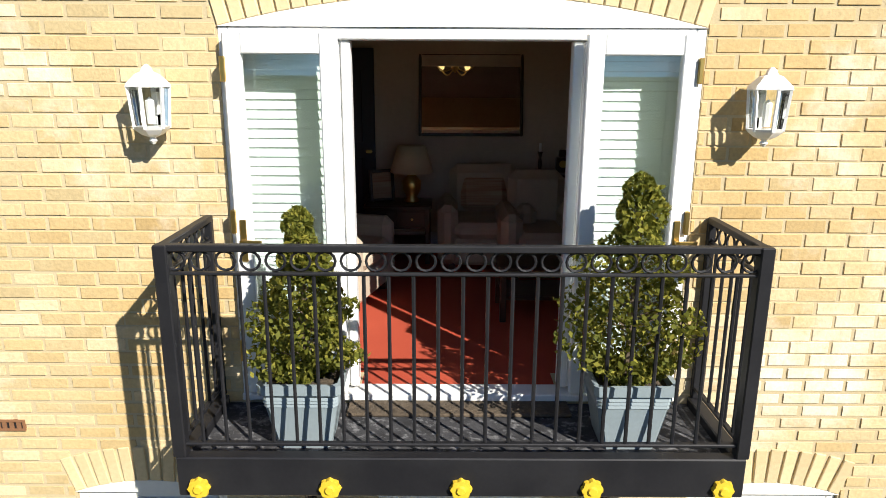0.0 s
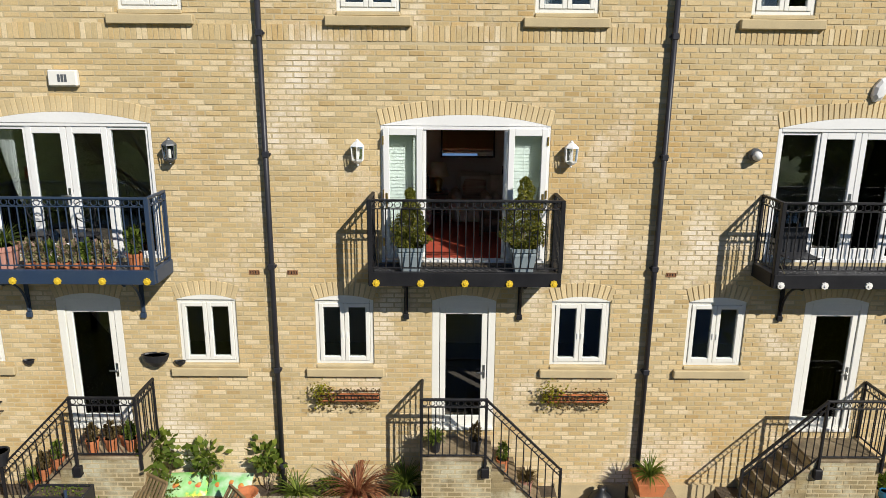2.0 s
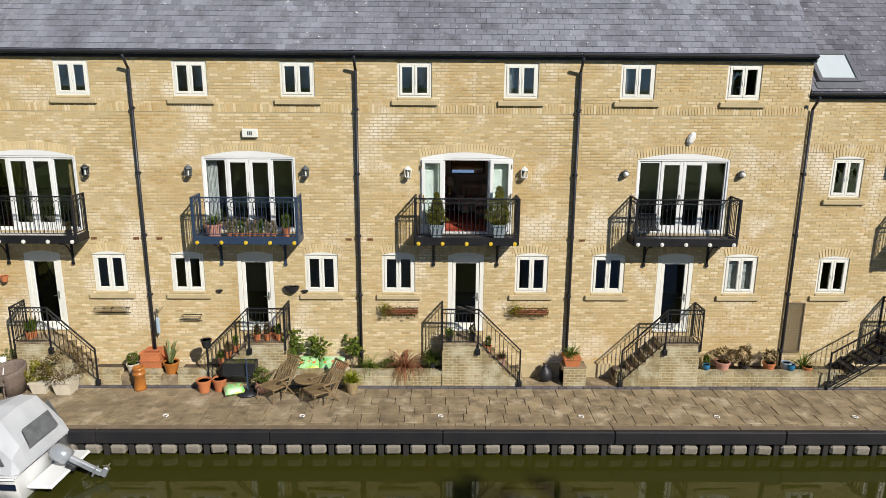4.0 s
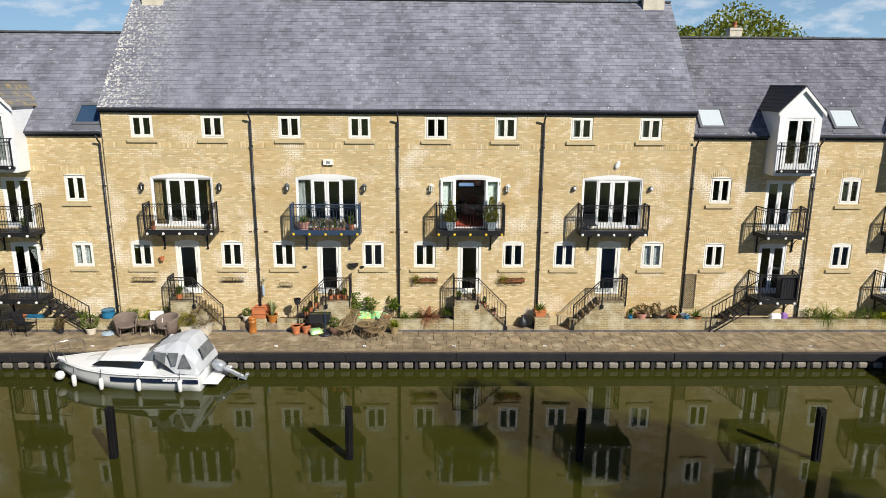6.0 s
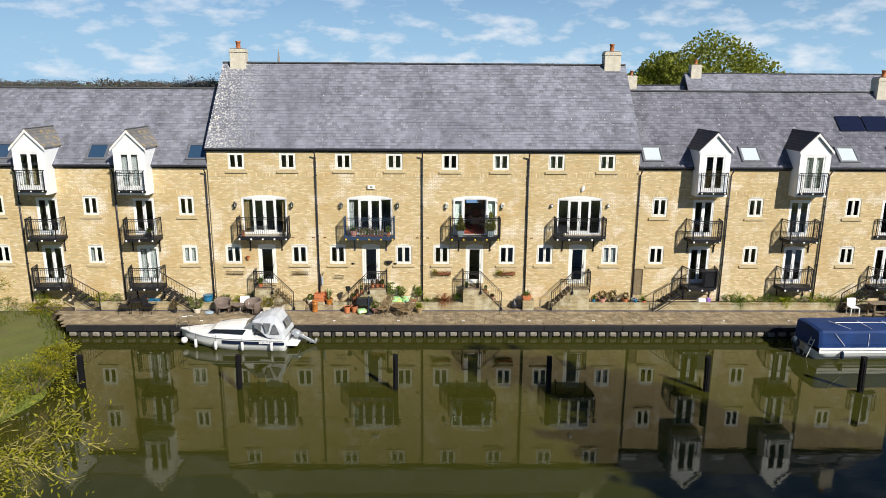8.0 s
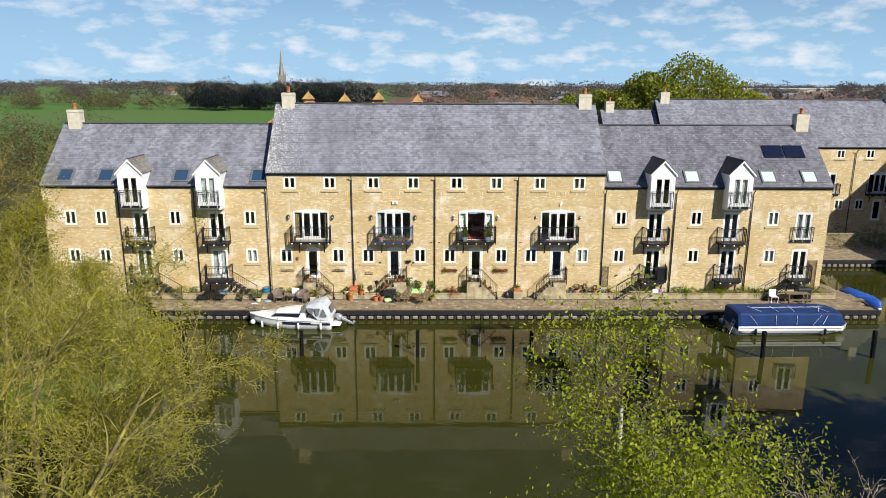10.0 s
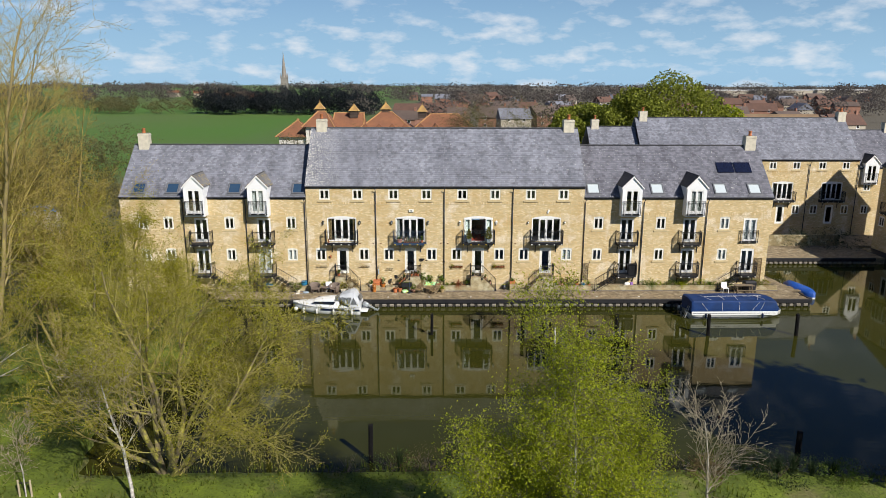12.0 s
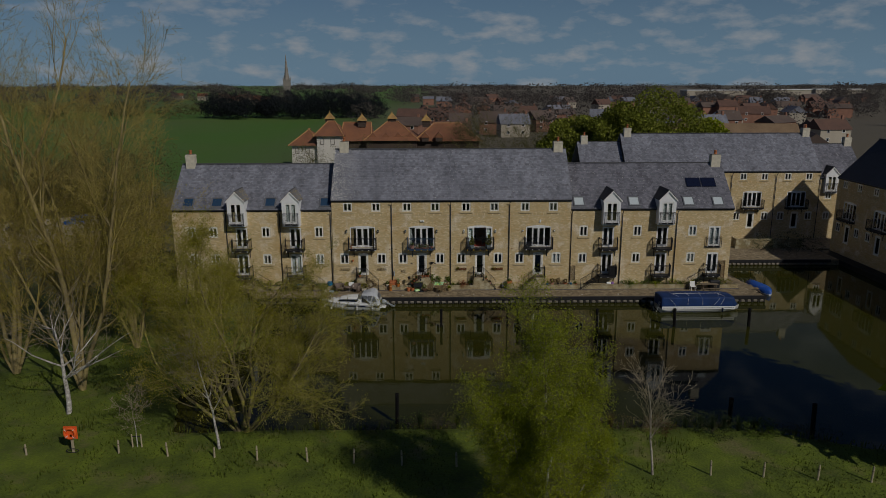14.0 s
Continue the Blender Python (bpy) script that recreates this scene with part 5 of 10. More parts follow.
for x in (-17.55, -22.6):
    balcony(x, M_IRON, M_CAPWHITE, "small black iron balcony with splayed sides", 0.92, 0.82, WING_Y, 3.96, 4.98, (3.80, 3.96), 3, (-0.72, 0.72), splay=0.16, group="small wing balconies")
    balcony(x, M_IRON, M_CAPWHITE, "low blue-black balcony beside metal steps", 0.92, 0.82, WING_Y, 1.32, 2.36, (1.14, 1.32), 3, (-0.72, 0.72), splay=0.16, group="small wing balconies")
jb = thing("guard_rail", "black iron guard rail before an upper glazed door", "railing", (22.4, WING_Y, 3.95))
j_ = juliet(1.5, 1.0)
j_.parent = jb
balcony(22.4, M_IRON, M_CAPWHITE, "low black iron balcony beside a wooden trellis", 0.8, 0.7, WING_Y, 1.32, 2.36, (1.14, 1.32), 3, (-0.6, 0.6), splay=0.14, group="small wing balconies")


# ---- front steps ----
def front_steps(cx, side, label):
    """A brick landing with steps down to one side and an iron railing. side: +1 down to the right."""
    s = thing("front_steps", label, "steps", (cx, 0, 0), group="front steps")
    zl = 1.24
    xa, xb = -0.62, 0.42
    def bx(x0, x1, *r):
        return (min(side * x0, side * x1), max(side * x0, side * x1), *r)
    yf = PLINTH_Y - 0.02
    part("landing", boxes(bx(xa, xb, yf, -0.01, 0.0, zl - 0.05)), M_MORTAR, s)
    it = brick_boxes(*sorted((side * xa, side * xb)), 0.0, zl - 0.06, [], seed=int(cx * 3) + 9)
    part("brickwork", brick_mesh("brickwork", it, yf, M_PLINTH), None, s)["kind"] = "stuff"
    part("landing_slab", boxes(bx(xa, xb + 0.02, yf - 0.02, -0.01, zl - 0.05, zl), bevel=0.008), M_SLAB, s)
    n, run = 7, 1.12
    rise, going = zl / n, run / (n - 1)
    for k in range(1, n):
        h = zl - k * rise
        a, b = xb + (k - 1) * going, xb + k * going
        part("step", boxes(bx(a, b, yf, -0.01, 0.0, h - 0.04)), M_PLINTH, s)
        part("tread", boxes(bx(a - 0.0, b + 0.02, yf - 0.015, -0.01, h - 0.04, h), bevel=0.006), M_SLAB, s)
        if h > 0.1:
            it = brick_boxes(*sorted((side * a, side * b)), 0.0, h - 0.05, [], seed=k)
            part("riser_brickwork", brick_mesh("riser_brickwork", it, yf, M_PLINTH), None, s)["kind"] = "stuff"
    # railing on the front edge and the closed end
    yr = yf - 0.03
    rail_panel(s, (side * xa, yr, zl), (side * (xb - 0.1), yr, zl), 0, 0.95, M_IRON, True)
    rail_panel(s, (side * xa, -0.02, zl), (side * xa, yr, zl), 0, 0.95, M_IRON, True)
    rail_panel(s, (side * (xb - 0.1), yr, zl), (side * (xb + run - 0.1), yr, 0.12), 0, 0.95, M_IRON, True)
    post(s, side * xa, yr, zl - 0.2, zl + 0.97, M_IRON, 0.04)
    post(s, side * (xb - 0.1), yr, zl - 0.2, zl + 0.97, M_IRON, 0.04)
    post(s, side * (xb + run - 0.1), yr, 0.1, 0.12 + 0.97, M_IRON, 0.04)
    post(s, side * xa, -0.03, zl, zl + 0.97, M_IRON, 0.03)
    foot = cached("railfoot", lambda: mesh_of(boxes((-0.06, 0.06, -0.05, 0.05, -0.08, 0.08), bevel=0.01), "foot", M_IRON))
    for x, z in ((xb - 0.1, zl - 0.22), (xb + run - 0.1, 0.12)):
        part("foot", foot, None, s, "black iron block foot", loc=(side * x, yr + 0.0, z))
    return s


front_steps(0.02, 1, "weathered brick steps with a black iron railing and flower pots")
front_steps(-2 * U + 0.02, 1, "weathered brick steps with a black iron railing by a shrub")
front_steps(-U + 0.25, -1, "weathered brick steps with a black iron railing and terracotta pots")
front_steps(U + 0.02, -1, "weathered brick steps with black open treads and railing")


def metal_steps(x_top, side, n=6, label="black metal steps with a handrail down from a low balcony"):
    s = thing("metal_steps", label, "steps", (x_top, WING_Y - 0.5, 0), group="metal steps")
    me = cached("mtread", lambda: mesh_of(boxes((-0.13, 0.13, -0.36, 0.36, -0.03, 0.0), bevel=0.005), "tread", M_IRON))
    zt, zb, run = 1.2, 0.1, 1.75
    for k in range(n):
        f = (k + 0.5) / n
        part("tread", me, None, s, loc=(side * run * f, 0, zt + (zb - zt) * f))
    for y in (-0.36, 0.36):
        bm = bmesh.new()
        a, b = Vector((0, y, zt)), Vector((side * run, y, zb - 0.05))
        for p, q in ((a, b), (a - Vector((0, 0, 0.16)), b - Vector((0, 0, 0.16)))):
            tube(bm, p, q, 0.02, n=5)
        part("stringer", bm, M_IRON, s)
    rail_panel(s, (0, -0.37, zt), (side * run, -0.37, zb), 0, 0.95, M_IRON, False, n=13)
    post(s, side * run, -0.37, 0.0, zb + 0.98, M_IRON, 0.04)
    return s


metal_steps(11.4, -1)
metal_steps(-16.6, 1)
metal_steps(21.6, -1)
metal_steps(-21.7, 1)


# ---- lanterns and boxes on the walls ----
def lantern(x, z, m, y=0.0, label="white wall lantern with glass panes beside the balcony doors"):
    l = thing("wall_lantern", label, "lantern", (x, y, z), group="wall lanterns")
    hx = lambda r, z_: [(r * math.cos(math.pi / 6 + k * math.pi / 3), -0.12 + r * math.sin(math.pi / 6 + k * math.pi / 3), z_) for k in range(6)]
    def prism(*rings):
        bm = bmesh.new()
        vs = [[bm.verts.new(p) for p in hx(r, z_)] for r, z_ in rings]
        bm.faces.new(vs[0][::-1])
        bm.faces.new(vs[-1])
        for p, q in zip(vs, vs[1:]):
            for k in range(6):
                bm.faces.new((p[k], p[(k + 1) % 6], q[(k + 1) % 6], q[k]))
        return bm
    cap = m.name
    part("roof", cached(("lroof", cap), lambda: mesh_of(prism((0.105, 0.085), (0.10, 0.10), (0.055, 0.145), (0.03, 0.155), (0.022, 0.175), (0.006, 0.19)), "roof", m)), None, l)
    part("base", cached(("lbase", cap), lambda: mesh_of(prism((0.008, -0.185), (0.02, -0.17), (0.012, -0.155), (0.05, -0.14), (0.08, -0.115), (0.09, -0.10)), "base", m)), None, l)
    for k in range(6):
        t = math.pi / 6 + k * math.pi / 3
        part("rib", cached(("lrib", cap), lambda: mesh_of(tube(bmesh.new(), (0.08, 0, -0.11), (0.095, 0, 0.09), 0.009, n=4), "rib", m)), None, l, loc=(0, -0.12, 0), rot=(0, 0, math.degrees(t)))
    p = part("glass", cached("lglass", lambda: mesh_of(prism((0.074, -0.105), (0.088, 0.088)), "glass", M_CLEAR)), None, l)
    p.visible_shadow = False
    part("bulb_tube", cached("lbulb", lambda: mesh_of(lathe([(0.02, -0.09), (0.022, 0.02), (0.0, 0.04)], 8, at=(0, -0.12, 0)), "bulb_tube", M_WHITE)), None, l)
    part("back_plate", cached(("lback", cap), lambda: mesh_of(boxes((-0.03, 0.03, -0.03, -0.008, -0.11, 0.11), (-0.015, 0.015, -0.06, -0.03, -0.05, 0.06), bevel=0.006), "back_plate", m)), None, l)
    return l


M_BLACKLAMP = mat("lamp_black", (0.03, 0.03, 0.032), None, 0.4, var=0.1)
M_GREYLAMP = mat("lamp_grey", (0.10, 0.11, 0.12), None, 0.4, var=0.1)
for x in (-1.5, 1.47):
    lantern(x, 5.65, M_WHITE)
    lantern(-U + x, 5.65, M_GREYLAMP, label="grey metal wall lantern beside balcony doors")
    lantern(-2 * U + x, 5.65, M_BLACKLAMP, label="black wall lantern with a pale globe beside balcony doors")


def bulkhead(x, z):
    b = thing("wall_lamp", "grey half-round wall lamp with a white glass", "lamp", (x, 0, z), group="half-round wall lamps")
    part("housing", lathe([(0.09, 0.0), (0.10, 0.03), (0.085, 0.09), (0.0, 0.12)], 14), M_GREYLAMP, b, smooth=True, loc=(0, -0.01, 0.0), rot=(90, 0, 0))
    part("shade", lathe([(0.07, 0.08), (0.06, 0.14), (0.03, 0.17), (0.0, 0.175)], 14), M_WHITE, b, smooth=True, loc=(0.0, -0.01, -0.005), rot=(90, 0, 0))


bulkhead(U - 1.5, 5.65)
bulkhead(U + 1.5, 5.65)
ab = thing("alarm_box", "cream alarm box on the brick wall above balcony doors", "alarm box", (-U + 0.1, -0.01, 6.62))
part("case", boxes((-0.2, 0.2, -0.09, 0, -0.11, 0.11), bevel=0.02), M_CREAM, ab)
part("marking", boxes((-0.06, -0.025, -0.094, -0.09, -0.05, 0.05), (-0.015, 0.02, -0.094, -0.09, -0.05, 0.05), (0.03, 0.065, -0.094, -0.09, -0.05, 0.05)), M_GREYLAMP, ab)
ab = thing("alarm_box", "white oval alarm box on the brick wall", "alarm box", (U + 0.12, -0.01, 6.56))
part("case", lathe([(0.12, 0), (0.12, 0.05), (0.08, 0.09), (0, 0.1)], 8), M_WHITE, ab, rot=(90, 22, 0)).scale = (0.8, 1.5, 1)
M_AIRBRICK = mat("air_brick_clay", (0.25, 0.12, 0.055), None, 0.85, scale=4, fine=40, var=0.1)
for x in (-3.06, -2.5, 3.06, -8.0, -8.6, -9.7):
    v = thing("air_brick", "terracotta air brick in the wall", "vent", (x, 0, 3.85), group="air bricks")
    part("frame", frame_bm(0.15, 0.065, 0.012, -0.016, 0.0, bevel=0), M_AIRBRICK, v, loc=(-0.075, 0, 0))
    part("back", boxes((-0.07, 0.07, -0.008, -0.004, 0.005, 0.06)), M_IRON, v)
    for k in range(3):
        part("slot_bar", cached("slotbar", lambda: mesh_of(boxes((-0.012, 0.012, -0.014, -0.006, 0.012, 0.058)), "slot_bar", M_AIRBRICK)), None, v, loc=(-0.04 + k * 0.04, 0, 0))
for cx in (-2 * U, -U, 0, U):
    v = thing("door_lamp", "dark bulkhead lamp under a balcony", "lamp", (cx, 0, 3.80), group="lamps over the doors")
    part("housing", boxes((-0.09, 0.09, -0.10, -0.012, -0.03, 0.05), bevel=0.012), M_BLACKLAMP, v)
    part("lens", boxes((-0.07, 0.07, -0.09, -0.03, -0.05, -0.03), bevel=0.008), M_WHITE, v)

# ---- the open doors of the third house, and its room ----
od = thing("open_balcony_doors", "white glazed double doors folded wide open against side lights", "door", (0, 0, 4.08))
w_, h_ = 2.38, 1.94
part("door_frame", boxes((-1.19, -1.14, 0.0, 0.11, 0, h_), (1.14, 1.19, 0.0, 0.11, 0, h_), (-1.14, 1.14, 0.0, 0.11, h_ - 0.06, h_), (-1.19, 1.19, -0.03, 0.11, -0.03, 0.01),
                        (-0.60, -0.55, 0.02, 0.10, 0.035, h_ - 0.06), (0.55, 0.60, 0.02, 0.10, 0.035, h_ - 0.06), bevel=0.006), M_WHITE, od)
M_SLAT = mat("blind_slat", (0.84, 0.88, 0.87), None, 0.55, bump=0, var=0.03)
for s in (-1, 1):
    sl = part("side_light", frame_bm(0.54, h_ - 0.1, 0.04, 0.03, 0.08), M_WHITE, od, loc=(-1.14 if s < 0 else 0.60, 0, 0.035))
    pane_obj(sl, 0.46, h_ - 0.18, (0.04, 0.05, 0.04), M_CLEAR)
    me = cached("bslat", lambda: mesh_of(boxes((0.03, 0.51, -0.024, 0.024, -0.0015, 0.0015)), "blind_slat", M_SLAT))
    for k in range(36):
        part("blind_slat", me, None, sl, loc=(0, 0.125, 0.06 + k * 0.049), rot=(76, 0, 0))
    lf = glazed_leaf(od, 0.55, h_ - 0.07, (-1.15 if s < 0 else 0.60, -0.075, 0.04), (0, 0, 1.5 * s), glass=M_CLEAR, kick=0.2)
    for z in (0.25, 0.95, 1.7):
        part("hinge", boxes((-0.012, 0.012, -0.02, 0.03, -0.06, 0.06), bevel=0.004), M_BRASS, lf, "brass hinge", loc=(0.0 if s < 0 else 0.55, 0.0, z))
    hd = part("handle", boxes((-0.016, 0.016, -0.01, 0, -0.11, 0.11), (-0.012, 0.10, -0.045, -0.03, -0.008, 0.01), (-0.01, 0.012, -0.045, -0.01, -0.008, 0.01), bevel=0.003), M_BRASS, lf, "brass lever handle", loc=(0.045 if s < 0 else 0.505, 0.0, 0.85))
dst = thing("doormat", "brown threshold mat before the open doors", "mat", (0, -0.08, 4.032))
part("mat", boxes((-0.6, 0.6, -0.10, 0.06, 0.0, 0.02), bevel=0.006), M_EARTH, dst)

FZ = 4.06
room = thing("sitting_room", "dim sitting room walls with a cream finish", "room", kind="structure")
part("carpet", boxes((-2.65, 2.65, 0.285, 3.55, FZ + 0.001, FZ + 0.022), (-0.55, 0.55, 0.11, 0.285, FZ + 0.001, FZ + 0.022)), M_CARPET, room, "plain red carpet")
part("back_wall", boxes((-2.65, 2.65, 3.40, 3.50, FZ + 0.022, 6.44)), M_ROOM, room)
part("skirting", boxes((-2.65, 2.65, 3.37, 3.40, FZ + 0.022, FZ + 0.16), bevel=0.006), M_WHITE, room)


def curtain_thing(x0, x1):
    c = thing("curtain", "long white curtain hanging beside the open doors", "curtain", (0, 0, 0))
    drape(c, x0, x1, FZ + 0.03, 6.1, 0.36, M_CURTAIN, "cloth")


M_DARKWOOD = mat("dark_wood", (0.055, 0.022, 0.012), (0.035, 0.015, 0.01), 0.35, scale=4, fine=40, bump=0.05, var=0.15, stretch=(1, 1, 4))
M_UPHOL = mat("cream_upholstery", (0.46, 0.38, 0.29), None, 0.9, scale=6, fine=90, bump=0.2, var=0.08)
M_CUSHION = mat("striped_cushion", (0.32, 0.16, 0.10), (0.42, 0.33, 0.22), 0.9, scale=9, fine=60, bump=0.1, var=0.1, stretch=(0.2, 0.2, 5))
M_MIRROR = mat("mirror_glass", (0.80, 0.80, 0.80), None, 0.02, 1.0, bump=0, var=0.05, scale=3)
M_DARKDOORWAY = mat("doorway_navy", (0.02, 0.022, 0.04), None, 0.5, scale=3, fine=30, bump=0.05, var=0.1)
M_SHADE = mat("lamp_shade", (0.60, 0.52, 0.36), None, 0.9, bump=0.1, var=0.05)
M_GLOW = bpy.data.materials.new("bulb_glow")
M_GLOW.use_nodes = True
M_GLOW.node_tree.nodes["Principled BSDF"].inputs["Emission Color"].default_value = (1.0, 0.72, 0.25, 1)
M_GLOW.node_tree.nodes["Principled BSDF"].inputs["Emission Strength"].default_value = 1.0


def armchair(x, y, w, cushion=True, rot=0, label="cream upholstered armchair with a striped cushion", cat="armchair"):
    a = thing(cat, label, cat.replace("_", " "), (x, y, FZ + 0.022))
    a.rotation_euler = (0, 0, radians(rot))
    part("base", boxes((-w / 2 + 0.12, w / 2 - 0.12, -0.36, 0.30, 0.06, 0.30), bevel=0.03), M_UPHOL, a)
    part("seat_cushion", boxes((-w / 2 + 0.14, w / 2 - 0.14, -0.40, 0.24, 0.30, 0.45), bevel=0.05), M_UPHOL, a)
    part("backrest", boxes((-w / 2 + 0.10, w / 2 - 0.10, 0.20, 0.42, 0.30, 0.88), bevel=0.07), M_UPHOL, a)
    for s in (-1, 1):
        part("arm", boxes((s * (w / 2 - 0.08) - 0.09, s * (w / 2 - 0.08) + 0.09, -0.38, 0.36, 0.06, 0.60), bevel=0.06), M_UPHOL, a)
        for y_ in (-0.3, 0.3):
            part("foot", boxes((s * (w / 2 - 0.12) - 0.03, s * (w / 2 - 0.12) + 0.03, y_ - 0.03, y_ + 0.03, 0, 0.06)), M_DARKWOOD, a)
    if cushion:
        part("cushion", boxes((-0.22, 0.22, -0.05, 0.08, 0.0, 0.34), bevel=0.05), M_CUSHION, a, "striped cushion", loc=(0, 0.16, 0.46), rot=(-14, 0, 0))
    return a


def wood_table(name, x, y, w, d, h, label, cat, drawers=0, shelf=True):
    t = thing(name, label, cat, (x, y, FZ + 0.022))
    part("top", boxes((-w / 2, w / 2, -d / 2, d / 2, h - 0.03, h), bevel=0.008), M_DARKWOOD, t)
    for sx in (-1, 1):
        for sy in (-1, 1):
            part("leg", boxes((sx * (w / 2 - 0.04) - 0.022, sx * (w / 2 - 0.04) + 0.022, sy * (d / 2 - 0.04) - 0.022, sy * (d / 2 - 0.04) + 0.022, 0, h - 0.03), bevel=0.005), M_DARKWOOD, t)
    if drawers:
        part("body", boxes((-w / 2 + 0.03, w / 2 - 0.03, -d / 2 + 0.03, d / 2 - 0.03, h - 0.22, h - 0.03)), M_DARKWOOD, t)
        for k in range(drawers):
            ww = (w - 0.1) / drawers
            dr = part("drawer", boxes((-ww / 2 + 0.01, ww / 2 - 0.01, -0.012, 0.0, -0.07, 0.07), bevel=0.004), M_DARKWOOD, t, loc=(-w / 2 + 0.05 + ww * (k + 0.5), -d / 2 + 0.028, h - 0.125))
            part("knob", tube(bmesh.new(), (0, -0.012, 0), (0, -0.03, 0), 0.012, n=8), M_BRASS, dr)
    if shelf:
        part("shelf", boxes((-w / 2 + 0.04, w / 2 - 0.04, -d / 2 + 0.04, d / 2 - 0.04, 0.16, 0.185)), M_DARKWOOD, t)
    return t


armchair(0.30, 2.75, 0.85)
armchair(-0.95, 1.7, 0.85, False, 75, "cream upholstered sofa end by a red carpet", "sofa")
armchair(0.75, 2.35, 0.7, False, 0, "cream upholstered footstool chair", "armchair")
wood_table("side_table", -0.50, 2.85, 0.62, 0.45, 0.55, "dark wooden side table with a lamp on it", "table", 2)
wood_table("sideboard", 1.05, 2.95, 0.75, 0.42, 0.82, "dark wooden sideboard with candlesticks on it", "sideboard", 2)
wood_table("coffee_table", 0.75, 1.35, 0.9, 0.5, 0.42, "dark wooden coffee table on a red carpet", "table")
lm = thing("table_lamp", "brass table lamp with a cream shade", "lamp", (-0.38, 2.85, FZ + 0.022 + 0.55))
part("base", lathe([(0.07, 0), (0.075, 0.02), (0.05, 0.05), (0.085, 0.12), (0.09, 0.2), (0.04, 0.25), (0.015, 0.28), (0.015, 0.33)], 14), M_BRASS, lm, smooth=True)
part("shade", lathe([(0.2, 0.28), (0.13, 0.52)], 16), M_SHADE, lm, smooth=True)
pf_ = thing("photo_frame", "dark photo frame on a side table", "photo frame", (-0.64, 2.8, FZ + 0.575))
part("frame", frame_bm(0.24, 0.30, 0.03, 0, 0.02), M_DARKWOOD, pf_, loc=(-0.12, 0, 0), rot=(-10, 0, 20))
part("picture", boxes((0.03, 0.21, 0.012, 0.016, 0.03, 0.27)), M_CUSHION, pf_, loc=(-0.12, 0, 0), rot=(-10, 0, 20))
for x in (0.82, 1.22):
    c = thing("candlestick", "dark turned candlestick on a sideboard", "candlestick", (x, 2.95, FZ + 0.842), group="candlesticks")
    part("stem", lathe([(0.045, 0), (0.045, 0.012), (0.015, 0.03), (0.02, 0.08), (0.012, 0.14), (0.022, 0.18), (0.03, 0.19)], 12), M_DARKWOOD, c, smooth=True)
    part("candle", lathe([(0.012, 0.19), (0.012, 0.27)], 8), M_WHITE, c)
cl = thing("mantel_clock", "dark mantel clock on a sideboard", "clock", (1.03, 2.95, FZ + 0.842))
part("case", boxes((-0.06, 0.06, -0.04, 0.04, 0, 0.14), (-0.035, 0.035, -0.03, 0.03, 0.14, 0.21), bevel=0.01), M_DARKWOOD, cl)
part("dial", tube(bmesh.new(), (0, -0.04, 0.08), (0, -0.046, 0.08), 0.035, n=14), M_BRASS, cl)
mr = thing("wall_mirror", "large wall mirror in a thin dark frame", "mirror", (0.18, 3.34, 5.60))
mr.rotation_euler = (radians(-9), 0, 0)
part("frame", frame_bm(1.02, 0.80, 0.03, 0, 0.035), M_DARKWOOD, mr, loc=(-0.51, 0, -0.40))
part("glass", boxes((-0.48, 0.48, 0.018, 0.022, -0.37, 0.37)), M_MIRROR, mr)
ch = thing("chandelier", "brass chandelier with small glowing shades", "chandelier", (0.05, 1.9, 6.40))
part("rod", tube(bmesh.new(), (0, 0, 0.14), (0, 0, -0.04), 0.012, n=8), M_BRASS, ch)
part("hub", lathe([(0.0, -0.12), (0.03, -0.08), (0.05, -0.04), (0.02, 0.0)], 12), M_BRASS, ch, smooth=True)
for k in range(5):
    t = 2 * math.pi * k / 5 + 0.3
    d_ = Vector((math.cos(t), math.sin(t), 0))
    ab_ = bmesh.new()
    prev = None
    for j in range(7):
        f = j / 6
        p = d_ * (0.03 + 0.24 * f) + Vector((0, 0, -0.06 - 0.07 * math.sin(math.pi * f) + 0.05 * f))
        if prev is not None:
            tube(ab_, prev, p, 0.008, n=5)
        prev = p
    arm = part("arm", ab_, M_BRASS, ch)
    part("shade", lathe([(0.02, 0.0), (0.035, 0.03), (0.045, 0.08)], 10), M_GLOW, arm, "small lit glass shade", loc=prev)
curtain_thing(-1.6, -1.18)
# Added leaf whose navy colour imitates the gloom of an open doorway.
idr = thing("inner_door", "navy door leaf standing in for a dark doorway in the back wall", "door", (-1.12, 3.38, FZ + 0.022))
part("leaf", boxes((-0.36, 0.36, -0.05, -0.01, 0.0, 1.95), bevel=0.006), M_DARKDOORWAY, idr)
for zz in (0.2, 1.05):
    part("panel", boxes((-0.24, 0.24, -0.062, -0.05, zz, zz + 0.7), bevel=0.008), M_DARKDOORWAY, idr)
part("handle", boxes((0.27, 0.33, -0.09, -0.05, 0.95, 0.98), bevel=0.006), M_BRASS, idr, "brass lever")

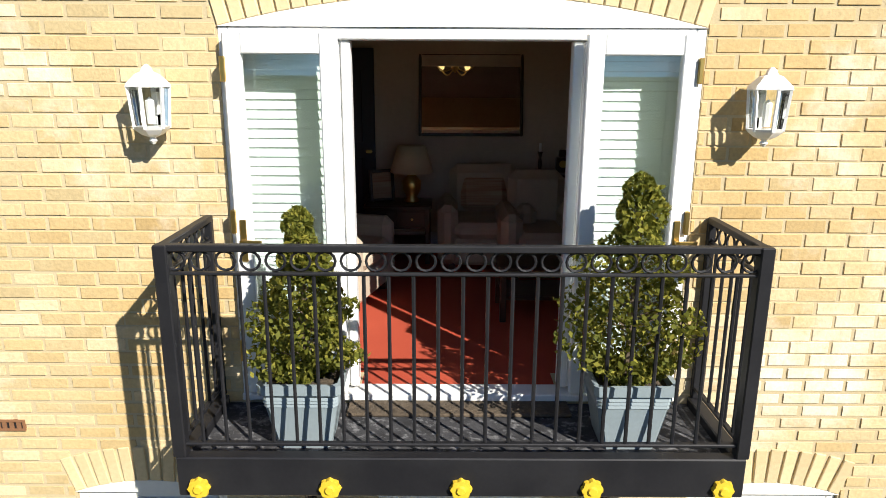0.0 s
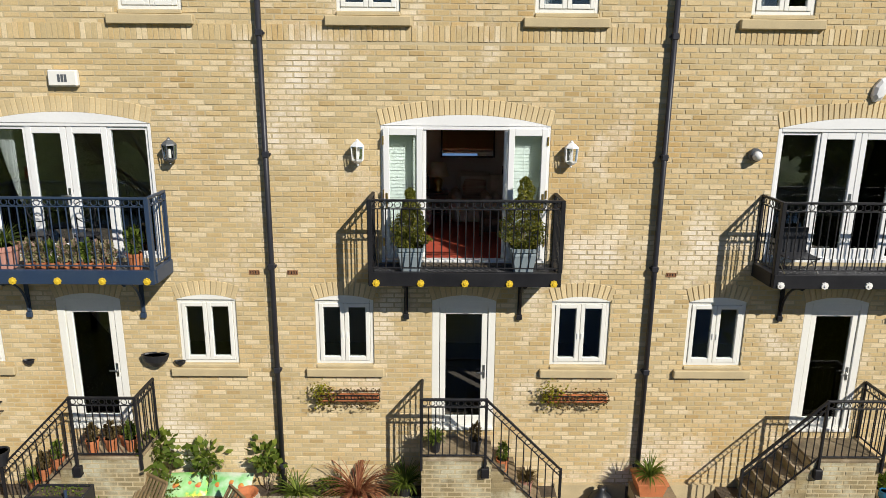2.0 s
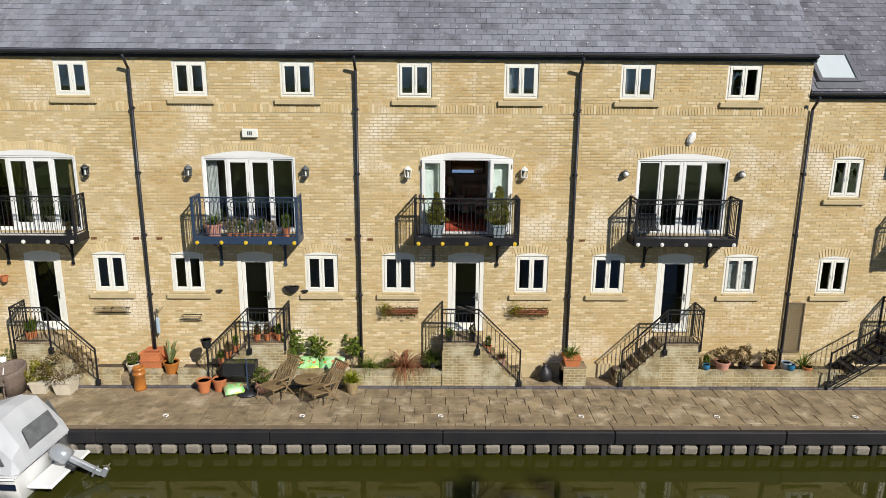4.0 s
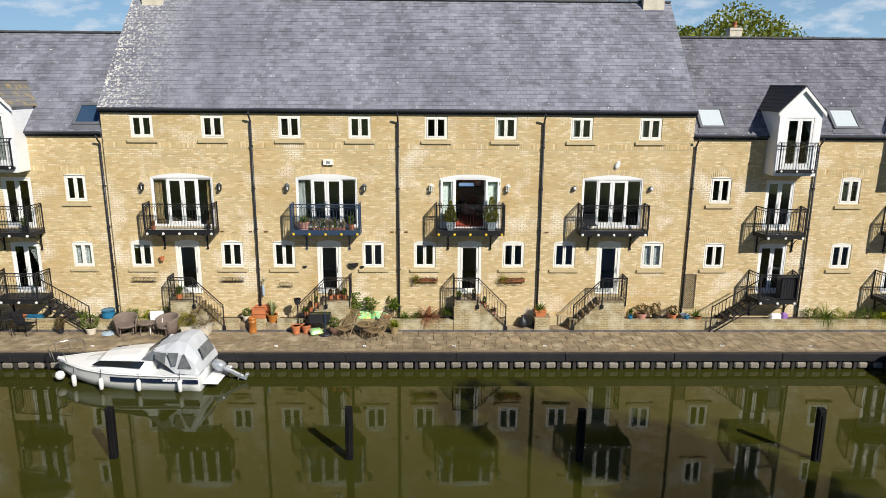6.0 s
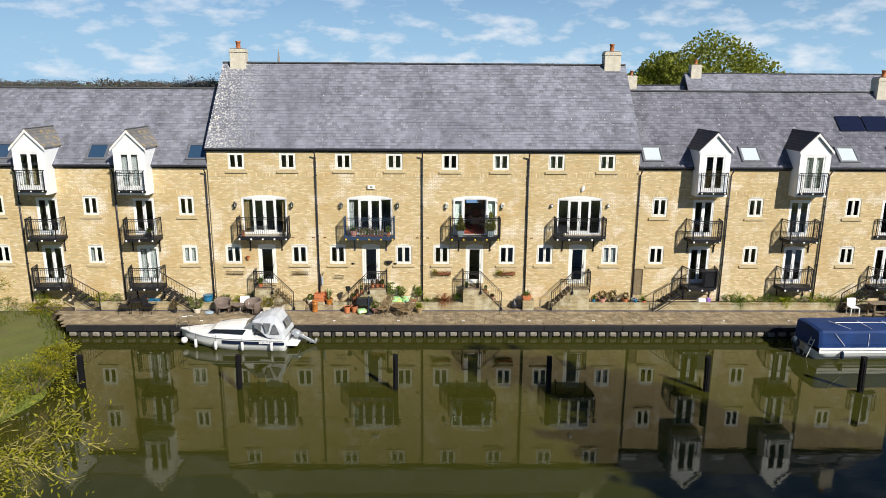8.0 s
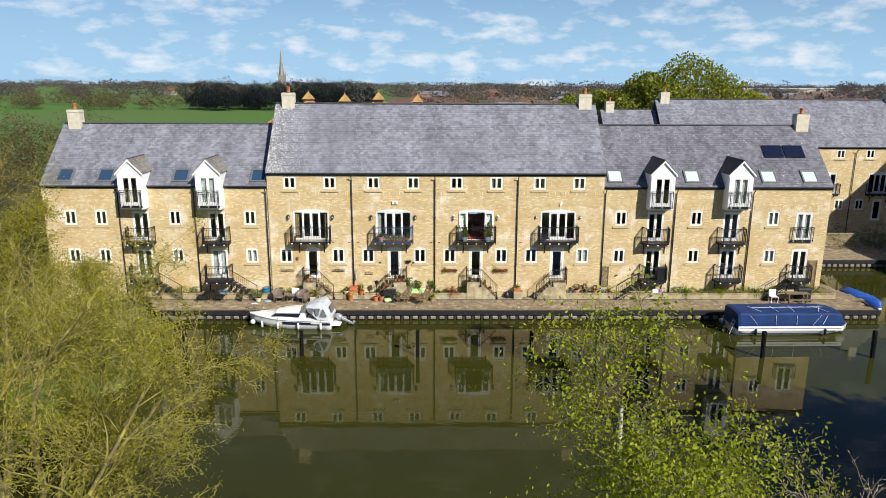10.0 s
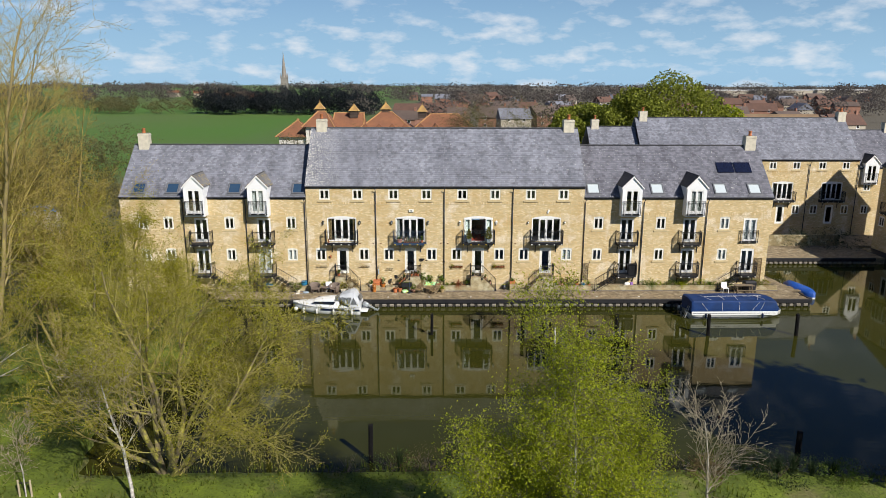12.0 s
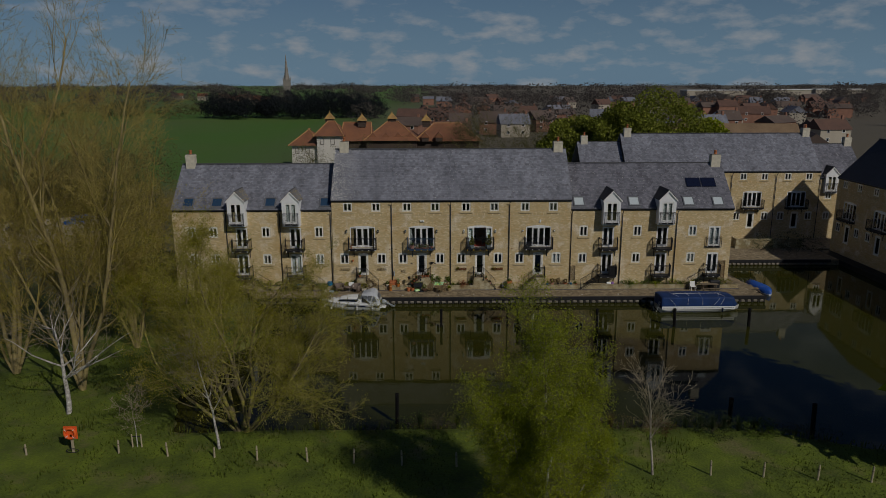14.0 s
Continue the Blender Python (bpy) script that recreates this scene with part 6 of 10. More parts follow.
# ---- plants ----
def leaf_mesh(name, pts, size, material, seed=0, aspect=0.5, droop=0.0):
    """Small folded leaves at the given points."""
    g = np.random.default_rng(seed)
    pts = np.asarray(pts, float)
    n = len(pts)
    d = g.normal(size=(n, 3))
    d[:, 2] -= droop
    d /= np.linalg.norm(d, axis=1)[:, None]
    o = g.normal(size=(n, 3))
    w = np.cross(d, o)
    w /= np.linalg.norm(w, axis=1)[:, None] + 1e-9
    s = size * g.uniform(0.6, 1.35, n)[:, None]
    v = np.empty((n, 4, 3))
    v[:, 0] = pts - d * s * 0.5
    v[:, 1] = pts + w * s * aspect * 0.5
    v[:, 2] = pts + d * s * 0.5
    v[:, 3] = pts - w * s * aspect * 0.5
    me = bpy.data.meshes.new(name)
    me.vertices.add(4 * n)
    me.vertices.foreach_set("co", v.reshape(-1))
    me.loops.add(4 * n)
    me.loops.foreach_set("vertex_index", np.arange(4 * n, dtype=np.int32))
    me.polygons.add(n)
    me.polygons.foreach_set("loop_start", np.arange(0, 4 * n, 4, dtype=np.int32))
    me.update(calc_edges=True)
    me.materials.append(material)
    return me


BOXPROF = ((0.0, 0.08, 0.2, 0.4, 0.55, 0.68, 0.75, 0.85, 0.95, 1.0), (0.45, 0.78, 1.0, 0.98, 0.82, 0.50, 0.30, 0.34, 0.26, 0.06), (0.40, 0.8, 1.0, 0.95, 0.74, 0.5, 0.38, 0.30, 0.22, 0.05))


def blob_points(n, r, h, seed, shape="ball", lump=0.25):
    g = np.random.default_rng(seed)
    u = g.normal(size=(n, 3))
    u /= np.linalg.norm(u, axis=1)[:, None]
    rad = g.uniform(0.55, 1.0, n) ** 0.6
    ph = g.uniform(0, 6.28, 6)
    k = 1 + lump * (np.sin(3 * u[:, 0] + ph[0] + 2 * u[:, 2]) * np.sin(4 * u[:, 1] + ph[1]) + 0.6 * np.sin(7 * u[:, 2] + ph[2] + 5 * u[:, 0]))
    p = u * (rad * k)[:, None]
    if shape == "cone":
        t = g.uniform(0, 1, n) ** 1.35
        a = g.uniform(0, 6.28, n)
        prof = np.interp(t, BOXPROF[0], BOXPROF[1 + seed % 2])
        prof = prof * (1 + 0.10 * np.sin(31 * t + ph[5]) + 0.08 * np.sin(3 * a + 17 * t))
        rr = prof * r * g.uniform(0.62, 1.0, n) * (1 + lump * np.sin(3 * a + 9 * t + ph[3]) * 0.8 + 0.14 * np.sin(23 * t + 2 * a + ph[4]))
        return np.stack([rr * np.cos(a), rr * np.sin(a), t * h], 1)
    p[:, :2] *= r
    p[:, 2] = (p[:, 2] * 0.5 + 0.5) * h
    return p


def stems(n, r, h, material_seed, base=0.02):
    g = random.Random(material_seed)
    bm = bmesh.new()
    for k in range(n):
        a, q = g.uniform(0, 6.28), g.uniform(0.3, 0.95)
        tube(bm, (base * math.cos(a), base * math.sin(a), 0), (q * r * math.cos(a), q * r * math.sin(a), h * g.uniform(0.5, 0.9)), 0.008, 0.003, n=4)
    return bm


def blades(n, L, seed, width=0.03, spread=0.9, droop=0.6, z0=0.0):
    """Strap leaves that arch out from one crown."""
    g = random.Random(seed)
    vs, fs = [], []
    for k in range(n):
        a, e = g.uniform(0, 6.28), g.uniform(0.25, 1.0) * spread
        l = L * g.uniform(0.7, 1.15)
        m = 7
        px, pz, el = 0.01, z0, math.pi / 2 - e * 0.55
        for j in range(m + 1):
            w = width * (1 - (j / m) ** 1.7) * 0.5 + 0.001
            c, s_ = math.cos(a), math.sin(a)
            vs += [(px * c - w * s_, px * s_ + w * c, pz), (px * c + w * s_, px * s_ - w * c, pz)]
            px += l / m * math.cos(el)
            pz += l / m * math.sin(el)
            el -= droop * e * 0.42
        o = len(vs) - 2 * (m + 1)
        fs += [(o + 2 * j, o + 2 * j + 1, o + 2 * j + 3, o + 2 * j + 2) for j in range(m)]
    return vs, fs


M_PLANTERGREY = mat("grey_planter", (0.26, 0.31, 0.33), (0.22, 0.27, 0.29), 0.6, scale=3, fine=40, bump=0.08, var=0.06)
M_POTBLACK = mat("black_pot", (0.02, 0.021, 0.025), None, 0.45, var=0.15)
M_POTBLUE = mat("blue_glaze", (0.02, 0.16, 0.30), (0.02, 0.12, 0.22), 0.25, scale=4, var=0.1)
M_POTPINK = mat("faded_clay", (0.52, 0.26, 0.20), (0.45, 0.22, 0.17), 0.75, scale=5, var=0.1)
M_POTPALE = mat("pale_blue_pot", (0.38, 0.48, 0.58), None, 0.4, var=0.1)
M_POTWHITE = mat("cream_pot", (0.66, 0.60, 0.48), None, 0.7, scale=5, var=0.08)
M_AMBER = mat("amber_glaze", (0.42, 0.16, 0.03), (0.32, 0.11, 0.025), 0.3, scale=4, var=0.1)
M_LEAF_AGAVE = leaf_mat("agave_leaf", (0.34, 0.38, 0.16), (0.16, 0.24, 0.10), (0.52, 0.50, 0.28))
M_BASKET = mat("basket_weave", (0.36, 0.27, 0.14), (0.22, 0.16, 0.08), 0.8, scale=20, fine=80, bump=0.6, dist=0.01, var=0.2)
M_SOIL = M_EARTH


def round_pot(parent, r, h, material, rim=True, belly=False, label=""):
    if belly:
        prof = [(r * 0.6, 0), (r * 0.95, h * 0.35), (r * 1.02, h * 0.6), (r * 0.85, h * 0.9), (r * 0.9, h), (r * 0.78, h), (r * 0.76, h * 0.86)]
    else:
        prof = [(r * 0.68, 0), (r * 0.92, h * 0.80), (r * (1.0 if rim else 0.93), h * 0.80), (r * (1.02 if rim else 0.98), h), (r * 0.88, h), (r * 0.86, h * 0.86)]
    pt = part("pot", lathe(prof, 18), material, parent, label, smooth=False)
    part("soil", lathe([(0.0, h * 0.88), (r * 0.87, h * 0.88)], 14), M_SOIL, parent)
    return pt


def pot_plant(x, y, z, r, h, material, kind, label, seed=0, leaf=None, size=1.0, belly=False, group="", square=False):
    t = thing("potted_plant", label, "potted plant", (x, y, z), group=group)
    if square:
        bm = bmesh.new()
        a, b = r * 0.78, r
        for s0, s1, z0, z1 in ((a, b, 0, h * 0.88), (b * 1.06, b * 1.06, h * 0.88, h)):
            vs = [bm.verts.new((sx * s, sy * s, zz)) for s, zz in ((s0, z0), (s1, z1)) for sx, sy in ((-1, -1), (1, -1), (1, 1), (-1, 1))]
            for f in ((0, 3, 2, 1), (4, 5, 6, 7), (0, 1, 5, 4), (1, 2, 6, 5), (2, 3, 7, 6), (3, 0, 4, 7)):
                bm.faces.new([vs[i] for i in f])
        part("pot", bm, material, t)
    else:
        round_pot(t, r, h, material, belly=belly)
    if kind == "bush":
        part("stemwork", stems(12, r * 1.2 * size, 0.4 * size, seed), M_TWIG, t, loc=(0, 0, h * 0.85))["kind"] = "stuff"
        part("foliage", leaf_mesh("foliage", blob_points(int(900 * size), r * 1.5 * size, 0.55 * size, seed) + [0, 0, h * 0.9], 0.05, leaf or M_LEAF_GREEN, seed), None, t)["kind"] = "stuff"
    elif kind == "strap":
        vs, fs = blades(140, 0.46 * size, seed, 0.022, 1.25, z0=h * 0.85)
        part("leaves", raw("leaves", vs, fs, leaf or M_LEAF_GREEN), None, t)["kind"] = "stuff"
    elif kind == "agave":
        vs, fs = blades(26, 0.55 * size, seed, 0.10, 0.7, 0.25, z0=h * 0.85)
        part("leaves", raw("leaves", vs, fs, leaf or M_LEAF_GREEN), None, t)["kind"] = "stuff"
    elif kind == "stalks":
        part("stemwork", stems(9, r * 1.1, 0.75 * size, seed), M_TWIG, t, loc=(0, 0, h * 0.85))["kind"] = "stuff"
        p = blob_points(int(220 * size), r * 1.6 * size, 0.7 * size, seed, lump=0.5) + [0, 0, h + 0.12]
        part("foliage", leaf_mesh("foliage", p, 0.11, leaf or M_LEAF_GREEN, seed, 0.8), None, t)["kind"] = "stuff"
    return t


def square_planter_tree(x, y, r, h, tr, th, seed, label):
    t = thing("potted_box_tree", label, "potted tree", (x, y, 4.032))
    bm = bmesh.new()
    levels = [(0.68, 0.0), (0.90, h * 0.66), (0.93, h * 0.67), (0.91, h * 0.71), (0.94, h * 0.72), (0.92, h * 0.76), (0.95, h * 0.77), (0.93, h * 0.81), (0.95, h * 0.84), (1.03, h * 0.86), (1.05, h), (0.93, h), (0.91, h * 0.9)]
    rings = []
    for s, z in levels:
        q, c = s * r, 0.02
        rings.append([bm.verts.new(p) for p in ((-q + c, -q, z), (q - c, -q, z), (q, -q + c, z), (q, q - c, z), (q - c, q, z), (-q + c, q, z), (-q, q - c, z), (-q, -q + c, z))])
    for p, q in zip(rings, rings[1:]):
        for k in range(8):
            bm.faces.new((p[k], p[(k + 1) % 8], q[(k + 1) % 8], q[k]))
    bm.faces.new(rings[0][::-1])
    part("planter", bm, M_PLANTERGREY, t, "grey ribbed square planter")
    part("soil", boxes((-r * 0.9, r * 0.9, -r * 0.9, r * 0.9, h * 0.85, h * 0.9)), M_SOIL, t)
    bk = bmesh.new()
    tube(bk, (0, 0, h * 0.85), (0.01, 0, h + th * 0.8), 0.02, 0.006, n=6)
    g = random.Random(seed)
    for k in range(60):
        z = g.uniform(0.05, 0.85)
        a = g.uniform(0, 6.28)
        q = tr * (1 - z) * g.uniform(0.5, 0.9)
        tube(bk, (0, 0, h + th * z * 0.9), (q * math.cos(a), q * math.sin(a), h + th * z * 0.9 + 0.08), 0.006, 0.002, n=3)
    part("branchwork", bk, M_TWIG, t)["kind"] = "stuff"
    part("foliage", leaf_mesh("foliage", blob_points(6000, tr, th, seed, "cone", 0.2) + [0, 0, h * 0.92], 0.036, M_LEAF_BOX, seed, 0.6), None, t)["kind"] = "stuff"
    return t


square_planter_tree(-0.76, -0.36, 0.19, 0.36, 0.245, 0.84, 3, "clipped yellow-green box tree in a grey ribbed planter")
square_planter_tree(0.82, -0.36, 0.19, 0.36, 0.31, 1.00, 8, "bushy green box tree in a grey ribbed planter")

# planters and pots on the second balcony
pot_plant(-U - 0.88, -0.36, 4.032, 0.23, 0.33, M_POTPINK, "strap", "leafy green plant in a pink clay pot", 1, size=0.85, group="pots on the blue balcony")
pot_plant(-U + 0.98, -0.42, 4.032, 0.11, 0.24, M_TERRA, "bush", "leafy green plant in a terracotta pot", 2, size=0.7, group="pots on the blue balcony")
for k in range(8):
    pot_plant(-U - 0.45 + k * 0.16, -0.5, 4.032, 0.075, 0.12, M_TERRA, "bush", "pale spring flowers in a small terracotta pot", 20 + k, (M_LEAF_BLOOM, M_LEAF_BLOOM, M_LEAF_GREEN)[k % 3], 0.6, group="pots on the blue balcony")
for k, x in enumerate((-0.4, 0.25)):
    c = thing("bistro_chair", "dark metal scroll-backed balcony chair", "chair", (-U + x, -0.22, 4.032), group="bistro chairs")
    part("seat", tube(bmesh.new(), (0, 0, 0.44), (0, 0, 0.46), 0.17, n=14), M_IRON, c)
    for a in range(4):
        part("leg", tube(bmesh.new(), (0.1 * math.cos(a * 1.57 + 0.8), 0.1 * math.sin(a * 1.57 + 0.8), 0.44), (0.17 * math.cos(a * 1.57 + 0.8), 0.17 * math.sin(a * 1.57 + 0.8), 0), 0.009, n=5), M_IRON, c)
    bk = torus(0.15, 0.008, 16, 5, at=(0, 0.0, 0.78))
    torus(0.07, 0.006, 12, 5, bk, (0, 0, 0.78))
    tube(bk, (-0.12, 0, 0.46), (-0.13, 0, 0.74), 0.008, n=5)
    tube(bk, (0.12, 0, 0.46), (0.13, 0, 0.74), 0.008, n=5)
    part("backrest", bk, M_IRON, c)
# first and fourth balconies
pot_plant(-2 * U - 1.05, -0.45, 4.032, 0.09, 0.16, M_TERRA, "bush", "red flowers in a small pot on a balcony", 31, M_LEAF_RED, 0.4)
pot_plant(-2 * U + 1.05, -0.45, 4.032, 0.09, 0.16, M_POTBLACK, "bush", "dry plant in a black pot on a balcony", 32, M_LEAF_DRY, 0.4)
c = thing("sun_chair", "low dark folding chair on a balcony", "chair", (U - 0.85, -0.3, 4.032))
part("sling", boxes((-0.22, 0.22, -0.2, 0.2, 0.22, 0.24), (-0.22, 0.22, 0.19, 0.21, 0.24, 0.6)), M_POTBLACK, c)
for sx in (-1, 1):
    part("side_frame", tube(tube(bmesh.new(), (sx * 0.23, -0.2, 0), (sx * 0.23, 0.2, 0.26), 0.012, n=5), (sx * 0.23, 0.2, 0), (sx * 0.23, -0.2, 0.26), 0.012, n=5), M_STEEL, c)
pot_plant(-17.2, -0.25, 3.97, 0.12, 0.2, M_POTBLACK, "bush", "green plant in a dark pot on a small balcony", 33, size=0.6)


# ---- wire hayracks under the sills ----
def hayrack(x, z, w, planted, y=-0.012):
    t = thing("window_hayrack", "wire hayrack planter with trailing plants below a sill" if planted else "empty wire hayrack planter fixed below a sill", "planter", (x, y, z), group="wire hayracks")
    bm = bmesh.new()
    n = int(w / 0.05)
    prev = {}
    for k in range(n + 1):
        xx = -w / 2 + w * k / n
        pts_ = [Vector((xx, -0.005, -0.14)), Vector((xx, -0.08, -0.12)), Vector((xx, -0.14, -0.05)), Vector((xx, -0.155, 0.02))]
        for a, b in zip(pts_, pts_[1:]):
            tube(bm, a, b, 0.005, n=4, cap=False)
    for yy, zz in ((-0.155, 0.02), (-0.14, -0.05), (-0.005, -0.14), (-0.005, 0.02)):
        tube(bm, (-w / 2, yy, zz), (w / 2, yy, zz), 0.007, n=4)
    for s in (-1, 1):
        tube(bm, (s * w / 2, -0.005, 0.02), (s * w / 2, -0.155, 0.02), 0.006, n=4)
    part("basket", bm, M_IRON, t)
    if planted:
        g = np.random.default_rng(int(abs(x) * 100))
        part("liner", boxes((-w / 2 + 0.01, w / 2 - 0.01, -0.13, -0.01, -0.11, 0.0), bevel=0.02), M_TERRA if planted == 1 else M_EARTH, t)
        p = g.uniform((-w / 2, -0.2, -0.2), (w / 2, -0.02, 0.09), (420, 3))
        part("bedding_plant", leaf_mesh("bedding_plant", p, 0.045, M_LEAF_DRY, 5), None, t)["kind"] = "stuff"
        p = g.normal((-w * 0.42, -0.12, 0.02), (0.09, 0.05, 0.10), (260, 3))
        part("trailing_plant", leaf_mesh("trailing_plant", p, 0.05, M_LEAF_WILLOW, 6), None, t)["kind"] = "stuff"
    return t


hayrack(-1.72, 1.98, 0.95, 1)
hayrack(1.76, 1.98, 0.95, 1)
for x in (-2 * U - 1.98, -2 * U - 1.52, -2 * U + 1.52, -2 * U + 1.98):
    hayrack(x, 1.98, 0.44, 0)
hayrack(-U - 1.72, 1.78, 0.5, 0)
hayrack(-1.5 * U - 0.95, 1.98, 0.6, 0)
# wall baskets by the second door
for x, z, r_ in ((-U + 0.98, 2.62, 0.21), (-U + 1.32, 2.50, 0.09), (-U - 0.95, 2.50, 0.09)):
    b = thing("wall_pot", "black half-round wall pot", "wall planter", (x, -0.012, z), group="wall pots")
    part("bowl", lathe([(r_ * 0.3, -r_ * 0.9), (r_ * 0.8, -r_ * 0.5), (r_, 0.0), (r_ * 0.9, 0.0), (r_ * 0.7, -r_ * 0.3)], 16), M_POTBLACK, b, loc=(0, -r_ * 0.4, 0)).scale = (1, 0.5, 1)
    part("soil", lathe([(0, -0.02), (r_ * 0.88, -0.02)], 12), M_SOIL, b, loc=(0, -r_ * 0.4, 0)).scale = (1, 0.5, 1)
b = thing("wall_pot", "small terracotta pot hung on the wall", "wall planter", (-2 * U - 0.98, -0.1, 2.72))
round_pot(b, 0.10, 0.16, M_TERRA)
part("hook", tube(bmesh.new(), (0, 0.09, 0.1), (0, -0.0, 0.14), 0.006, n=4), M_IRON, b)

# ---- beds, pots and furniture along the terrace ----
TERR = 0.0
BED = 0.365
def bed_plant(x, y, kind, label, seed, leaf=None, size=1.0):
    t = thing("bed_plant", label, "plant", (x, y, BED - 0.02))
    if kind == "phormium":
        vs, fs = blades(int(150 * size), 0.72 * size, seed, 0.022, 1.55, 0.85)
        part("leaves", raw("leaves", vs, fs, leaf or M_LEAF_GREEN), None, t)["kind"] = "stuff"
    elif kind == "strap":
        vs, fs = blades(int(70 * size), 0.62 * size, seed, 0.035, 1.0)
        part("leaves", raw("leaves", vs, fs, leaf or M_LEAF_GREEN), None, t)["kind"] = "stuff"
    elif kind == "stalks":
        part("stemwork", stems(8, 0.3 * size, 0.7 * size, seed), M_TWIG, t)["kind"] = "stuff"
        part("foliage", leaf_mesh("foliage", blob_points(int(170 * size), 0.25 * size, 0.56 * size, seed, lump=0.6) + [0, 0, 0.34 * size], 0.11, leaf or M_LEAF_GREEN, seed, 0.8), None, t)["kind"] = "stuff"
    else:
        part("stemwork", stems(14, 0.3 * size, 0.4 * size, seed), M_TWIG, t)["kind"] = "stuff"
        part("foliage", leaf_mesh("foliage", blob_points(int(800 * size), 0.34 * size, 0.5 * size, seed, lump=0.4), 0.05, leaf or M_LEAF_GREEN, seed), None, t)["kind"] = "stuff"
    return t


bed_plant(-2.52, -0.32, "phormium", "green strap-leaved plant in the planter bed", 41, size=0.8)
bed_plant(-1.6, -0.32, "phormium", "bronze and cream phormium drooping over the planter wall", 42, M_LEAF_RED, 1.2)
bed_plant(-2.0, -0.25, "bush", "small green shrub in the planter bed", 43, size=0.6)
pot_plant(-0.85, -0.33, BED, 0.13, 0.22, M_POTBLACK, "strap", "strap-leaved plant in a black pot", 44, size=1.0)
bed_plant(-4.6, -0.3, "stalks", "tall broad-leaved plant in the planter bed", 45, size=1.2)
bed_plant(-3.92, -0.2, "stalks", "tall broad-leaved plant against the wall", 46, size=1.0)
bed_plant(-3.0, -0.15, "stalks", "young climbing plant against the wall", 47, size=0.95)
bed_plant(-4.55, -0.35, "bush", "low green bed plants by the steps", 48, size=0.7)
for k, (x, s, lf) in enumerate(((-13.4, 0.9, M_LEAF_GREEN), (-12.7, 0.8, M_LEAF_BIRCH), (-12.1, 1.0, M_LEAF_GREEN), (-14.0, 0.6, M_LEAF_DARK), (-15.4, 0.7, M_LEAF_GREEN), (-19.3, 0.9, M_LEAF_GREEN), (-20.1, 1.1, M_LEAF_BIRCH), (-21.0, 0.9, M_LEAF_GREEN), (-23.2, 1.0, M_LEAF_BIRCH))):
    bed_plant(x, -0.3, "bush", "leafy spring shrub in the planter bed", 60 + k, lf, s)
for k in range(17):
    x = 13.9 + k * 0.6 + 0.2 * math.sin(k * 3.1)
    if 21.4 < x < 23.0:
        continue
    bed_plant(x, -0.32, "phormium" if k % 4 == 1 else "bush", "low green foliage in the planter bed", 80 + k, (M_LEAF_GREEN, M_LEAF_GREEN, M_LEAF_BIRCH)[k % 3], 0.95 + 0.25 * math.sin(k * 1.7))
bed_plant(23.9, -0.4, "bush", "bright yellow-green shrub at the end of the bed", 99, M_LEAF_WILLOW, 1.1)
bed_plant(9.2, -0.3, "strap", "grassy green plant by the downpipe", 98, size=0.9)
for k, (x, y, r_, h, m, kd, lf, s, bl) in enumerate((
        (6.50, -0.46, 0.095, 0.16, M_POTBLUE, "none", None, 1, True), (6.98, -0.35, 0.20, 0.28, M_POTPINK, "bush", M_LEAF_DRY, 0.75, False),
        (7.55, -0.33, 0.14, 0.2, M_POTBLACK, "bush", M_LEAF_DRY, 1.0, False), (8.25, -0.33, 0.17, 0.24, M_TERRA, "bush", M_LEAF_DRY, 0.7, False),
        (8.72, -0.33, 0.14, 0.25, M_POTPALE, "none", None, 1, False), (8.78, -0.48, 0.10, 0.17, M_POTBLUE, "none", None, 1, True),
        (6.55, -0.3, 0.09, 0.16, M_POTWHITE, "bush", M_LEAF_GREEN, 0.5, False), (9.25, -0.42, 0.14, 0.16, M_TERRA, "none", None, 1, False))):
    pot_plant(x, y, 0.44 if y < -0.44 else BED, r_, h, m, kd, "glazed or clay pot on the planter bed" if kd == "none" else "clay pot with dry winter stems on the planter bed", 110 + k, lf, s, bl, group="pots on the right-hand bed")
# pots on the steps and landings
for k, (x, y, z) in enumerate(((-0.4, -0.45, 1.24), (0.2, -0.45, 1.24), (0.62, -0.42, 0.9), (1.0, -0.42, 0.55), (-U - 0.5, -0.42, 0.9), (-U - 0.72, -0.42, 0.72), (-U - 0.9, -0.42, 0.55), (-U + 0.35, -0.45, 1.24), (-U + 0.65, -0.45, 1.24), (-U + 0.5, -0.3, 1.24), (-2 * U - 0.35, -0.4, 1.24), (-U + 0.1, -0.5, 1.24))):
    pot_plant(x, y, z + 0.0, 0.10, 0.2, M_POTBLACK if k < 2 else (M_POTPINK if k == 3 else M_TERRA), "bush" if k % 3 else "strap", "small pot with spring plants on the steps", 130 + k, M_LEAF_DRY if k % 2 else M_LEAF_GREEN, 0.5, group="pots on the steps")
pot_plant(-2 * U - 0.3, -0.3, 1.24, 0.1, 0.18, M_TERRA, "agave", "tall green cactus-like plant in a terracotta pot", 150, size=0.8)
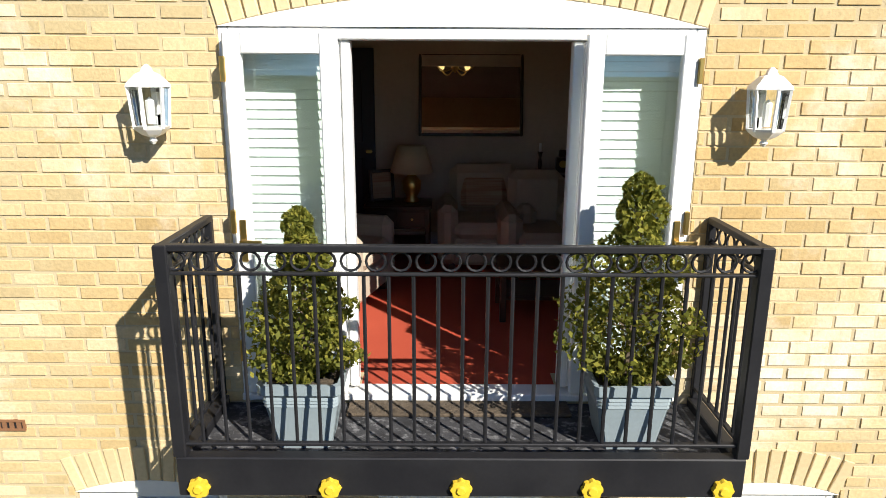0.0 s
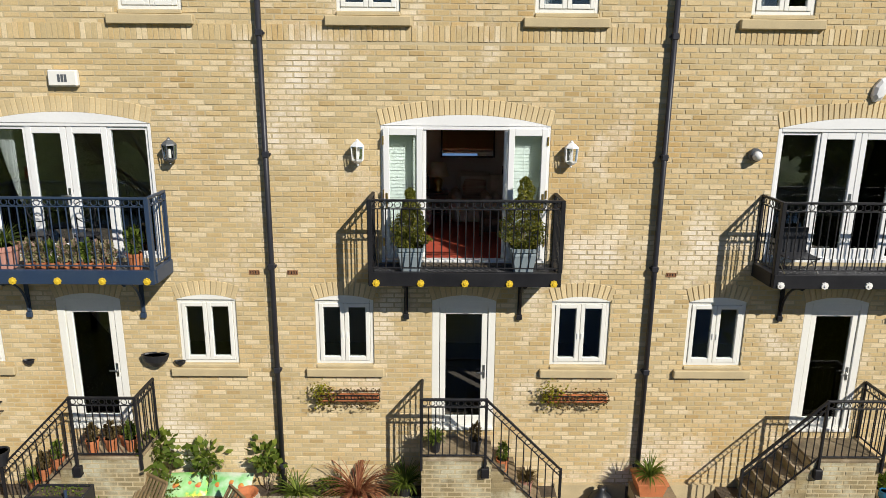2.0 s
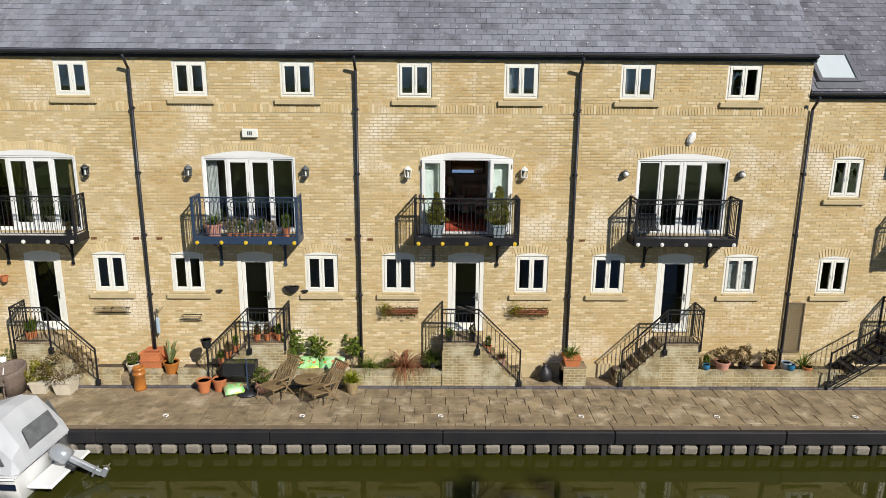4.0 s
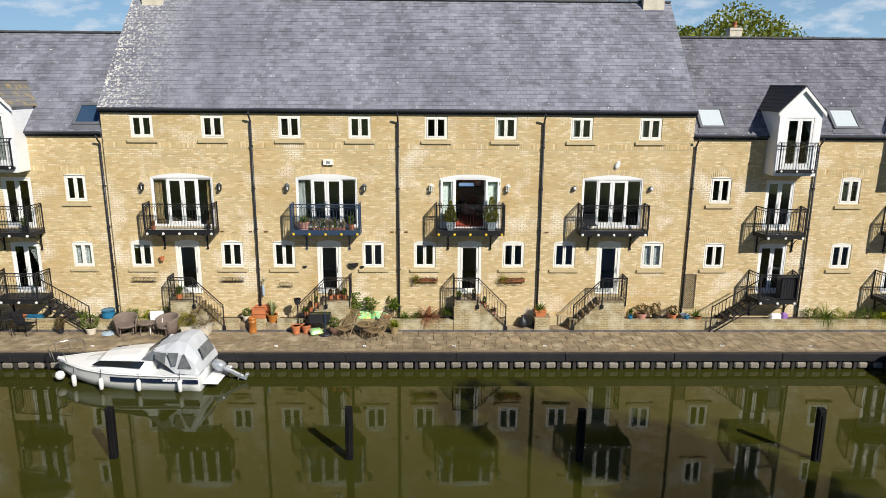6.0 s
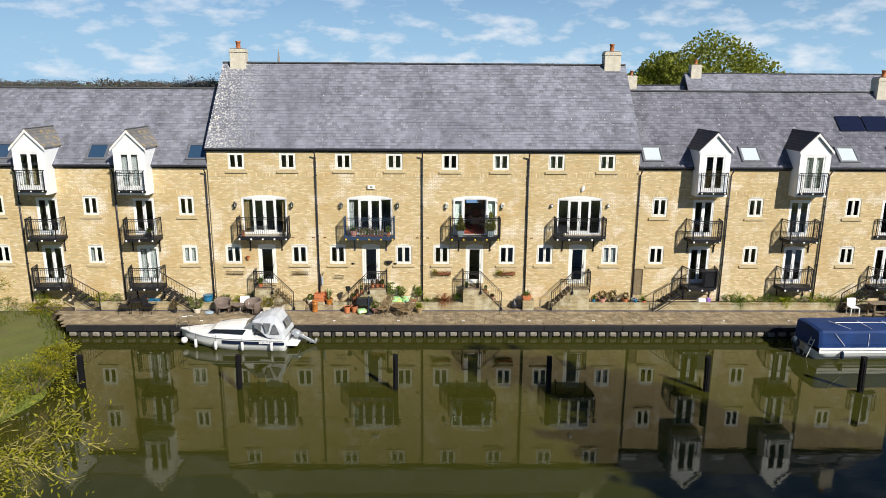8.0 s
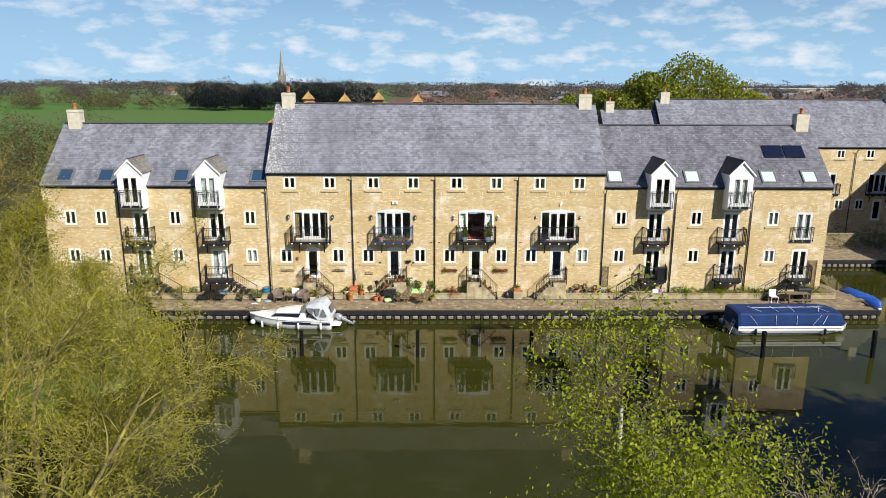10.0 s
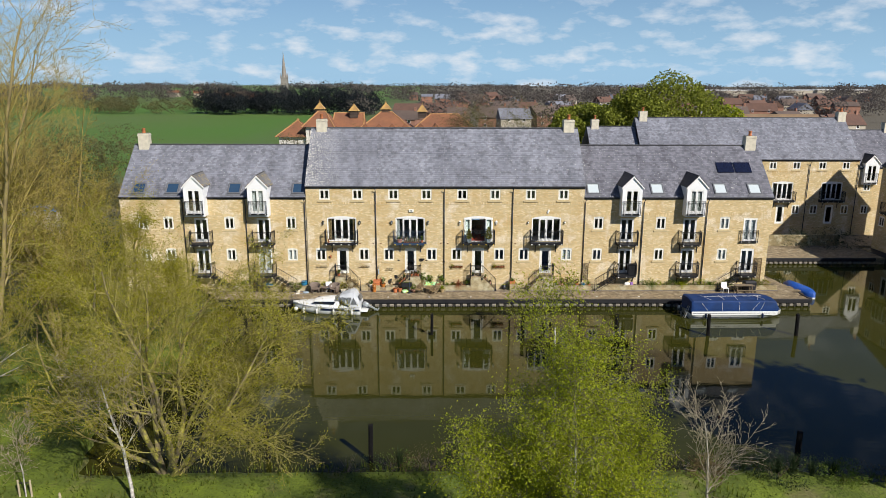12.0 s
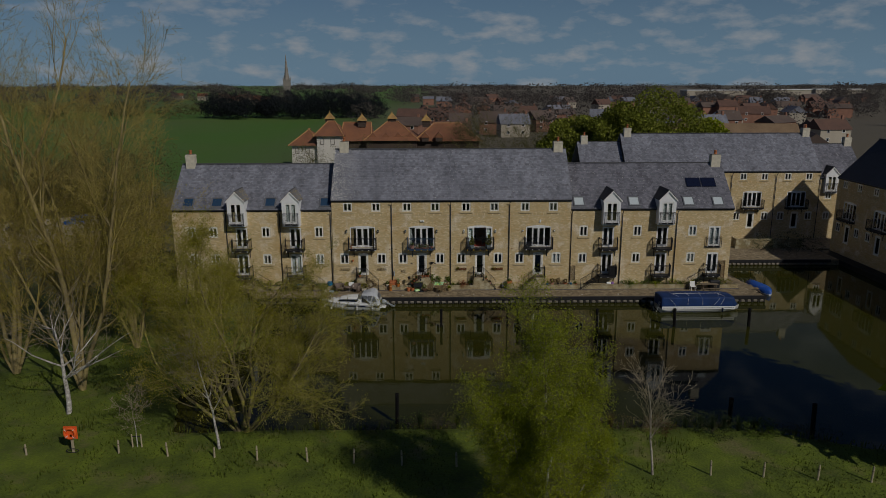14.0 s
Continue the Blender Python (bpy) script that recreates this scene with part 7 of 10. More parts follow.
# brick pillar and its square pot
pl2 = thing("brick_pillar", "short weathered brick pillar with a stone top", "pillar", (2.93, -0.50, 0))
part("core", boxes((-0.3, 0.3, -0.14, 0.3, 0, 0.55)), M_MORTAR, pl2)
part("brickwork", brick_mesh("brickwork", brick_boxes(-0.3, 0.3, 0.0, 0.55, [], seed=2), -0.14, M_PLINTH), None, pl2)["kind"] = "stuff"
part("top_slab", boxes((-0.31, 0.31, -0.16, 0.3, 0.55, 0.58), bevel=0.006), M_SLAB, pl2)
pot_plant(2.86, -0.44, 0.58, 0.22, 0.24, M_TERRA, "strap", "grassy green plant in a square terracotta pot on a pillar", 151, size=0.85, square=True)
bk = thing("waste_bag", "black plastic sack beside a brick pillar", "sack", (2.2, -0.25, 0.03))
part("sack", lathe([(0.10, 0), (0.2, 0.06), (0.22, 0.2), (0.15, 0.34), (0.05, 0.42), (0.07, 0.47)], 12), M_POTBLACK, bk, smooth=True)
# left group of pots
t = thing("clay_chimney_pot", "tall brown clay chimney pot standing on the paving", "chimney pot", (-8.53, -0.80, TERR))
part("body", lathe([(0.165, 0), (0.15, 0.05), (0.14, 0.40), (0.165, 0.42), (0.165, 0.46), (0.14, 0.48), (0.14, 0.54), (0.165, 0.56), (0.15, 0.62), (0.11, 0.62), (0.11, 0.45)], 16), M_AMBER, t, smooth=True)
pot_plant(-7.82, -0.42, 0.30, 0.21, 0.32, M_AMBER, "agave", "striped agave in a glazed amber pot", 152, M_LEAF_AGAVE, 1.1)
pot_plant(-8.85, -0.4, 0.30, 0.17, 0.26, M_POTWHITE, "bush", "leafy green plant in a pale pot", 153, size=0.6)
for k, (dx, dy, dz, w) in enumerate(((0, 0.1, 0.0, 0.62), (0.05, 0.1, 0.22, 0.6), (-0.15, -0.12, 0.0, 0.55), (-0.18, -0.12, 0.2, 0.5))):
    t = thing("terracotta_trough", "stacked empty terracotta trough", "planter", (-8.28 + dx * 0.5, -0.22 + dy, 0.44 + dz), group="stacked troughs")
    part("trough", boxes((-w / 2, w / 2, -0.12, 0.12, 0, 0.03), (-w / 2, w / 2, -0.12, -0.10, 0.03, 0.18), (-w / 2, w / 2, 0.10, 0.12, 0.03, 0.18), (-w / 2, -w / 2 + 0.02, -0.1, 0.1, 0.03, 0.18), (w / 2 - 0.02, w / 2, -0.1, 0.1, 0.03, 0.18),
                          (-w / 2 - 0.02, w / 2 + 0.02, -0.14, -0.10, 0.18, 0.215), (-w / 2 - 0.02, w / 2 + 0.02, 0.10, 0.14, 0.18, 0.215), (-w / 2 - 0.02, -w / 2 + 0.02, -0.10, 0.10, 0.18, 0.215), (w / 2 - 0.02, w / 2 + 0.02, -0.10, 0.10, 0.18, 0.215), bevel=0.006), M_TERRA, t)
for x, y in ((-6.80, -0.95), (-6.42, -0.86)):
    t = thing("empty_pot", "empty orange terracotta pot on the paving", "pot", (x, y, TERR), group="empty terracotta pots")
    round_pot(t, 0.19, 0.34, M_TERRA)
pot_plant(-5.30, -0.95, TERR, 0.18, 0.28, M_POTPINK, "bush", "sparse shrub in a pink clay bowl", 154, M_LEAF_GREEN, 0.8, belly=True)
pot_plant(-2.95, -0.95, TERR, 0.19, 0.32, M_BASKET, "strap", "strap-leaved plant in a woven basket", 155, M_LEAF_BIRCH, 0.85)
t = thing("trough_planter", "black plastic trough planter with bare soil and seedlings", "planter", (-5.86, -0.83, 0.44))
for dx in (-0.3, 0.3):
    part("bracket", boxes((dx - 0.02, dx + 0.02, -0.17, 0.21, -0.03, 0.0), (dx - 0.02, dx + 0.02, 0.18, 0.21, -0.03, 0.2)), M_IRON, t)
part("trough", boxes((-0.42, 0.42, -0.17, 0.17, 0, 0.04), (-0.42, 0.42, -0.17, -0.14, 0.04, 0.36), (-0.42, 0.42, 0.14, 0.17, 0.04, 0.36), (-0.42, -0.39, -0.14, 0.14, 0.04, 0.36), (0.39, 0.42, -0.14, 0.14, 0.04, 0.36), bevel=0.008), M_POTBLACK, t)
part("soil", boxes((-0.39, 0.39, -0.14, 0.14, 0.25, 0.32)), M_SOIL, t)
part("seedling_growth", leaf_mesh("seedling_growth", np.random.default_rng(3).uniform((-0.38, -0.13, 0.32), (0.38, 0.13, 0.40), (150, 3)), 0.04, M_LEAF_GREEN, 3), None, t)["kind"] = "stuff"
pot_plant(-5.05, -0.35, BED, 0.16, 0.2, M_POTBLUE, "bush", "green plant in a blue trough on the bed", 156, size=0.6, square=True)
t = thing("hanging_pot", "black pot hooked on the railing post", "pot", (-U + 0.25 - 1.44, PLINTH_Y - 0.05, 1.12))
round_pot(t, 0.14, 0.22, M_POTBLACK)
t = thing("watering_can", "dark green watering can on the planter bed", "watering can", (-4.95, -0.5, 0.44))
part("can", lathe([(0.09, 0), (0.09, 0.18), (0.05, 0.21)], 12), M_LEAF_DARK, t, smooth=True)
part("spout", tube(bmesh.new(), (-0.07, 0, 0.04), (-0.22, 0, 0.2), 0.015, n=6), M_LEAF_DARK, t)
part("handle", torus(0.07, 0.008, 12, 5, at=(0.07, 0, 0.16)), M_LEAF_DARK, t)
t = thing("saucer_pot", "terracotta bowl on a pale dish", "pot", (-3.25, -0.5, 0.44))
part("bowl", lathe([(0.08, 0.02), (0.17, 0.10), (0.18, 0.12), (0.15, 0.11), (0.07, 0.05)], 16), M_TERRA, t)
part("dish", lathe([(0.15, 0), (0.2, 0.025), (0.19, 0.03), (0.14, 0.015)], 16), M_POTWHITE, t)

M_BAGGREEN = mat("compost_bag", (0.09, 0.50, 0.05), (0.55, 0.70, 0.45), 0.35, scale=3.5, fine=20, bump=0.3, dist=0.02, var=0.06, spot=(0.75, 0.70, 0.10), spot_scale=3.0, spot_at=(0.55, 0.62))
M_BAGWHITE = mat("white_bag", (0.70, 0.76, 0.66), (0.08, 0.48, 0.05), 0.35, scale=4, fine=20, bump=0.3, dist=0.02, var=0.06)


def pillow_bag(x, y, z, w, d, h, m, m2, label, rz=0, rx=0):
    t = thing("compost_bag", label, "bag", (x, y, z), group="compost bags")
    t.rotation_euler = (radians(rx), 0, radians(rz))
    vs, fs, n, q = [], [], 12, 8
    for s in (-1, 1):
        for i in range(n + 1):
            for j in range(q + 1):
                u, v = 2 * i / n - 1, 2 * j / q - 1
                k = (1 - u ** 6) * (1 - v ** 4)
                wob = 0.02 * noise.noise((u * 3 + x, v * 3, s * 2.0))
                vs.append((u * w / 2, v * d / 2, h / 2 + s * (h / 2) * k + wob * k))
    m_ = (n + 1) * (q + 1)
    for i in range(n):
        for j in range(q):
            o = i * (q + 1) + j
            fs.append((o, o + 1, o + q + 2, o + q + 1))
            fs.append((m_ + o, m_ + o + q + 1, m_ + o + q + 2, m_ + o + 1))
    part("sack", raw("sack", vs, fs, m, True), None, t)
    for k, (fx, fy, r_) in enumerate(((-0.25, -0.05, 0.055), (0.05, 0.06, 0.045), (0.28, -0.04, 0.05))):
        part("print_patch", lathe([(0.0, 0.012), (r_, 0.0)], 12), m2, t, "round flower print", loc=(fx * w, fy * d, h * 0.96))
    return t


M_PRINTRED = mat("print_red", (0.55, 0.06, 0.06), (0.6, 0.35, 0.05), 0.4, scale=8, var=0.1)
pillow_bag(-4.22, -0.24, 0.47, 0.62, 0.42, 0.14, M_BAGGREEN, M_PRINTRED, "green and white compost bag with flower prints", 4, 36)
pillow_bag(-3.56, -0.24, 0.47, 0.66, 0.42, 0.14, M_BAGWHITE, M_PRINTRED, "white and green compost bag with flower prints", -3, 36)
pillow_bag(-6.0, -1.05, TERR, 0.5, 0.4, 0.24, M_BAGGREEN, M_PRINTRED, "crumpled green compost bag standing open on the paving", 25, 10)

t = thing("parasol_stand", "dark parasol pole in a round base", "parasol stand", (-5.64, -1.06, TERR))
part("base", lathe([(0.28, 0), (0.28, 0.04), (0.1, 0.09), (0.04, 0.10)], 20), M_POTBLACK, t, smooth=True)
part("pole", tube(bmesh.new(), (0, 0, 0.09), (0, 0, 0.95), 0.022, n=8), M_BLUEIRON, t)


def sun_lounger(x, y, rz):
    t = thing("sun_lounger", "slatted weathered teak steamer chair on the paving", "sun lounger", (x, y, TERR), group="teak steamer chairs")
    t.rotation_euler = (0, 0, radians(rz))
    t.scale = (0.66, 1.0, 1.0)
    L1, w = 0.95, 0.54
    for s in (-1, 1):
        part("seat_rail", tube(bmesh.new(), (-0.55, s * w / 2, 0.34), (0.45, s * w / 2, 0.30), 0.022, n=6), M_TEAK, t)
        part("back_rail", tube(bmesh.new(), (0.40, s * w / 2, 0.30), (0.98, s * w / 2, 0.88), 0.02, n=6), M_TEAK, t)
        part("leg", tube(bmesh.new(), (-0.15, s * (w / 2 + 0.03), 0.52), (0.50, s * (w / 2 + 0.03), 0.0), 0.02, n=6), M_TEAK, t)
        part("leg", tube(bmesh.new(), (0.45, s * (w / 2 + 0.03), 0.52), (-0.20, s * (w / 2 + 0.03), 0.0), 0.02, n=6), M_TEAK, t)
        part("foot_leg", tube(bmesh.new(), (-0.50, s * w / 2, 0.34), (-0.62, s * w / 2, 0.0), 0.018, n=6), M_TEAK, t)
        part("armrest", boxes((-0.2, 0.55, s * (w / 2 + 0.03) - 0.035, s * (w / 2 + 0.03) + 0.035, 0.52, 0.545), bevel=0.008), M_TEAK, t)
    me = cached("lslat", lambda: mesh_of(boxes((-0.028, 0.028, -w / 2 + 0.02, w / 2 - 0.02, -0.008, 0.008), bevel=0.003), "slat", M_TEAK))
    for k in range(13):
        part("slat", me, None, t, loc=(-0.53 + k * 0.077, 0, 0.352 - k * 0.003))
    ml = cached("bslat2", lambda: mesh_of(boxes((0, 0.76, -0.022, 0.022, -0.008, 0.008), bevel=0.003), "back_slat", M_TEAK))
    for k in range(7):
        part("back_slat", ml, None, t, loc=(0.43, -w / 2 + 0.05 + k * (w - 0.1) / 6, 0.34), rot=(0, -45, 0))
    part("head_rail", boxes((-0.03, 0.03, -w / 2, w / 2, -0.02, 0.02), bevel=0.006), M_TEAK, t, loc=(0.98, 0, 0.89))
    return t


sun_lounger(-4.88, -1.19, 58)
sun_lounger(-3.68, -1.45, 42)
t = thing("round_table", "low round slatted teak table between two loungers", "table", (-4.08, -1.12, TERR))
part("top", lathe([(0.33, 0.42), (0.34, 0.44), (0.34, 0.455), (0.33, 0.46)], 24), M_TEAK, t)
for k in range(7):
    part("groove_slat", boxes((-0.036, 0.036, -math.sqrt(0.32 ** 2 - (0.09 * (k - 3)) ** 2), math.sqrt(0.32 ** 2 - (0.09 * (k - 3)) ** 2), 0.46, 0.468), bevel=0.002), M_TEAK, t, loc=(0.09 * (k - 3), 0, 0))
for k in range(4):
    a = k * math.pi / 2 + 0.6
    part("leg", tube(bmesh.new(), (0.12 * math.cos(a), 0.12 * math.sin(a), 0.42), (0.27 * math.cos(a), 0.27 * math.sin(a), 0), 0.018, n=6), M_TEAK, t)

M_WICKER = mat("grey_wicker", (0.20, 0.155, 0.125), (0.12, 0.09, 0.075), 0.8, scale=25, fine=90, bump=0.7, dist=0.01, var=0.2)


def wicker_chair(x, y, rz, w=0.72):
    t = thing("wicker_armchair", "brown-grey woven wicker tub chair", "armchair", (x, y, TERR), group="wicker tub chairs")
    t.rotation_euler = (0, 0, radians(rz))
    vs, fs, n, rows = [], [], 18, 4
    for j, (z, k) in enumerate(((0.05, 0.86), (0.40, 0.95), (0.62, 1.02), (0.78, 1.06))):
        for i in range(n + 1):
            a = math.radians(-35 + 250 * i / n)
            hh = z if j < 2 else 0.42 + (z - 0.42) * (0.62 + 0.38 * math.sin(math.radians(180 * i / n)))
            vs.append((w / 2 * k * math.cos(a), w / 2 * k * math.sin(a), hh))
    for j in range(3):
        for i in range(n):
            o = j * (n + 1) + i
            fs.append((o, o + 1, o + n + 2, o + n + 1))
    sh = part("shell", raw("shell", vs, fs, M_WICKER, True), None, t)
    so = sh.modifiers.new("thickness", "SOLIDIFY")
    so.thickness = 0.035
    part("seat", lathe([(w * 0.42, 0.34), (w * 0.45, 0.38), (w * 0.43, 0.42)], 16), M_WICKER, t)
    for a in (45, 135, 225, 315):
        part("leg", tube(bmesh.new(), (w * 0.36 * math.cos(radians(a)), w * 0.36 * math.sin(radians(a)), 0.36), (w * 0.4 * math.cos(radians(a)), w * 0.4 * math.sin(radians(a)), 0), 0.02, n=6), M_WICKER, t)
    return t


wicker_chair(-13.35, -1.05, 25, 0.85)
wicker_chair(-11.75, -1.1, -35, 0.85)
t = thing("wicker_table", "low woven wicker table", "table", (-12.55, -1.05, TERR))
part("top", lathe([(0.3, 0.44), (0.33, 0.46), (0.33, 0.49), (0.3, 0.5)], 18), M_WICKER, t)
for k in range(4):
    a = k * 1.57 + 0.7
    part("leg", tube(bmesh.new(), (0.22 * math.cos(a), 0.22 * math.sin(a), 0.44), (0.27 * math.cos(a), 0.27 * math.sin(a), 0), 0.018, n=6), M_WICKER, t)
t = thing("folded_chair", "white folding chair leaning by the wicker set", "chair", (-12.25, -0.85, TERR))
part("back_board", boxes((-0.25, 0.25, -0.015, 0.015, 0.25, 0.85), bevel=0.01), M_WHITE, t, rot=(-12, 0, 8))
for s in (-1, 1):
    part("leg", tube(bmesh.new(), (s * 0.22, 0.05, 0.6), (s * 0.22, -0.15, 0.0), 0.014, n=6), M_WHITE, t)
t = thing("parasol_foot_weight", "pale round parasol base on the paving", "parasol base", (-14.1, -1.0, TERR))
part("disc", lathe([(0.25, 0), (0.25, 0.05), (0.06, 0.08)], 18), M_POTPALE, t)
part("sleeve", lathe([(0.03, 0.07), (0.03, 0.3)], 10), M_STEEL, t)
pot_plant(-14.75, -1.0, TERR, 0.21, 0.26, M_POTWHITE, "bush", "dense green conifer in a pale clay bowl", 160, M_LEAF_GREEN, 1.15)
pot_plant(-15.95, -0.95, TERR, 0.13, 0.22, M_POTBLACK, "bush", "sparse grey shrub in a black pot", 161, M_LEAF_DRY, 0.9)
pot_plant(-11.0, -0.95, TERR, 0.22, 0.32, M_POTWHITE, "bush", "yellow-green bush in a square cream planter", 162, M_LEAF_WILLOW, 1.0, square=True)
pot_plant(-10.35, -1.0, TERR, 0.24, 0.38, M_POTWHITE, "bush", "dark red-brown shrub in a square cream planter", 163, M_LEAF_DRY, 1.5, square=True)
t = thing("water_butt", "squat blue glazed barrel pot", "pot", (-14.35, -0.3, BED))
part("barrel", lathe([(0.2, 0), (0.26, 0.12), (0.27, 0.25), (0.22, 0.36), (0.26, 0.38), (0.26, 0.41), (0.2, 0.41)], 18), M_POTBLUE, t, smooth=True)
for k, x in enumerate((-18.55, -17.2)):
    t = thing("metal_chair", "black mesh garden chair at a small table", "chair", (x, -1.05, TERR), group="black garden chairs")
    t.rotation_euler = (0, 0, radians(-80 if k == 0 else 80))
    part("seat", boxes((-0.25, 0.25, -0.24, 0.24, 0.41, 0.43), bevel=0.006), M_IRON, t)
    part("backrest", boxes((-0.25, 0.25, -0.012, 0.012, 0.0, 0.5), bevel=0.006), M_IRON, t, loc=(0, 0.24, 0.43), rot=(-12, 0, 0))
    for sx in (-1, 1):
        part("runner", tube(tube(tube(bmesh.new(), (sx * 0.27, -0.22, 0.0), (sx * 0.27, -0.26, 0.62), 0.012, n=5), (sx * 0.27, -0.26, 0.62), (sx * 0.27, 0.26, 0.62), 0.012, n=5), (sx * 0.27, 0.26, 0.62), (sx * 0.27, 0.3, 0.0), 0.012, n=5), M_IRON, t)
t = thing("metal_table", "black round garden table", "table", (-17.88, -1.05, TERR))
part("top", lathe([(0.42, 0.68), (0.43, 0.70), (0.42, 0.715)], 22), M_IRON, t)
for k in range(4):
    a = k * 1.57 + 0.78
    part("leg", tube(bmesh.new(), (0.2 * math.cos(a), 0.2 * math.sin(a), 0.68), (0.34 * math.cos(a), 0.34 * math.sin(a), 0), 0.015, n=5), M_IRON, t)
for k in range(5):
    t = thing("crate", "small orange crate in the planter bed" if k < 3 else "blue plastic crate in the planter bed", "crate", (-18.35 + k * 0.32, -0.35, BED), group="crates")
    part("box", boxes((-0.13, 0.13, -0.1, 0.1, 0, 0.16), bevel=0.01), M_TERRA if k < 3 else M_POTBLUE, t)
    part("rim", frame_bm(0.28, 0.22, 0.015, 0, 0.02, 0), M_POTWHITE if k == 1 else (M_TERRA if k < 3 else M_POTBLUE), t, loc=(-0.14, 0.11, 0.16), rot=(90, 0, 0))
# end-house seats
t = thing("plastic_chair", "white plastic garden chair on the quay", "chair", (20.3, -1.2, TERR))
part("seat", boxes((-0.24, 0.24, -0.22, 0.22, 0.40, 0.43), bevel=0.01), M_WHITE, t)
part("backrest", boxes((-0.24, 0.24, -0.02, 0.02, 0, 0.42), bevel=0.015), M_WHITE, t, loc=(0, 0.22, 0.43), rot=(-10, 0, 0))
for sx in (-1, 1):
    for sy in (-1, 1):
        part("leg", boxes((sx * 0.22 - 0.02, sx * 0.22 + 0.02, sy * 0.2 - 0.02, sy * 0.2 + 0.02, 0, 0.4)), M_WHITE, t)
t = thing("picnic_table", "dark weathered picnic table with benches", "table", (21.7, -1.45, TERR))
for k in range(4):
    part("top_board", boxes((-0.8, 0.8, -0.32 + k * 0.165, -0.17 + k * 0.165, 0.72, 0.75), bevel=0.004), M_TIMBER, t)
for s in (-1, 1):
    part("bench", boxes((-0.8, 0.8, s * 0.62 - 0.11, s * 0.62 + 0.11, 0.42, 0.45), bevel=0.004), M_TIMBER, t)
    part("trestle", boxes((s * 0.6 - 0.03, s * 0.6 + 0.03, -0.68, 0.68, 0.35, 0.41), (s * 0.6 - 0.03, s * 0.6 + 0.03, -0.3, -0.2, 0, 0.72), (s * 0.6 - 0.03, s * 0.6 + 0.03, 0.2, 0.3, 0, 0.72)), M_TIMBER, t)
t = thing("covered_barbecue", "dark covered barbecue by the end house", "barbecue", (22.4, -0.95, TERR))
part("cover", boxes((-0.5, 0.5, -0.28, 0.28, 0.1, 0.95), bevel=0.08), M_POTBLACK, t)
for sx in (-1, 1):
    part("wheel", tube(bmesh.new(), (sx * 0.42, -0.2, 0.08), (sx * 0.48, -0.2, 0.08), 0.08, n=12), M_POTBLACK, t)
def trellis(x, z0, z1, w, y, m, label):
    t = thing("trellis", label, "trellis", (x, y, 0))
    bm = bmesh.new()
    h = z1 - z0
    n = int((w + h) / 0.09)
    for s in (-1, 1):
        for k in range(n):
            c = -h + k * 0.09 * (w + h) / (n * 0.09)
            pts_ = []
            x0_, x1_ = max(0, c), min(w, c + h)
            if x1_ - x0_ < 0.02:
                continue
            a, b = (x0_, x0_ - c), (x1_, x1_ - c)
            if s < 0:
                a, b = (w - a[0], a[1]), (w - b[0], b[1])
            tube(bm, (a[0] - w / 2, -0.01 * s, z0 + a[1]), (b[0] - w / 2, -0.01 * s, z0 + b[1]), 0.008, n=4, cap=False)
    part("lattice", bm, m, t)
    part("frame", frame_bm(w + 0.04, h + 0.04, 0.025, -0.02, 0.02, 0), m, t, loc=(-w / 2 - 0.02, 0, z0 - 0.02))
trellis(ROW_R + 0.42, 0.75, 2.15, 0.42, WING_Y - 0.03, M_TIMBER, "brown wooden lattice trellis on the wall")
trellis(23.4, 0.5, 2.6, 0.6, WING_Y - 0.04, M_TEAK, "orange-brown lattice trellis by the end door")
t = thing("laundry_basket", "white and purple bags under the low balcony", "bags", (12.55, -0.35, BED))
part("white_bag", boxes((-0.35, 0.1, -0.12, 0.12, 0, 0.28), bevel=0.06), M_WHITE, t)
part("purple_bag", boxes((0.12, 0.38, -0.1, 0.1, 0, 0.3), bevel=0.06), mat("purple_cloth", (0.28, 0.14, 0.42), None, 0.7, var=0.1), t)
cv = thing("barbecue_cover", "black draped cover on the low balcony", "cover", (12.75, -0.42, 1.33))
part("cloth", boxes((-0.38, 0.38, -0.2, 0.2, 0, 0.92), bevel=0.05), M_POTBLACK, cv)
t = thing("rotary_airer", "blue and white folded clothes airer on the wall", "airer", (-1.5 * U + 0.16, -0.14, 1.25))
part("pole", tube(bmesh.new(), (0, 0, 0), (0, 0, 0.75), 0.014, n=6), M_STEEL, t)
part("cloth", boxes((-0.045, 0.045, -0.04, 0.04, 0.05, 0.5), bevel=0.02), M_POTPALE, t)
for k in range(4):
    part("arm", tube(bmesh.new(), (0, 0, 0.6), (0.22 - 0.08 * k, -0.03, 0.85 - 0.03 * k), 0.006, n=4), M_STEEL, t)
# mooring rings let into the paving
for x in (-7.3, -4.0, -0.65, 2.78, 6.1, 9.5, 12.9, -10.7, -14.1, 16.3):
    t = thing("mooring_ring", "white painted iron ring on the paving", "ring", (x, -2.3, 0.012), group="mooring rings")
    part("ring", torus(0.06, 0.014, 16, 6, axis="z"), M_WHITE, t)
    part("plate", boxes((-0.03, 0.03, -0.09, -0.05, -0.014, 0.012), bevel=0.003), M_STEEL, t)

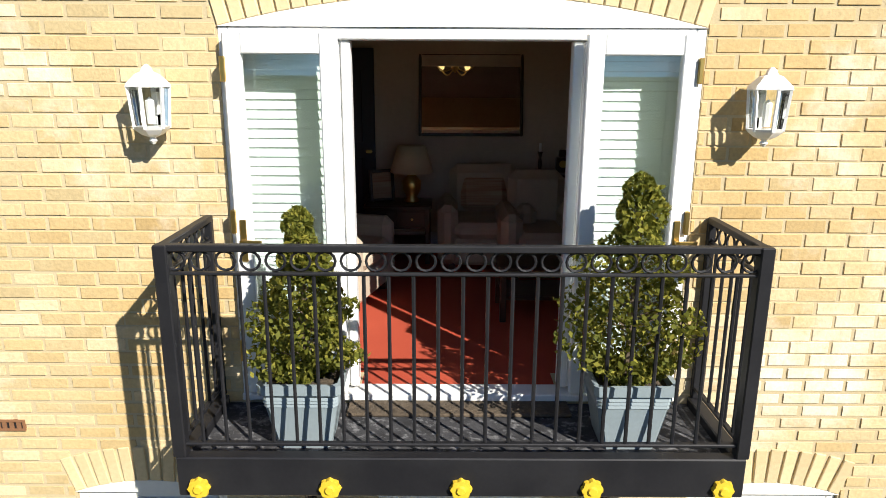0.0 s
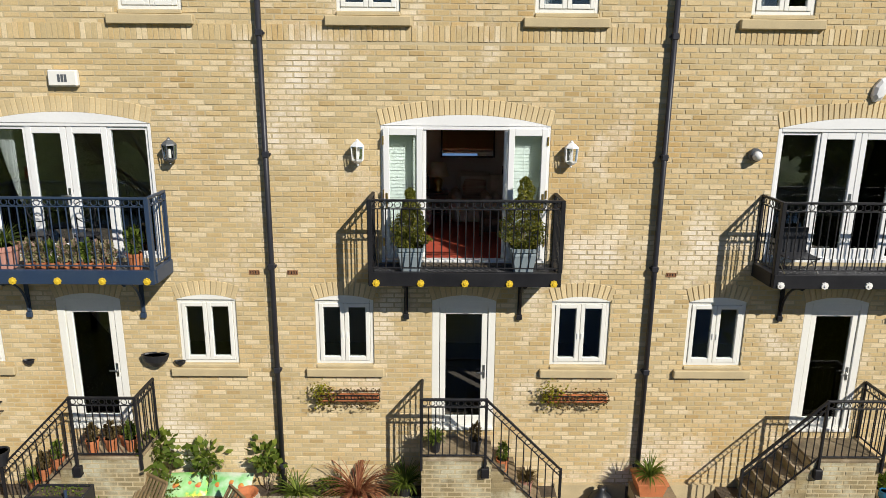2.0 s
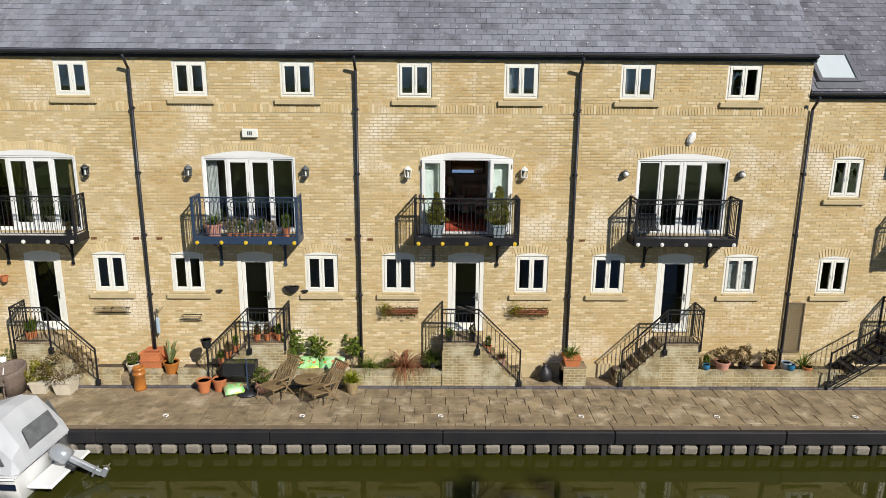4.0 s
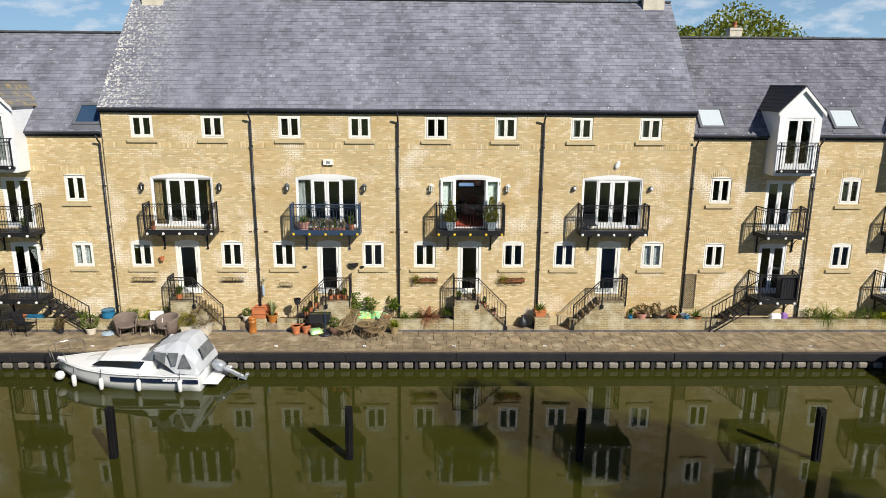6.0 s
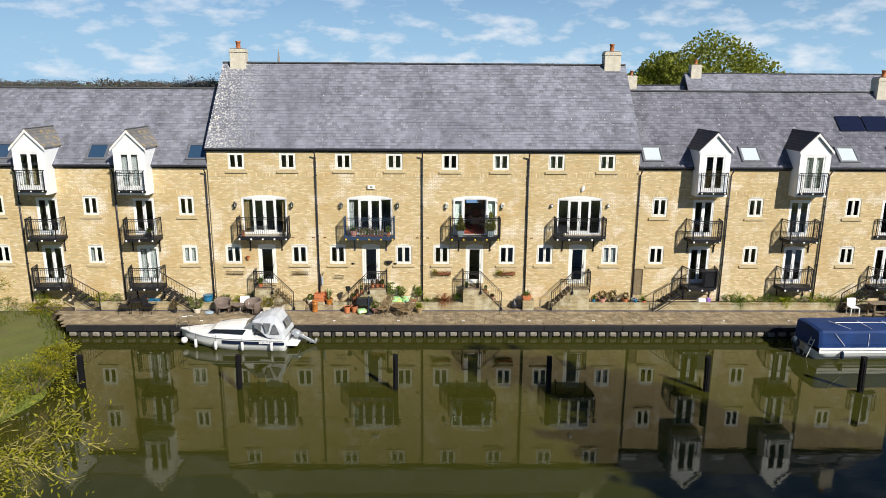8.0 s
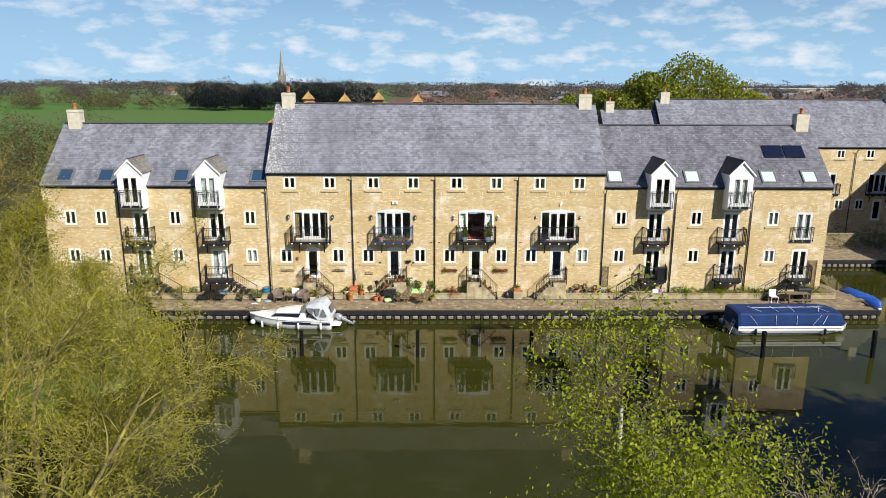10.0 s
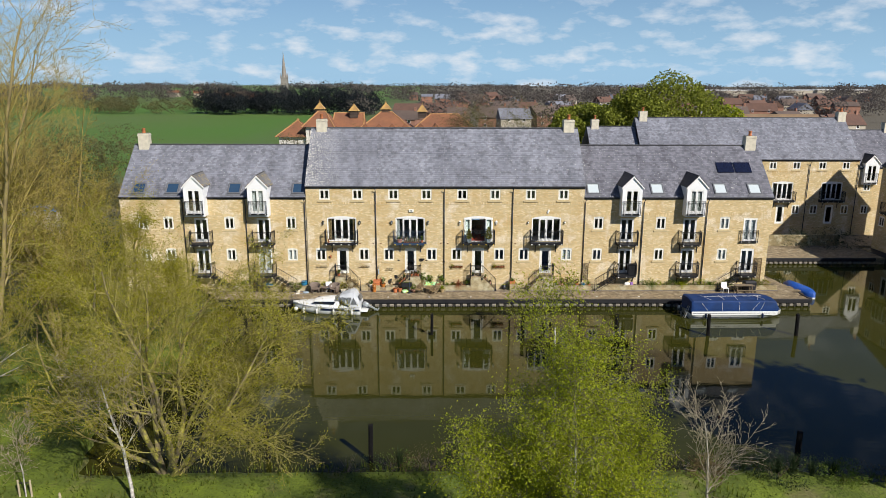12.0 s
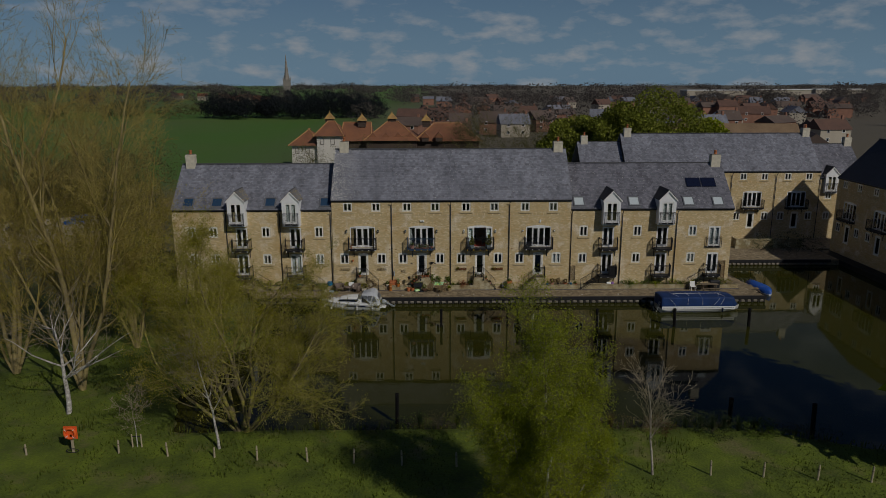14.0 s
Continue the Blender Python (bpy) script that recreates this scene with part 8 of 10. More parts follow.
# ---- mooring posts ----
M_POST = mat("black_tarred_post", (0.006, 0.006, 0.007), (0.010, 0.009, 0.009), 0.7, spec=0.12, scale=3, fine=30, bump=0.3, dist=0.01, var=0.15)
for x, y, h in ((-16.9, -9.0, 1.45), (-10.33, -9.1, 1.5), (-3.78, -9.2, 1.55), (2.62, -9.3, 1.52), (9.27, -9.35, 1.55), (15.75, -9.45, 1.55), (22.0, -9.5, 1.6), (-6.6, -25.9, 1.9), (-11.45, -25.6, 1.8), (13.3, -26.3, 1.7), (17.6, -27.6, 1.9), (1.0, -26.0, 1.6)):
    t = thing("mooring_post", "black tarred timber mooring post standing in the water", "post", (x, y, WATER_Z), group="mooring posts")
    t.rotation_euler = (radians(1.5 * math.sin(x)), radians(1.5 * math.cos(3 * x)), 0)
    part("timber", boxes((-0.10, 0.10, -0.10, 0.10, -1.0, h), bevel=0.02), M_POST, t)
    part("rubbing_strip", boxes((-0.03, 0.03, -0.13, -0.10, 0.1, h - 0.15), bevel=0.008), M_POST, t)
    part("top", boxes((-0.10, 0.10, -0.10, 0.10, h, h + 0.02), bevel=0.008), M_POST, t)

# ---- boats ----
M_GEL = mat("white_gelcoat", (0.80, 0.81, 0.80), None, 0.18, scale=0.8, fine=10, bump=0.02, var=0.03)
M_CANVAS = mat("grey_canvas", (0.52, 0.54, 0.56), (0.44, 0.46, 0.49), 0.85, scale=2, fine=60, bump=0.15, dist=0.01, var=0.06)
M_NAVY = mat("navy_stripe", (0.012, 0.02, 0.05), None, 0.2, var=0.05)
M_TINT = mat("tinted_window", (0.012, 0.014, 0.018), None, 0.06, bump=0, var=0.02, spec=0.8)
M_VINYL = mat("clear_vinyl", (0.10, 0.11, 0.115), (0.18, 0.19, 0.2), 0.12, scale=4, bump=0.15, fine=6, dist=0.02, var=0.05)
M_OUTBOARD = mat("outboard_silver", (0.42, 0.45, 0.48), None, 0.3, 0.4, var=0.1)
M_OUTDARK = mat("outboard_dark", (0.04, 0.055, 0.075), None, 0.3, var=0.1)
M_BLUECOVER = mat("blue_cover", (0.007, 0.036, 0.145), (0.005, 0.024, 0.09), 0.7, spec=0.3, scale=1.2, fine=9, bump=0.3, dist=0.03, var=0.12)
M_TARP = mat("bright_tarp", (0.015, 0.09, 0.42), (0.012, 0.07, 0.32), 0.5, scale=2, fine=10, bump=0.6, dist=0.05, var=0.1)
M_FENDER = mat("fender", (0.74, 0.74, 0.72), None, 0.4, var=0.05)


def loft(sections, material, name, parent, label="", smooth=True, cap=True, close=False):
    n = len(sections[0])
    vs = [p for s in sections for p in s]
    fs = []
    for i in range(len(sections) - 1):
        for j in range(n - (0 if close else 1)):
            k = (j + 1) % n
            fs.append((i * n + j, i * n + k, (i + 1) * n + k, (i + 1) * n + j))
    if cap:
        fs.append(tuple(range(n))[::-1])
        fs.append(tuple((len(sections) - 1) * n + j for j in range(n)))
    me = raw(name, vs, fs, material, smooth)
    bm = bmesh.new()
    bm.from_mesh(me)
    bmesh.ops.recalc_face_normals(bm, faces=bm.faces)
    bm.to_mesh(me)
    bm.free()
    return part(name, me, None, parent, label)


def outboard(parent, x, z, m, tilt, side=1):
    o = part("outboard_motor", lathe([(0.02, 0.0), (0.16, 0.03), (0.19, 0.18), (0.17, 0.38), (0.10, 0.46), (0.0, 0.48)], 12), m, parent, "outboard motor", smooth=True, loc=(x, 0, z), rot=(0, tilt, 0))
    part("leg", boxes((-0.07, 0.07, -0.05, 0.05, -0.72, 0.02), (-0.16, 0.10, -0.07, 0.07, -0.60, -0.56), (-0.05, 0.2, -0.05, 0.05, -0.84, -0.72), bevel=0.02), M_OUTBOARD, o)
    pr = bmesh.new()
    for k in range(3):
        a = k * 2.09
        tube(pr, (0.22, 0, -0.78), (0.23, 0.11 * math.cos(a), -0.78 + 0.11 * math.sin(a)), 0.03, 0.01, n=4)
    part("propeller", pr, M_STEEL, o)
    part("clamp", boxes((-0.2, -0.06, -0.1, 0.1, -0.2, 0.02), bevel=0.015), M_POTBLACK, o)
    return o


def cruiser(x, y, rz):
    b = thing("cabin_cruiser", "white cabin cruiser with a grey canvas canopy moored at the quay", "boat", (x, y, WATER_Z))
    b.rotation_euler = (0, 0, radians(rz))
    L = 5.35
    secs, st = [], []
    N = 16
    for i in range(N + 1):
        f = i / N                                   # 0 at stern, 1 at bow
        beam = 1.02 * (1 - max(0, (f - 0.45) / 0.55) ** 2.3) + 0.0
        beam = max(beam, 0.03)
        sheer = 0.60 + 0.15 * f ** 1.8
        keel = -0.25 + 0.80 * max(0, (f - 0.70) / 0.30) ** 1.6
        xx = -f * L + (0.0)
        ch = 0.86 * beam
        cz = -0.05 + 0.40 * f ** 3
        half = [(0, keel), (ch * 0.6, keel * 0.5 + cz * 0.5), (ch, cz), (beam * 0.97, sheer * 0.55), (beam, sheer - 0.06), (beam + 0.03, sheer)]
        ring = [(xx, -q, z) for q, z in half[::-1]] + [(xx, q, z) for q, z in half[1:]]
        secs.append(ring)
        st.append((xx, beam, sheer, cz))
    loft(secs, M_GEL, "hull", b)
    # deck
    vs, fs = [], []
    for xx, beam, sheer, cz in st:
        vs += [(xx, -beam, sheer), (xx, 0, sheer + 0.05), (xx, beam, sheer)]
    for i in range(N):
        for j in range(2):
            o = i * 3 + j
            fs.append((o, o + 3, o + 4, o + 1))
    part("deck", raw("deck", vs, fs, M_GEL, True), None, b)
    # dark stripe along the topsides
    for s in (-1, 1):
        vs, fs = [], []
        sel = [q for q in st if -3.3 < q[0] <= 0]
        for xx, beam, sheer, cz in sel:
            vs += [(xx, s * (beam + 0.012), sheer * 0.55), (xx, s * (beam + 0.030), sheer - 0.12)]
        fs = [(2 * i, 2 * i + 1, 2 * i + 3, 2 * i + 2) for i in range(len(sel) - 1)]
        part("stripe", raw("stripe", vs, fs, M_NAVY), None, b, "dark navy stripe")
        vs, fs = [], []
        for xx, beam, sheer, cz in st:
            vs += [(xx, s * (beam + 0.03), sheer - 0.05), (xx, s * (beam + 0.055), sheer - 0.02), (xx, s * (beam + 0.03), sheer + 0.01)]
        for i in range(N):
            for j in range(2):
                o = 3 * i + j
                fs.append((o, o + 1, o + 4, o + 3))
        part("rubbing_strake", raw("rubbing_strake", vs, fs, M_GEL), None, b)
        part("name_mark", boxes(*[(-1.2 + k * 0.085, -1.13 + k * 0.085, -0.004, 0.004, -0.03, 0.04 + 0.02 * (k % 2)) for k in range(8)]), M_GEL, b, "white lettering bars", loc=(0, s * 1.048, 0.43))
    # cabin
    secs = []
    for f, hw, zt, zb in ((0.30, 0.88, 1.12, 0.60), (0.42, 0.87, 1.14, 0.62), (0.56, 0.80, 1.07, 0.64), (0.66, 0.68, 0.99, 0.66), (0.70, 0.62, 0.86, 0.67), (0.80, 0.46, 0.76, 0.70)):
        xx = -f * L
        secs.append([(xx, -hw, zb), (xx, -hw * 0.86, zt - 0.08), (xx, -hw * 0.55, zt), (xx, 0, zt + 0.04), (xx, hw * 0.55, zt), (xx, hw * 0.86, zt - 0.08), (xx, hw, zb)])
    loft(secs, M_GEL, "cabin", b, smooth=False)
    for s in (-1, 1):
        part("cabin_window", raw("cabin_window", [(-2.02, s * 0.885, 0.78), (-3.78, s * 0.685, 0.79), (-3.5, s * 0.66, 0.95), (-1.85, s * 0.825, 1.02)], [(0, 1, 2, 3) if s < 0 else (3, 2, 1, 0)], M_TINT), None, b, "long dark tinted window", loc=(0, s * 0.02, 0))
    part("hatch", boxes((-3.1, -2.6, -0.25, 0.25, 0, 0.04), bevel=0.012), M_TINT, b, "dark deck hatch", loc=(-0.35, 0, 0.93), rot=(0, -6.5, 0))
    # windscreen and canopy
    vs = [(-2.0, -0.78, 1.05), (-2.15, 0, 1.10), (-2.0, 0.78, 1.05), (-1.55, -0.72, 1.45), (-1.6, 0, 1.50), (-1.55, 0.72, 1.45), (-1.0, -0.86, 1.02), (-1.0, 0.86, 1.02)]
    part("windscreen", raw("windscreen", vs, [(0, 1, 4, 3), (1, 2, 5, 4), (0, 3, 6), (2, 7, 5)], M_VINYL), None, b, "tinted windscreen")
    secs = []
    for xx, hw, zt, zb in ((-1.58, 0.74, 1.45, 1.40), (-1.2, 0.86, 1.60, 0.98), (-0.8, 0.95, 1.72, 0.66), (-0.45, 0.97, 1.70, 0.64), (-0.12, 0.96, 1.12, 0.62), (0.0, 0.92, 0.70, 0.62)):
        secs.append([(xx, -hw, zb), (xx, -hw * 0.92, zb + (zt - zb) * 0.62), (xx, -hw * 0.62, zt - 0.05), (xx, 0, zt), (xx, hw * 0.62, zt - 0.05), (xx, hw * 0.92, zb + (zt - zb) * 0.62), (xx, hw, zb)])
    loft(secs, M_CANVAS, "canopy", b, "grey canvas canopy", smooth=False)
    for s in (-1, 1):
        for k, (a, c, d, e) in enumerate((((-1.45, 1.20), (-1.12, 0.98), (-1.04, 1.38), (-1.40, 1.42)), ((-1.0, 1.40), (-0.62, 1.40), (-0.74, 0.95), (-0.88, 0.93)), ((-0.68, 0.86), (-0.20, 0.86), (-0.42, 1.34), (-0.48, 1.36)))):
            hw = lambda z: 1.0 - 0.06 * (z - 0.66) / 0.8
            pts_ = [(q[0], s * (hw(q[1]) + 0.012), q[1]) for q in (a, c, d, e)]
            part("canopy_window", raw("canopy_window", pts_, [(0, 1, 2, 3)], M_VINYL), None, b, "clear vinyl canopy window")
    part("canopy_back_window", raw("canopy_back_window", [(-0.17, -0.45, 1.36), (-0.17, 0.45, 1.36), (-0.005, 0.5, 0.98), (-0.005, -0.5, 0.98)], [(0, 1, 2, 3)], M_VINYL), None, b, "clear vinyl window", loc=(0.04, 0, 0.03))
    # bow rail
    bm = bmesh.new()
    prev = None
    for i in range(11):
        a = math.pi * (i / 10) - math.pi / 2
        p = Vector((-4.75 - 0.85 * math.cos(a), 0.62 * math.sin(a), 1.18))
        if prev is not None:
            tube(bm, prev, p, 0.014, n=5)
        if i % 2 == 0:
            tube(bm, p, (p.x + 0.06, p.y * 0.95, 0.82), 0.011, n=5)
        prev = p
    part("bow_rail", bm, M_STEEL, b, "stainless bow rail")
    part("swim_platform", boxes((0.0, 0.55, -0.75, 0.75, 0.18, 0.26), bevel=0.03), M_GEL, b)
    outboard(b, 0.55, 0.48, M_OUTBOARD, -62)
    for k, (xx, yy) in enumerate(((-0.6, -1.12), (-2.0, -1.12), (-3.3, -1.08), (-4.35, -0.86))):
        f = part("fender", lathe([(0.02, 0.22), (0.07, 0.18), (0.08, 0), (0.07, -0.18), (0.02, -0.22)], 10), M_FENDER, b, "white fender", smooth=True, loc=(xx, yy, 0.28))
        part("rope", tube(bmesh.new(), (0, 0, 0.2), (0, 0.06, 0.5), 0.008, n=4), M_POTBLACK, f)
    part("fender", lathe([(0.0, 0.17), (0.12, 0.12), (0.17, 0), (0.12, -0.12), (0.0, -0.17)], 12), M_FENDER, b, "round white fender", smooth=True, loc=(-5.05, -0.5, 0.3))
    return b


cruiser(-9.25, -4.0, -3)


def day_boat(x, y, rz):
    b = thing("day_boat", "long white day boat under a blue canvas cover", "boat", (x, y, WATER_Z))
    b.rotation_euler = (0, 0, radians(rz))
    L = 7.2
    secs = []
    for i in range(15):
        f = i / 14
        beam = max(0.30, 1.05 * (1 - 0.72 * max(0, (f - 0.72) / 0.28) ** 2.4))
        sh = 0.42 + 0.16 * f ** 2
        keel = -0.22 + 0.45 * max(0, (f - 0.75) / 0.25) ** 2
        half = [(0, keel), (beam * 0.85, -0.02 + 0.2 * f ** 3), (beam, sh - 0.1), (beam + 0.04, sh)]
        secs.append([(f * L, -q, z) for q, z in half[::-1]] + [(f * L, q, z) for q, z in half[1:]])
    loft(secs, M_GEL, "hull", b)
    part("strake", boxes((0.1, 5.2, -1.075, -1.05, 0.16, 0.2), (0.1, 5.2, 1.05, 1.075, 0.16, 0.2), bevel=0.006), M_NAVY, b, "thin dark stripe")
    secs = []
    for f, hw, zt in ((0.0, 1.0, 1.40), (0.02, 1.04, 1.46), (0.2, 1.05, 1.44), (0.4, 1.06, 1.47), (0.6, 1.05, 1.44), (0.80, 1.0, 1.45), (0.90, 0.92, 1.36), (0.935, 0.84, 0.86)):
        wob = 0.02 * math.sin(f * 31)
        secs.append([(f * L, -hw, 0.60), (f * L, -hw - 0.02, 0.84 + wob), (f * L, -hw * 0.97, zt - 0.12), (f * L, -hw * 0.90, zt - 0.02 + wob), (f * L, 0, zt + 0.04), (f * L, hw * 0.90, zt - 0.02 - wob), (f * L, hw * 0.97, zt - 0.12), (f * L, hw + 0.02, 0.78), (f * L, hw, 0.40)])
    loft(secs, M_BLUECOVER, "cover", b, "dark blue canvas cover", smooth=False)
    part("topside_band", boxes((0.02, 6.55, -1.10, -1.05, 0.36, 0.64), (0.02, 6.55, 1.05, 1.10, 0.36, 0.64), bevel=0.012), M_GEL, b)
    for sx in (-1, 1):
        part("band_stripe", boxes((0.1, 6.4, sx * 1.106 - 0.004, sx * 1.106 + 0.004, 0.50, 0.525)), M_NAVY, b, "thin navy stripe")
    st_ = bmesh.new()
    for xx, dx in ((1.2, 0.5), (2.3, 0), (3.6, 0.0), (4.6, -0.5), (5.2, -0.3)):
        tube(st_, (xx, -1.12, 0.74), (xx - dx, -1.06, 1.34), 0.010, n=4)
    part("strap", st_, M_FENDER, b, "pale straps")
    ld = bmesh.new()
    for yy in (-0.75, -0.45):
        tube(ld, (-0.35, yy, 0.05), (-0.05, yy, 0.95), 0.018, n=5)
    for k in range(4):
        tube(ld, (-0.3 + 0.075 * k, -0.75, 0.2 + 0.22 * k), (-0.3 + 0.075 * k, -0.45, 0.2 + 0.22 * k), 0.014, n=5)
    part("boarding_ladder", ld, M_FENDER, b, "white boarding ladder")
    pl_ = bmesh.new()
    for xa, xb in ((1.5, 1.0), (2.5, 2.4), (3.5, 3.6), (5.0, 5.5), (5.6, 5.1)):
        tube(pl_, (xa, -0.85, 1.50), (xb, 0.1, 1.56), 0.014, n=5)
    tube(pl_, (1.2, -0.15, 1.56), (5.6, -0.1, 1.56), 0.014, n=5)
    part("cover_poles", pl_, M_FENDER, b, "pale poles lying on the cover")
    outboard(b, -0.45, 0.35, M_OUTDARK, -20)
    for xx in (1.1, 5.4):
        part("fender", lathe([(0.02, 0.2), (0.08, 0.15), (0.08, -0.15), (0.02, -0.2)], 10), M_NAVY, b, "navy fender", smooth=True, loc=(xx, -1.14, 0.3))
    return b


day_boat(15.75, -5.05, 0.5)
t = thing("covered_dinghy", "small dinghy under a bright blue tarpaulin", "boat", (27.75, 0.9, WATER_Z))
t.rotation_euler = (0, 0, radians(-86))
secs = []
for f in np.linspace(0, 1, 9):
    hw = max(0.05, 0.86 * math.sin(math.pi * (0.12 + 0.86 * f)) ** 0.7)
    secs.append([((f - 0.5) * 3.8, -hw, 0.0), ((f - 0.5) * 3.8, -hw * 1.02, 0.35), ((f - 0.5) * 3.8, 0, 0.52 + 0.10 * math.sin(f * 9)), ((f - 0.5) * 3.8, hw * 1.02, 0.35), ((f - 0.5) * 3.8, hw, 0.0)])
loft(secs, M_TARP, "tarpaulin", t, "bright blue tarpaulin")
secs = [[(p[0] * 1.01, p[1] * 0.9, -0.15), (p[0] * 1.01, p[1] * 1.0, 0.1)] + [(q[0] * 1.01, q[1] * 1.0, 0.1) for q in (s[4],)] + [(s[4][0] * 1.01, s[4][1] * 0.9, -0.15)] for s in secs for p in (s[0],)]
loft(secs, M_GEL, "hull", t, smooth=False)

# ---- the block behind, across the basin ----
RB = thing("rear_terrace", "brick-faced quay terrace behind the basin", "terrace", kind="structure")
part("paving", boxes((25.8, 52, 15.35, 21.0, -1.5, 0.0), (25.8, 41.0, 10.2, 15.35, -1.5, 0.0)), M_SLAB, RB)
part("beam", boxes((25.8, 40.0, 10.0, 10.2, -0.3, 0.04), bevel=0.02), M_BEAM, RB)
for k in range(28):
    part("concrete_block", bag, None, RB, loc=(26.0 + k * 0.49, 10.15, -0.4))
part("garden_wall", boxes((31.6, 39.5, 15.6, 15.85, 0.0, 1.15), (31.6, 31.85, 15.85, 20.9, 0.0, 1.15)), M_PLINTH, RB)
for cx, lab in ((29.95, "buff brick house behind the basin with shut balcony doors"), (35.52, "buff brick house behind the basin with a dark balcony"), (41.09, "buff brick house behind the basin beside a gabled bay")):
    h_, _ = row_house(cx, cx - U / 2, cx + U / 2, {"label": lab, "inside": {"fr": "edge"}})
    h_.location = (0, 21.0, -0.05)
    h_["group"] = "houses behind the basin"
    b_ = balcony(cx, M_IRON, M_CAPWHITE, "black iron balcony on a house behind the basin", rings=False, group="balconies behind the basin")
    b_.location = (cx, 21.0, -0.05)
for cx in (32.73, 38.30, 43.87):
    d_ = downpipe(cx, 0.0, 8.4, y=20.9)
lh = thing("rear_house", "lower slate-roofed house end behind the wing", "house", (0, 21.0, 0))
part("wall", boxes((14.0, 19.5, 0.0, 0.3, -0.3, 7.75)), M_BRICK, lh)
roof(lh, 14.0, 19.5, -0.3, 7.75, 4.0, 11.92, 8.3, M_SLATE, seed=71)
part("roof_step", boxes((19.5, 19.7, -0.3, 0.0, 7.5, 7.6)), M_LEAD, lh)
lh = thing("rear_house", "tall slate-roofed house behind the wing", "house", (0, 21.0, 0))
part("wall", boxes((19.5, 27.15, 0.0, 0.3, -0.3, 8.55)), M_BRICK, lh)
roof(lh, 19.5, 27.16, EAVE_Y, EAVE_Z - 0.05, RIDGE_Y, RIDGE_Z - 0.05, BACK_Y, M_SLATE, seed=72)
chimney(20.4, 25.0, 13.68, 11.8, 0.9)
chimney(14.9, 25.0, 12.75, 10.6, 0.85)
chimney(43.35, 25.0, 13.64, 11.8, 0.9)
chimney(48.9, 25.0, 12.45, 10.6, 0.9)
hw = wing_house(43.9, 49.4, (45.1,), (47.4,), "buff brick wing house behind the basin", "houses behind the basin", 33)
hw.location = (0, 21.0, 0)
d_ = dormer(45.15, M_PANTILE, "dormer bays with dark tiles")
d_.location = (45.15, 21.3, -0.45)
# the block on the basin's east side, its west front in shade
for k, lab in enumerate(("brick house on the basin's east side under dark tiles", "brick house with a balcony over the dark basin")):
    c_ = (k + 0.5) * U
    h_, _ = row_house(c_, k * U, (k + 1) * U, {"label": lab, "slates": M_PANTILE, "inside": {"fr": "edge"}})
    h_.location, h_.rotation_euler = (42.55, 14.9, 0), (0, 0, radians(-90))
    h_["group"] = "houses on the east side of the basin"
    if k == 0:
        gable_wall(h_, 0.0, 0.25, EAVE_Y, EAVE_Z, RIDGE_Y, RIDGE_Z, BACK_Y, -0.3, M_BRICK)
    b_ = balcony(c_, M_IRON, M_CAPWHITE, "black iron balcony on a shaded house front", rings=False, group="balconies east of the basin")
    b_.location, b_.rotation_euler = (42.55, 14.9 - c_, 0), (0, 0, radians(-90))
# Plain run beyond the view, added to cast shade on the water.
eb = thing("east_block", "unseen plain brick block added along the east bank for its shade", "building", (42.55, 14.9 - 2 * U, 0))
part("wall", boxes((0, 8.0, -44.0, 0.0, -1.2, 8.6)), M_BRICK, eb)
bm = bmesh.new()
vs_ = [bm.verts.new(p) for p in ((-0.42, -44.4, 8.66), (-0.42, 0.0, 8.66), (4.1, 0.0, 13.0), (4.1, -44.4, 13.0), (8.6, -44.4, 8.66), (8.6, 0.0, 8.66))]
for f in ((0, 3, 2, 1), (3, 4, 5, 2), (0, 4, 3), (1, 2, 5), (0, 1, 5, 4)):
    bm.faces.new([vs_[i] for i in f])
part("roof", bm, M_PANTILE, eb, "dark tiled gabled roof")
for k in range(14):
    for z in (2.9, 5.0, 7.9):
        wn_ = part("window", cached("ebwin", lambda: mesh_of(frame_bm(0.9, 1.0, 0.07, -0.05, 0.02), "window", M_CREAM)), None, eb, loc=(0, -1.6 - k * 2.9, z - 0.5), rot=(0, 0, -90))
        pane_obj(wn_, 0.76, 0.86, (0.07, -0.03, 0.07), M_TINT)
eq = thing("east_quay", "dark quay along the basin's east side", "quay", (42.55, 0, 0), kind="structure")
part("quay_beam", boxes((-1.5, 0.0, -46.0, 14.9, -1.5, -0.06)), M_BEAM, eq)

# solar panels on the end house
M_SOLAR = mat("solar_cell", (0.010, 0.014, 0.035), (0.008, 0.010, 0.028), 0.15, scale=4, bump=0, var=0.05)
a_ = math.atan(W_SLOPE)
for x in (20.75, 22.22):
    s = thing("solar_panel", "dark blue solar panel fixed over the slates", "solar panel", (x, W_EAVE_Y + 2.55 * math.cos(a_), W_EAVE_Z + 2.55 * math.sin(a_)), group="solar panels")
    s.rotation_euler = (a_, 0, 0)
    part("panel", boxes((-0.68, 0.68, 0, 1.1, 0.06, 0.09)), M_SOLAR, s)
    part("frame", frame_bm(1.44, 1.18, 0.04, -0.1, -0.05, 0), M_STEEL, s, loc=(-0.72, -0.04, 0.0), rot=(90, 0, 0))
    for k in range(5):
        part("cell_bar", boxes((-0.68, 0.68, 0.2 * k + 0.12, 0.2 * k + 0.13, 0.09, 0.094)), M_NAVY, s)

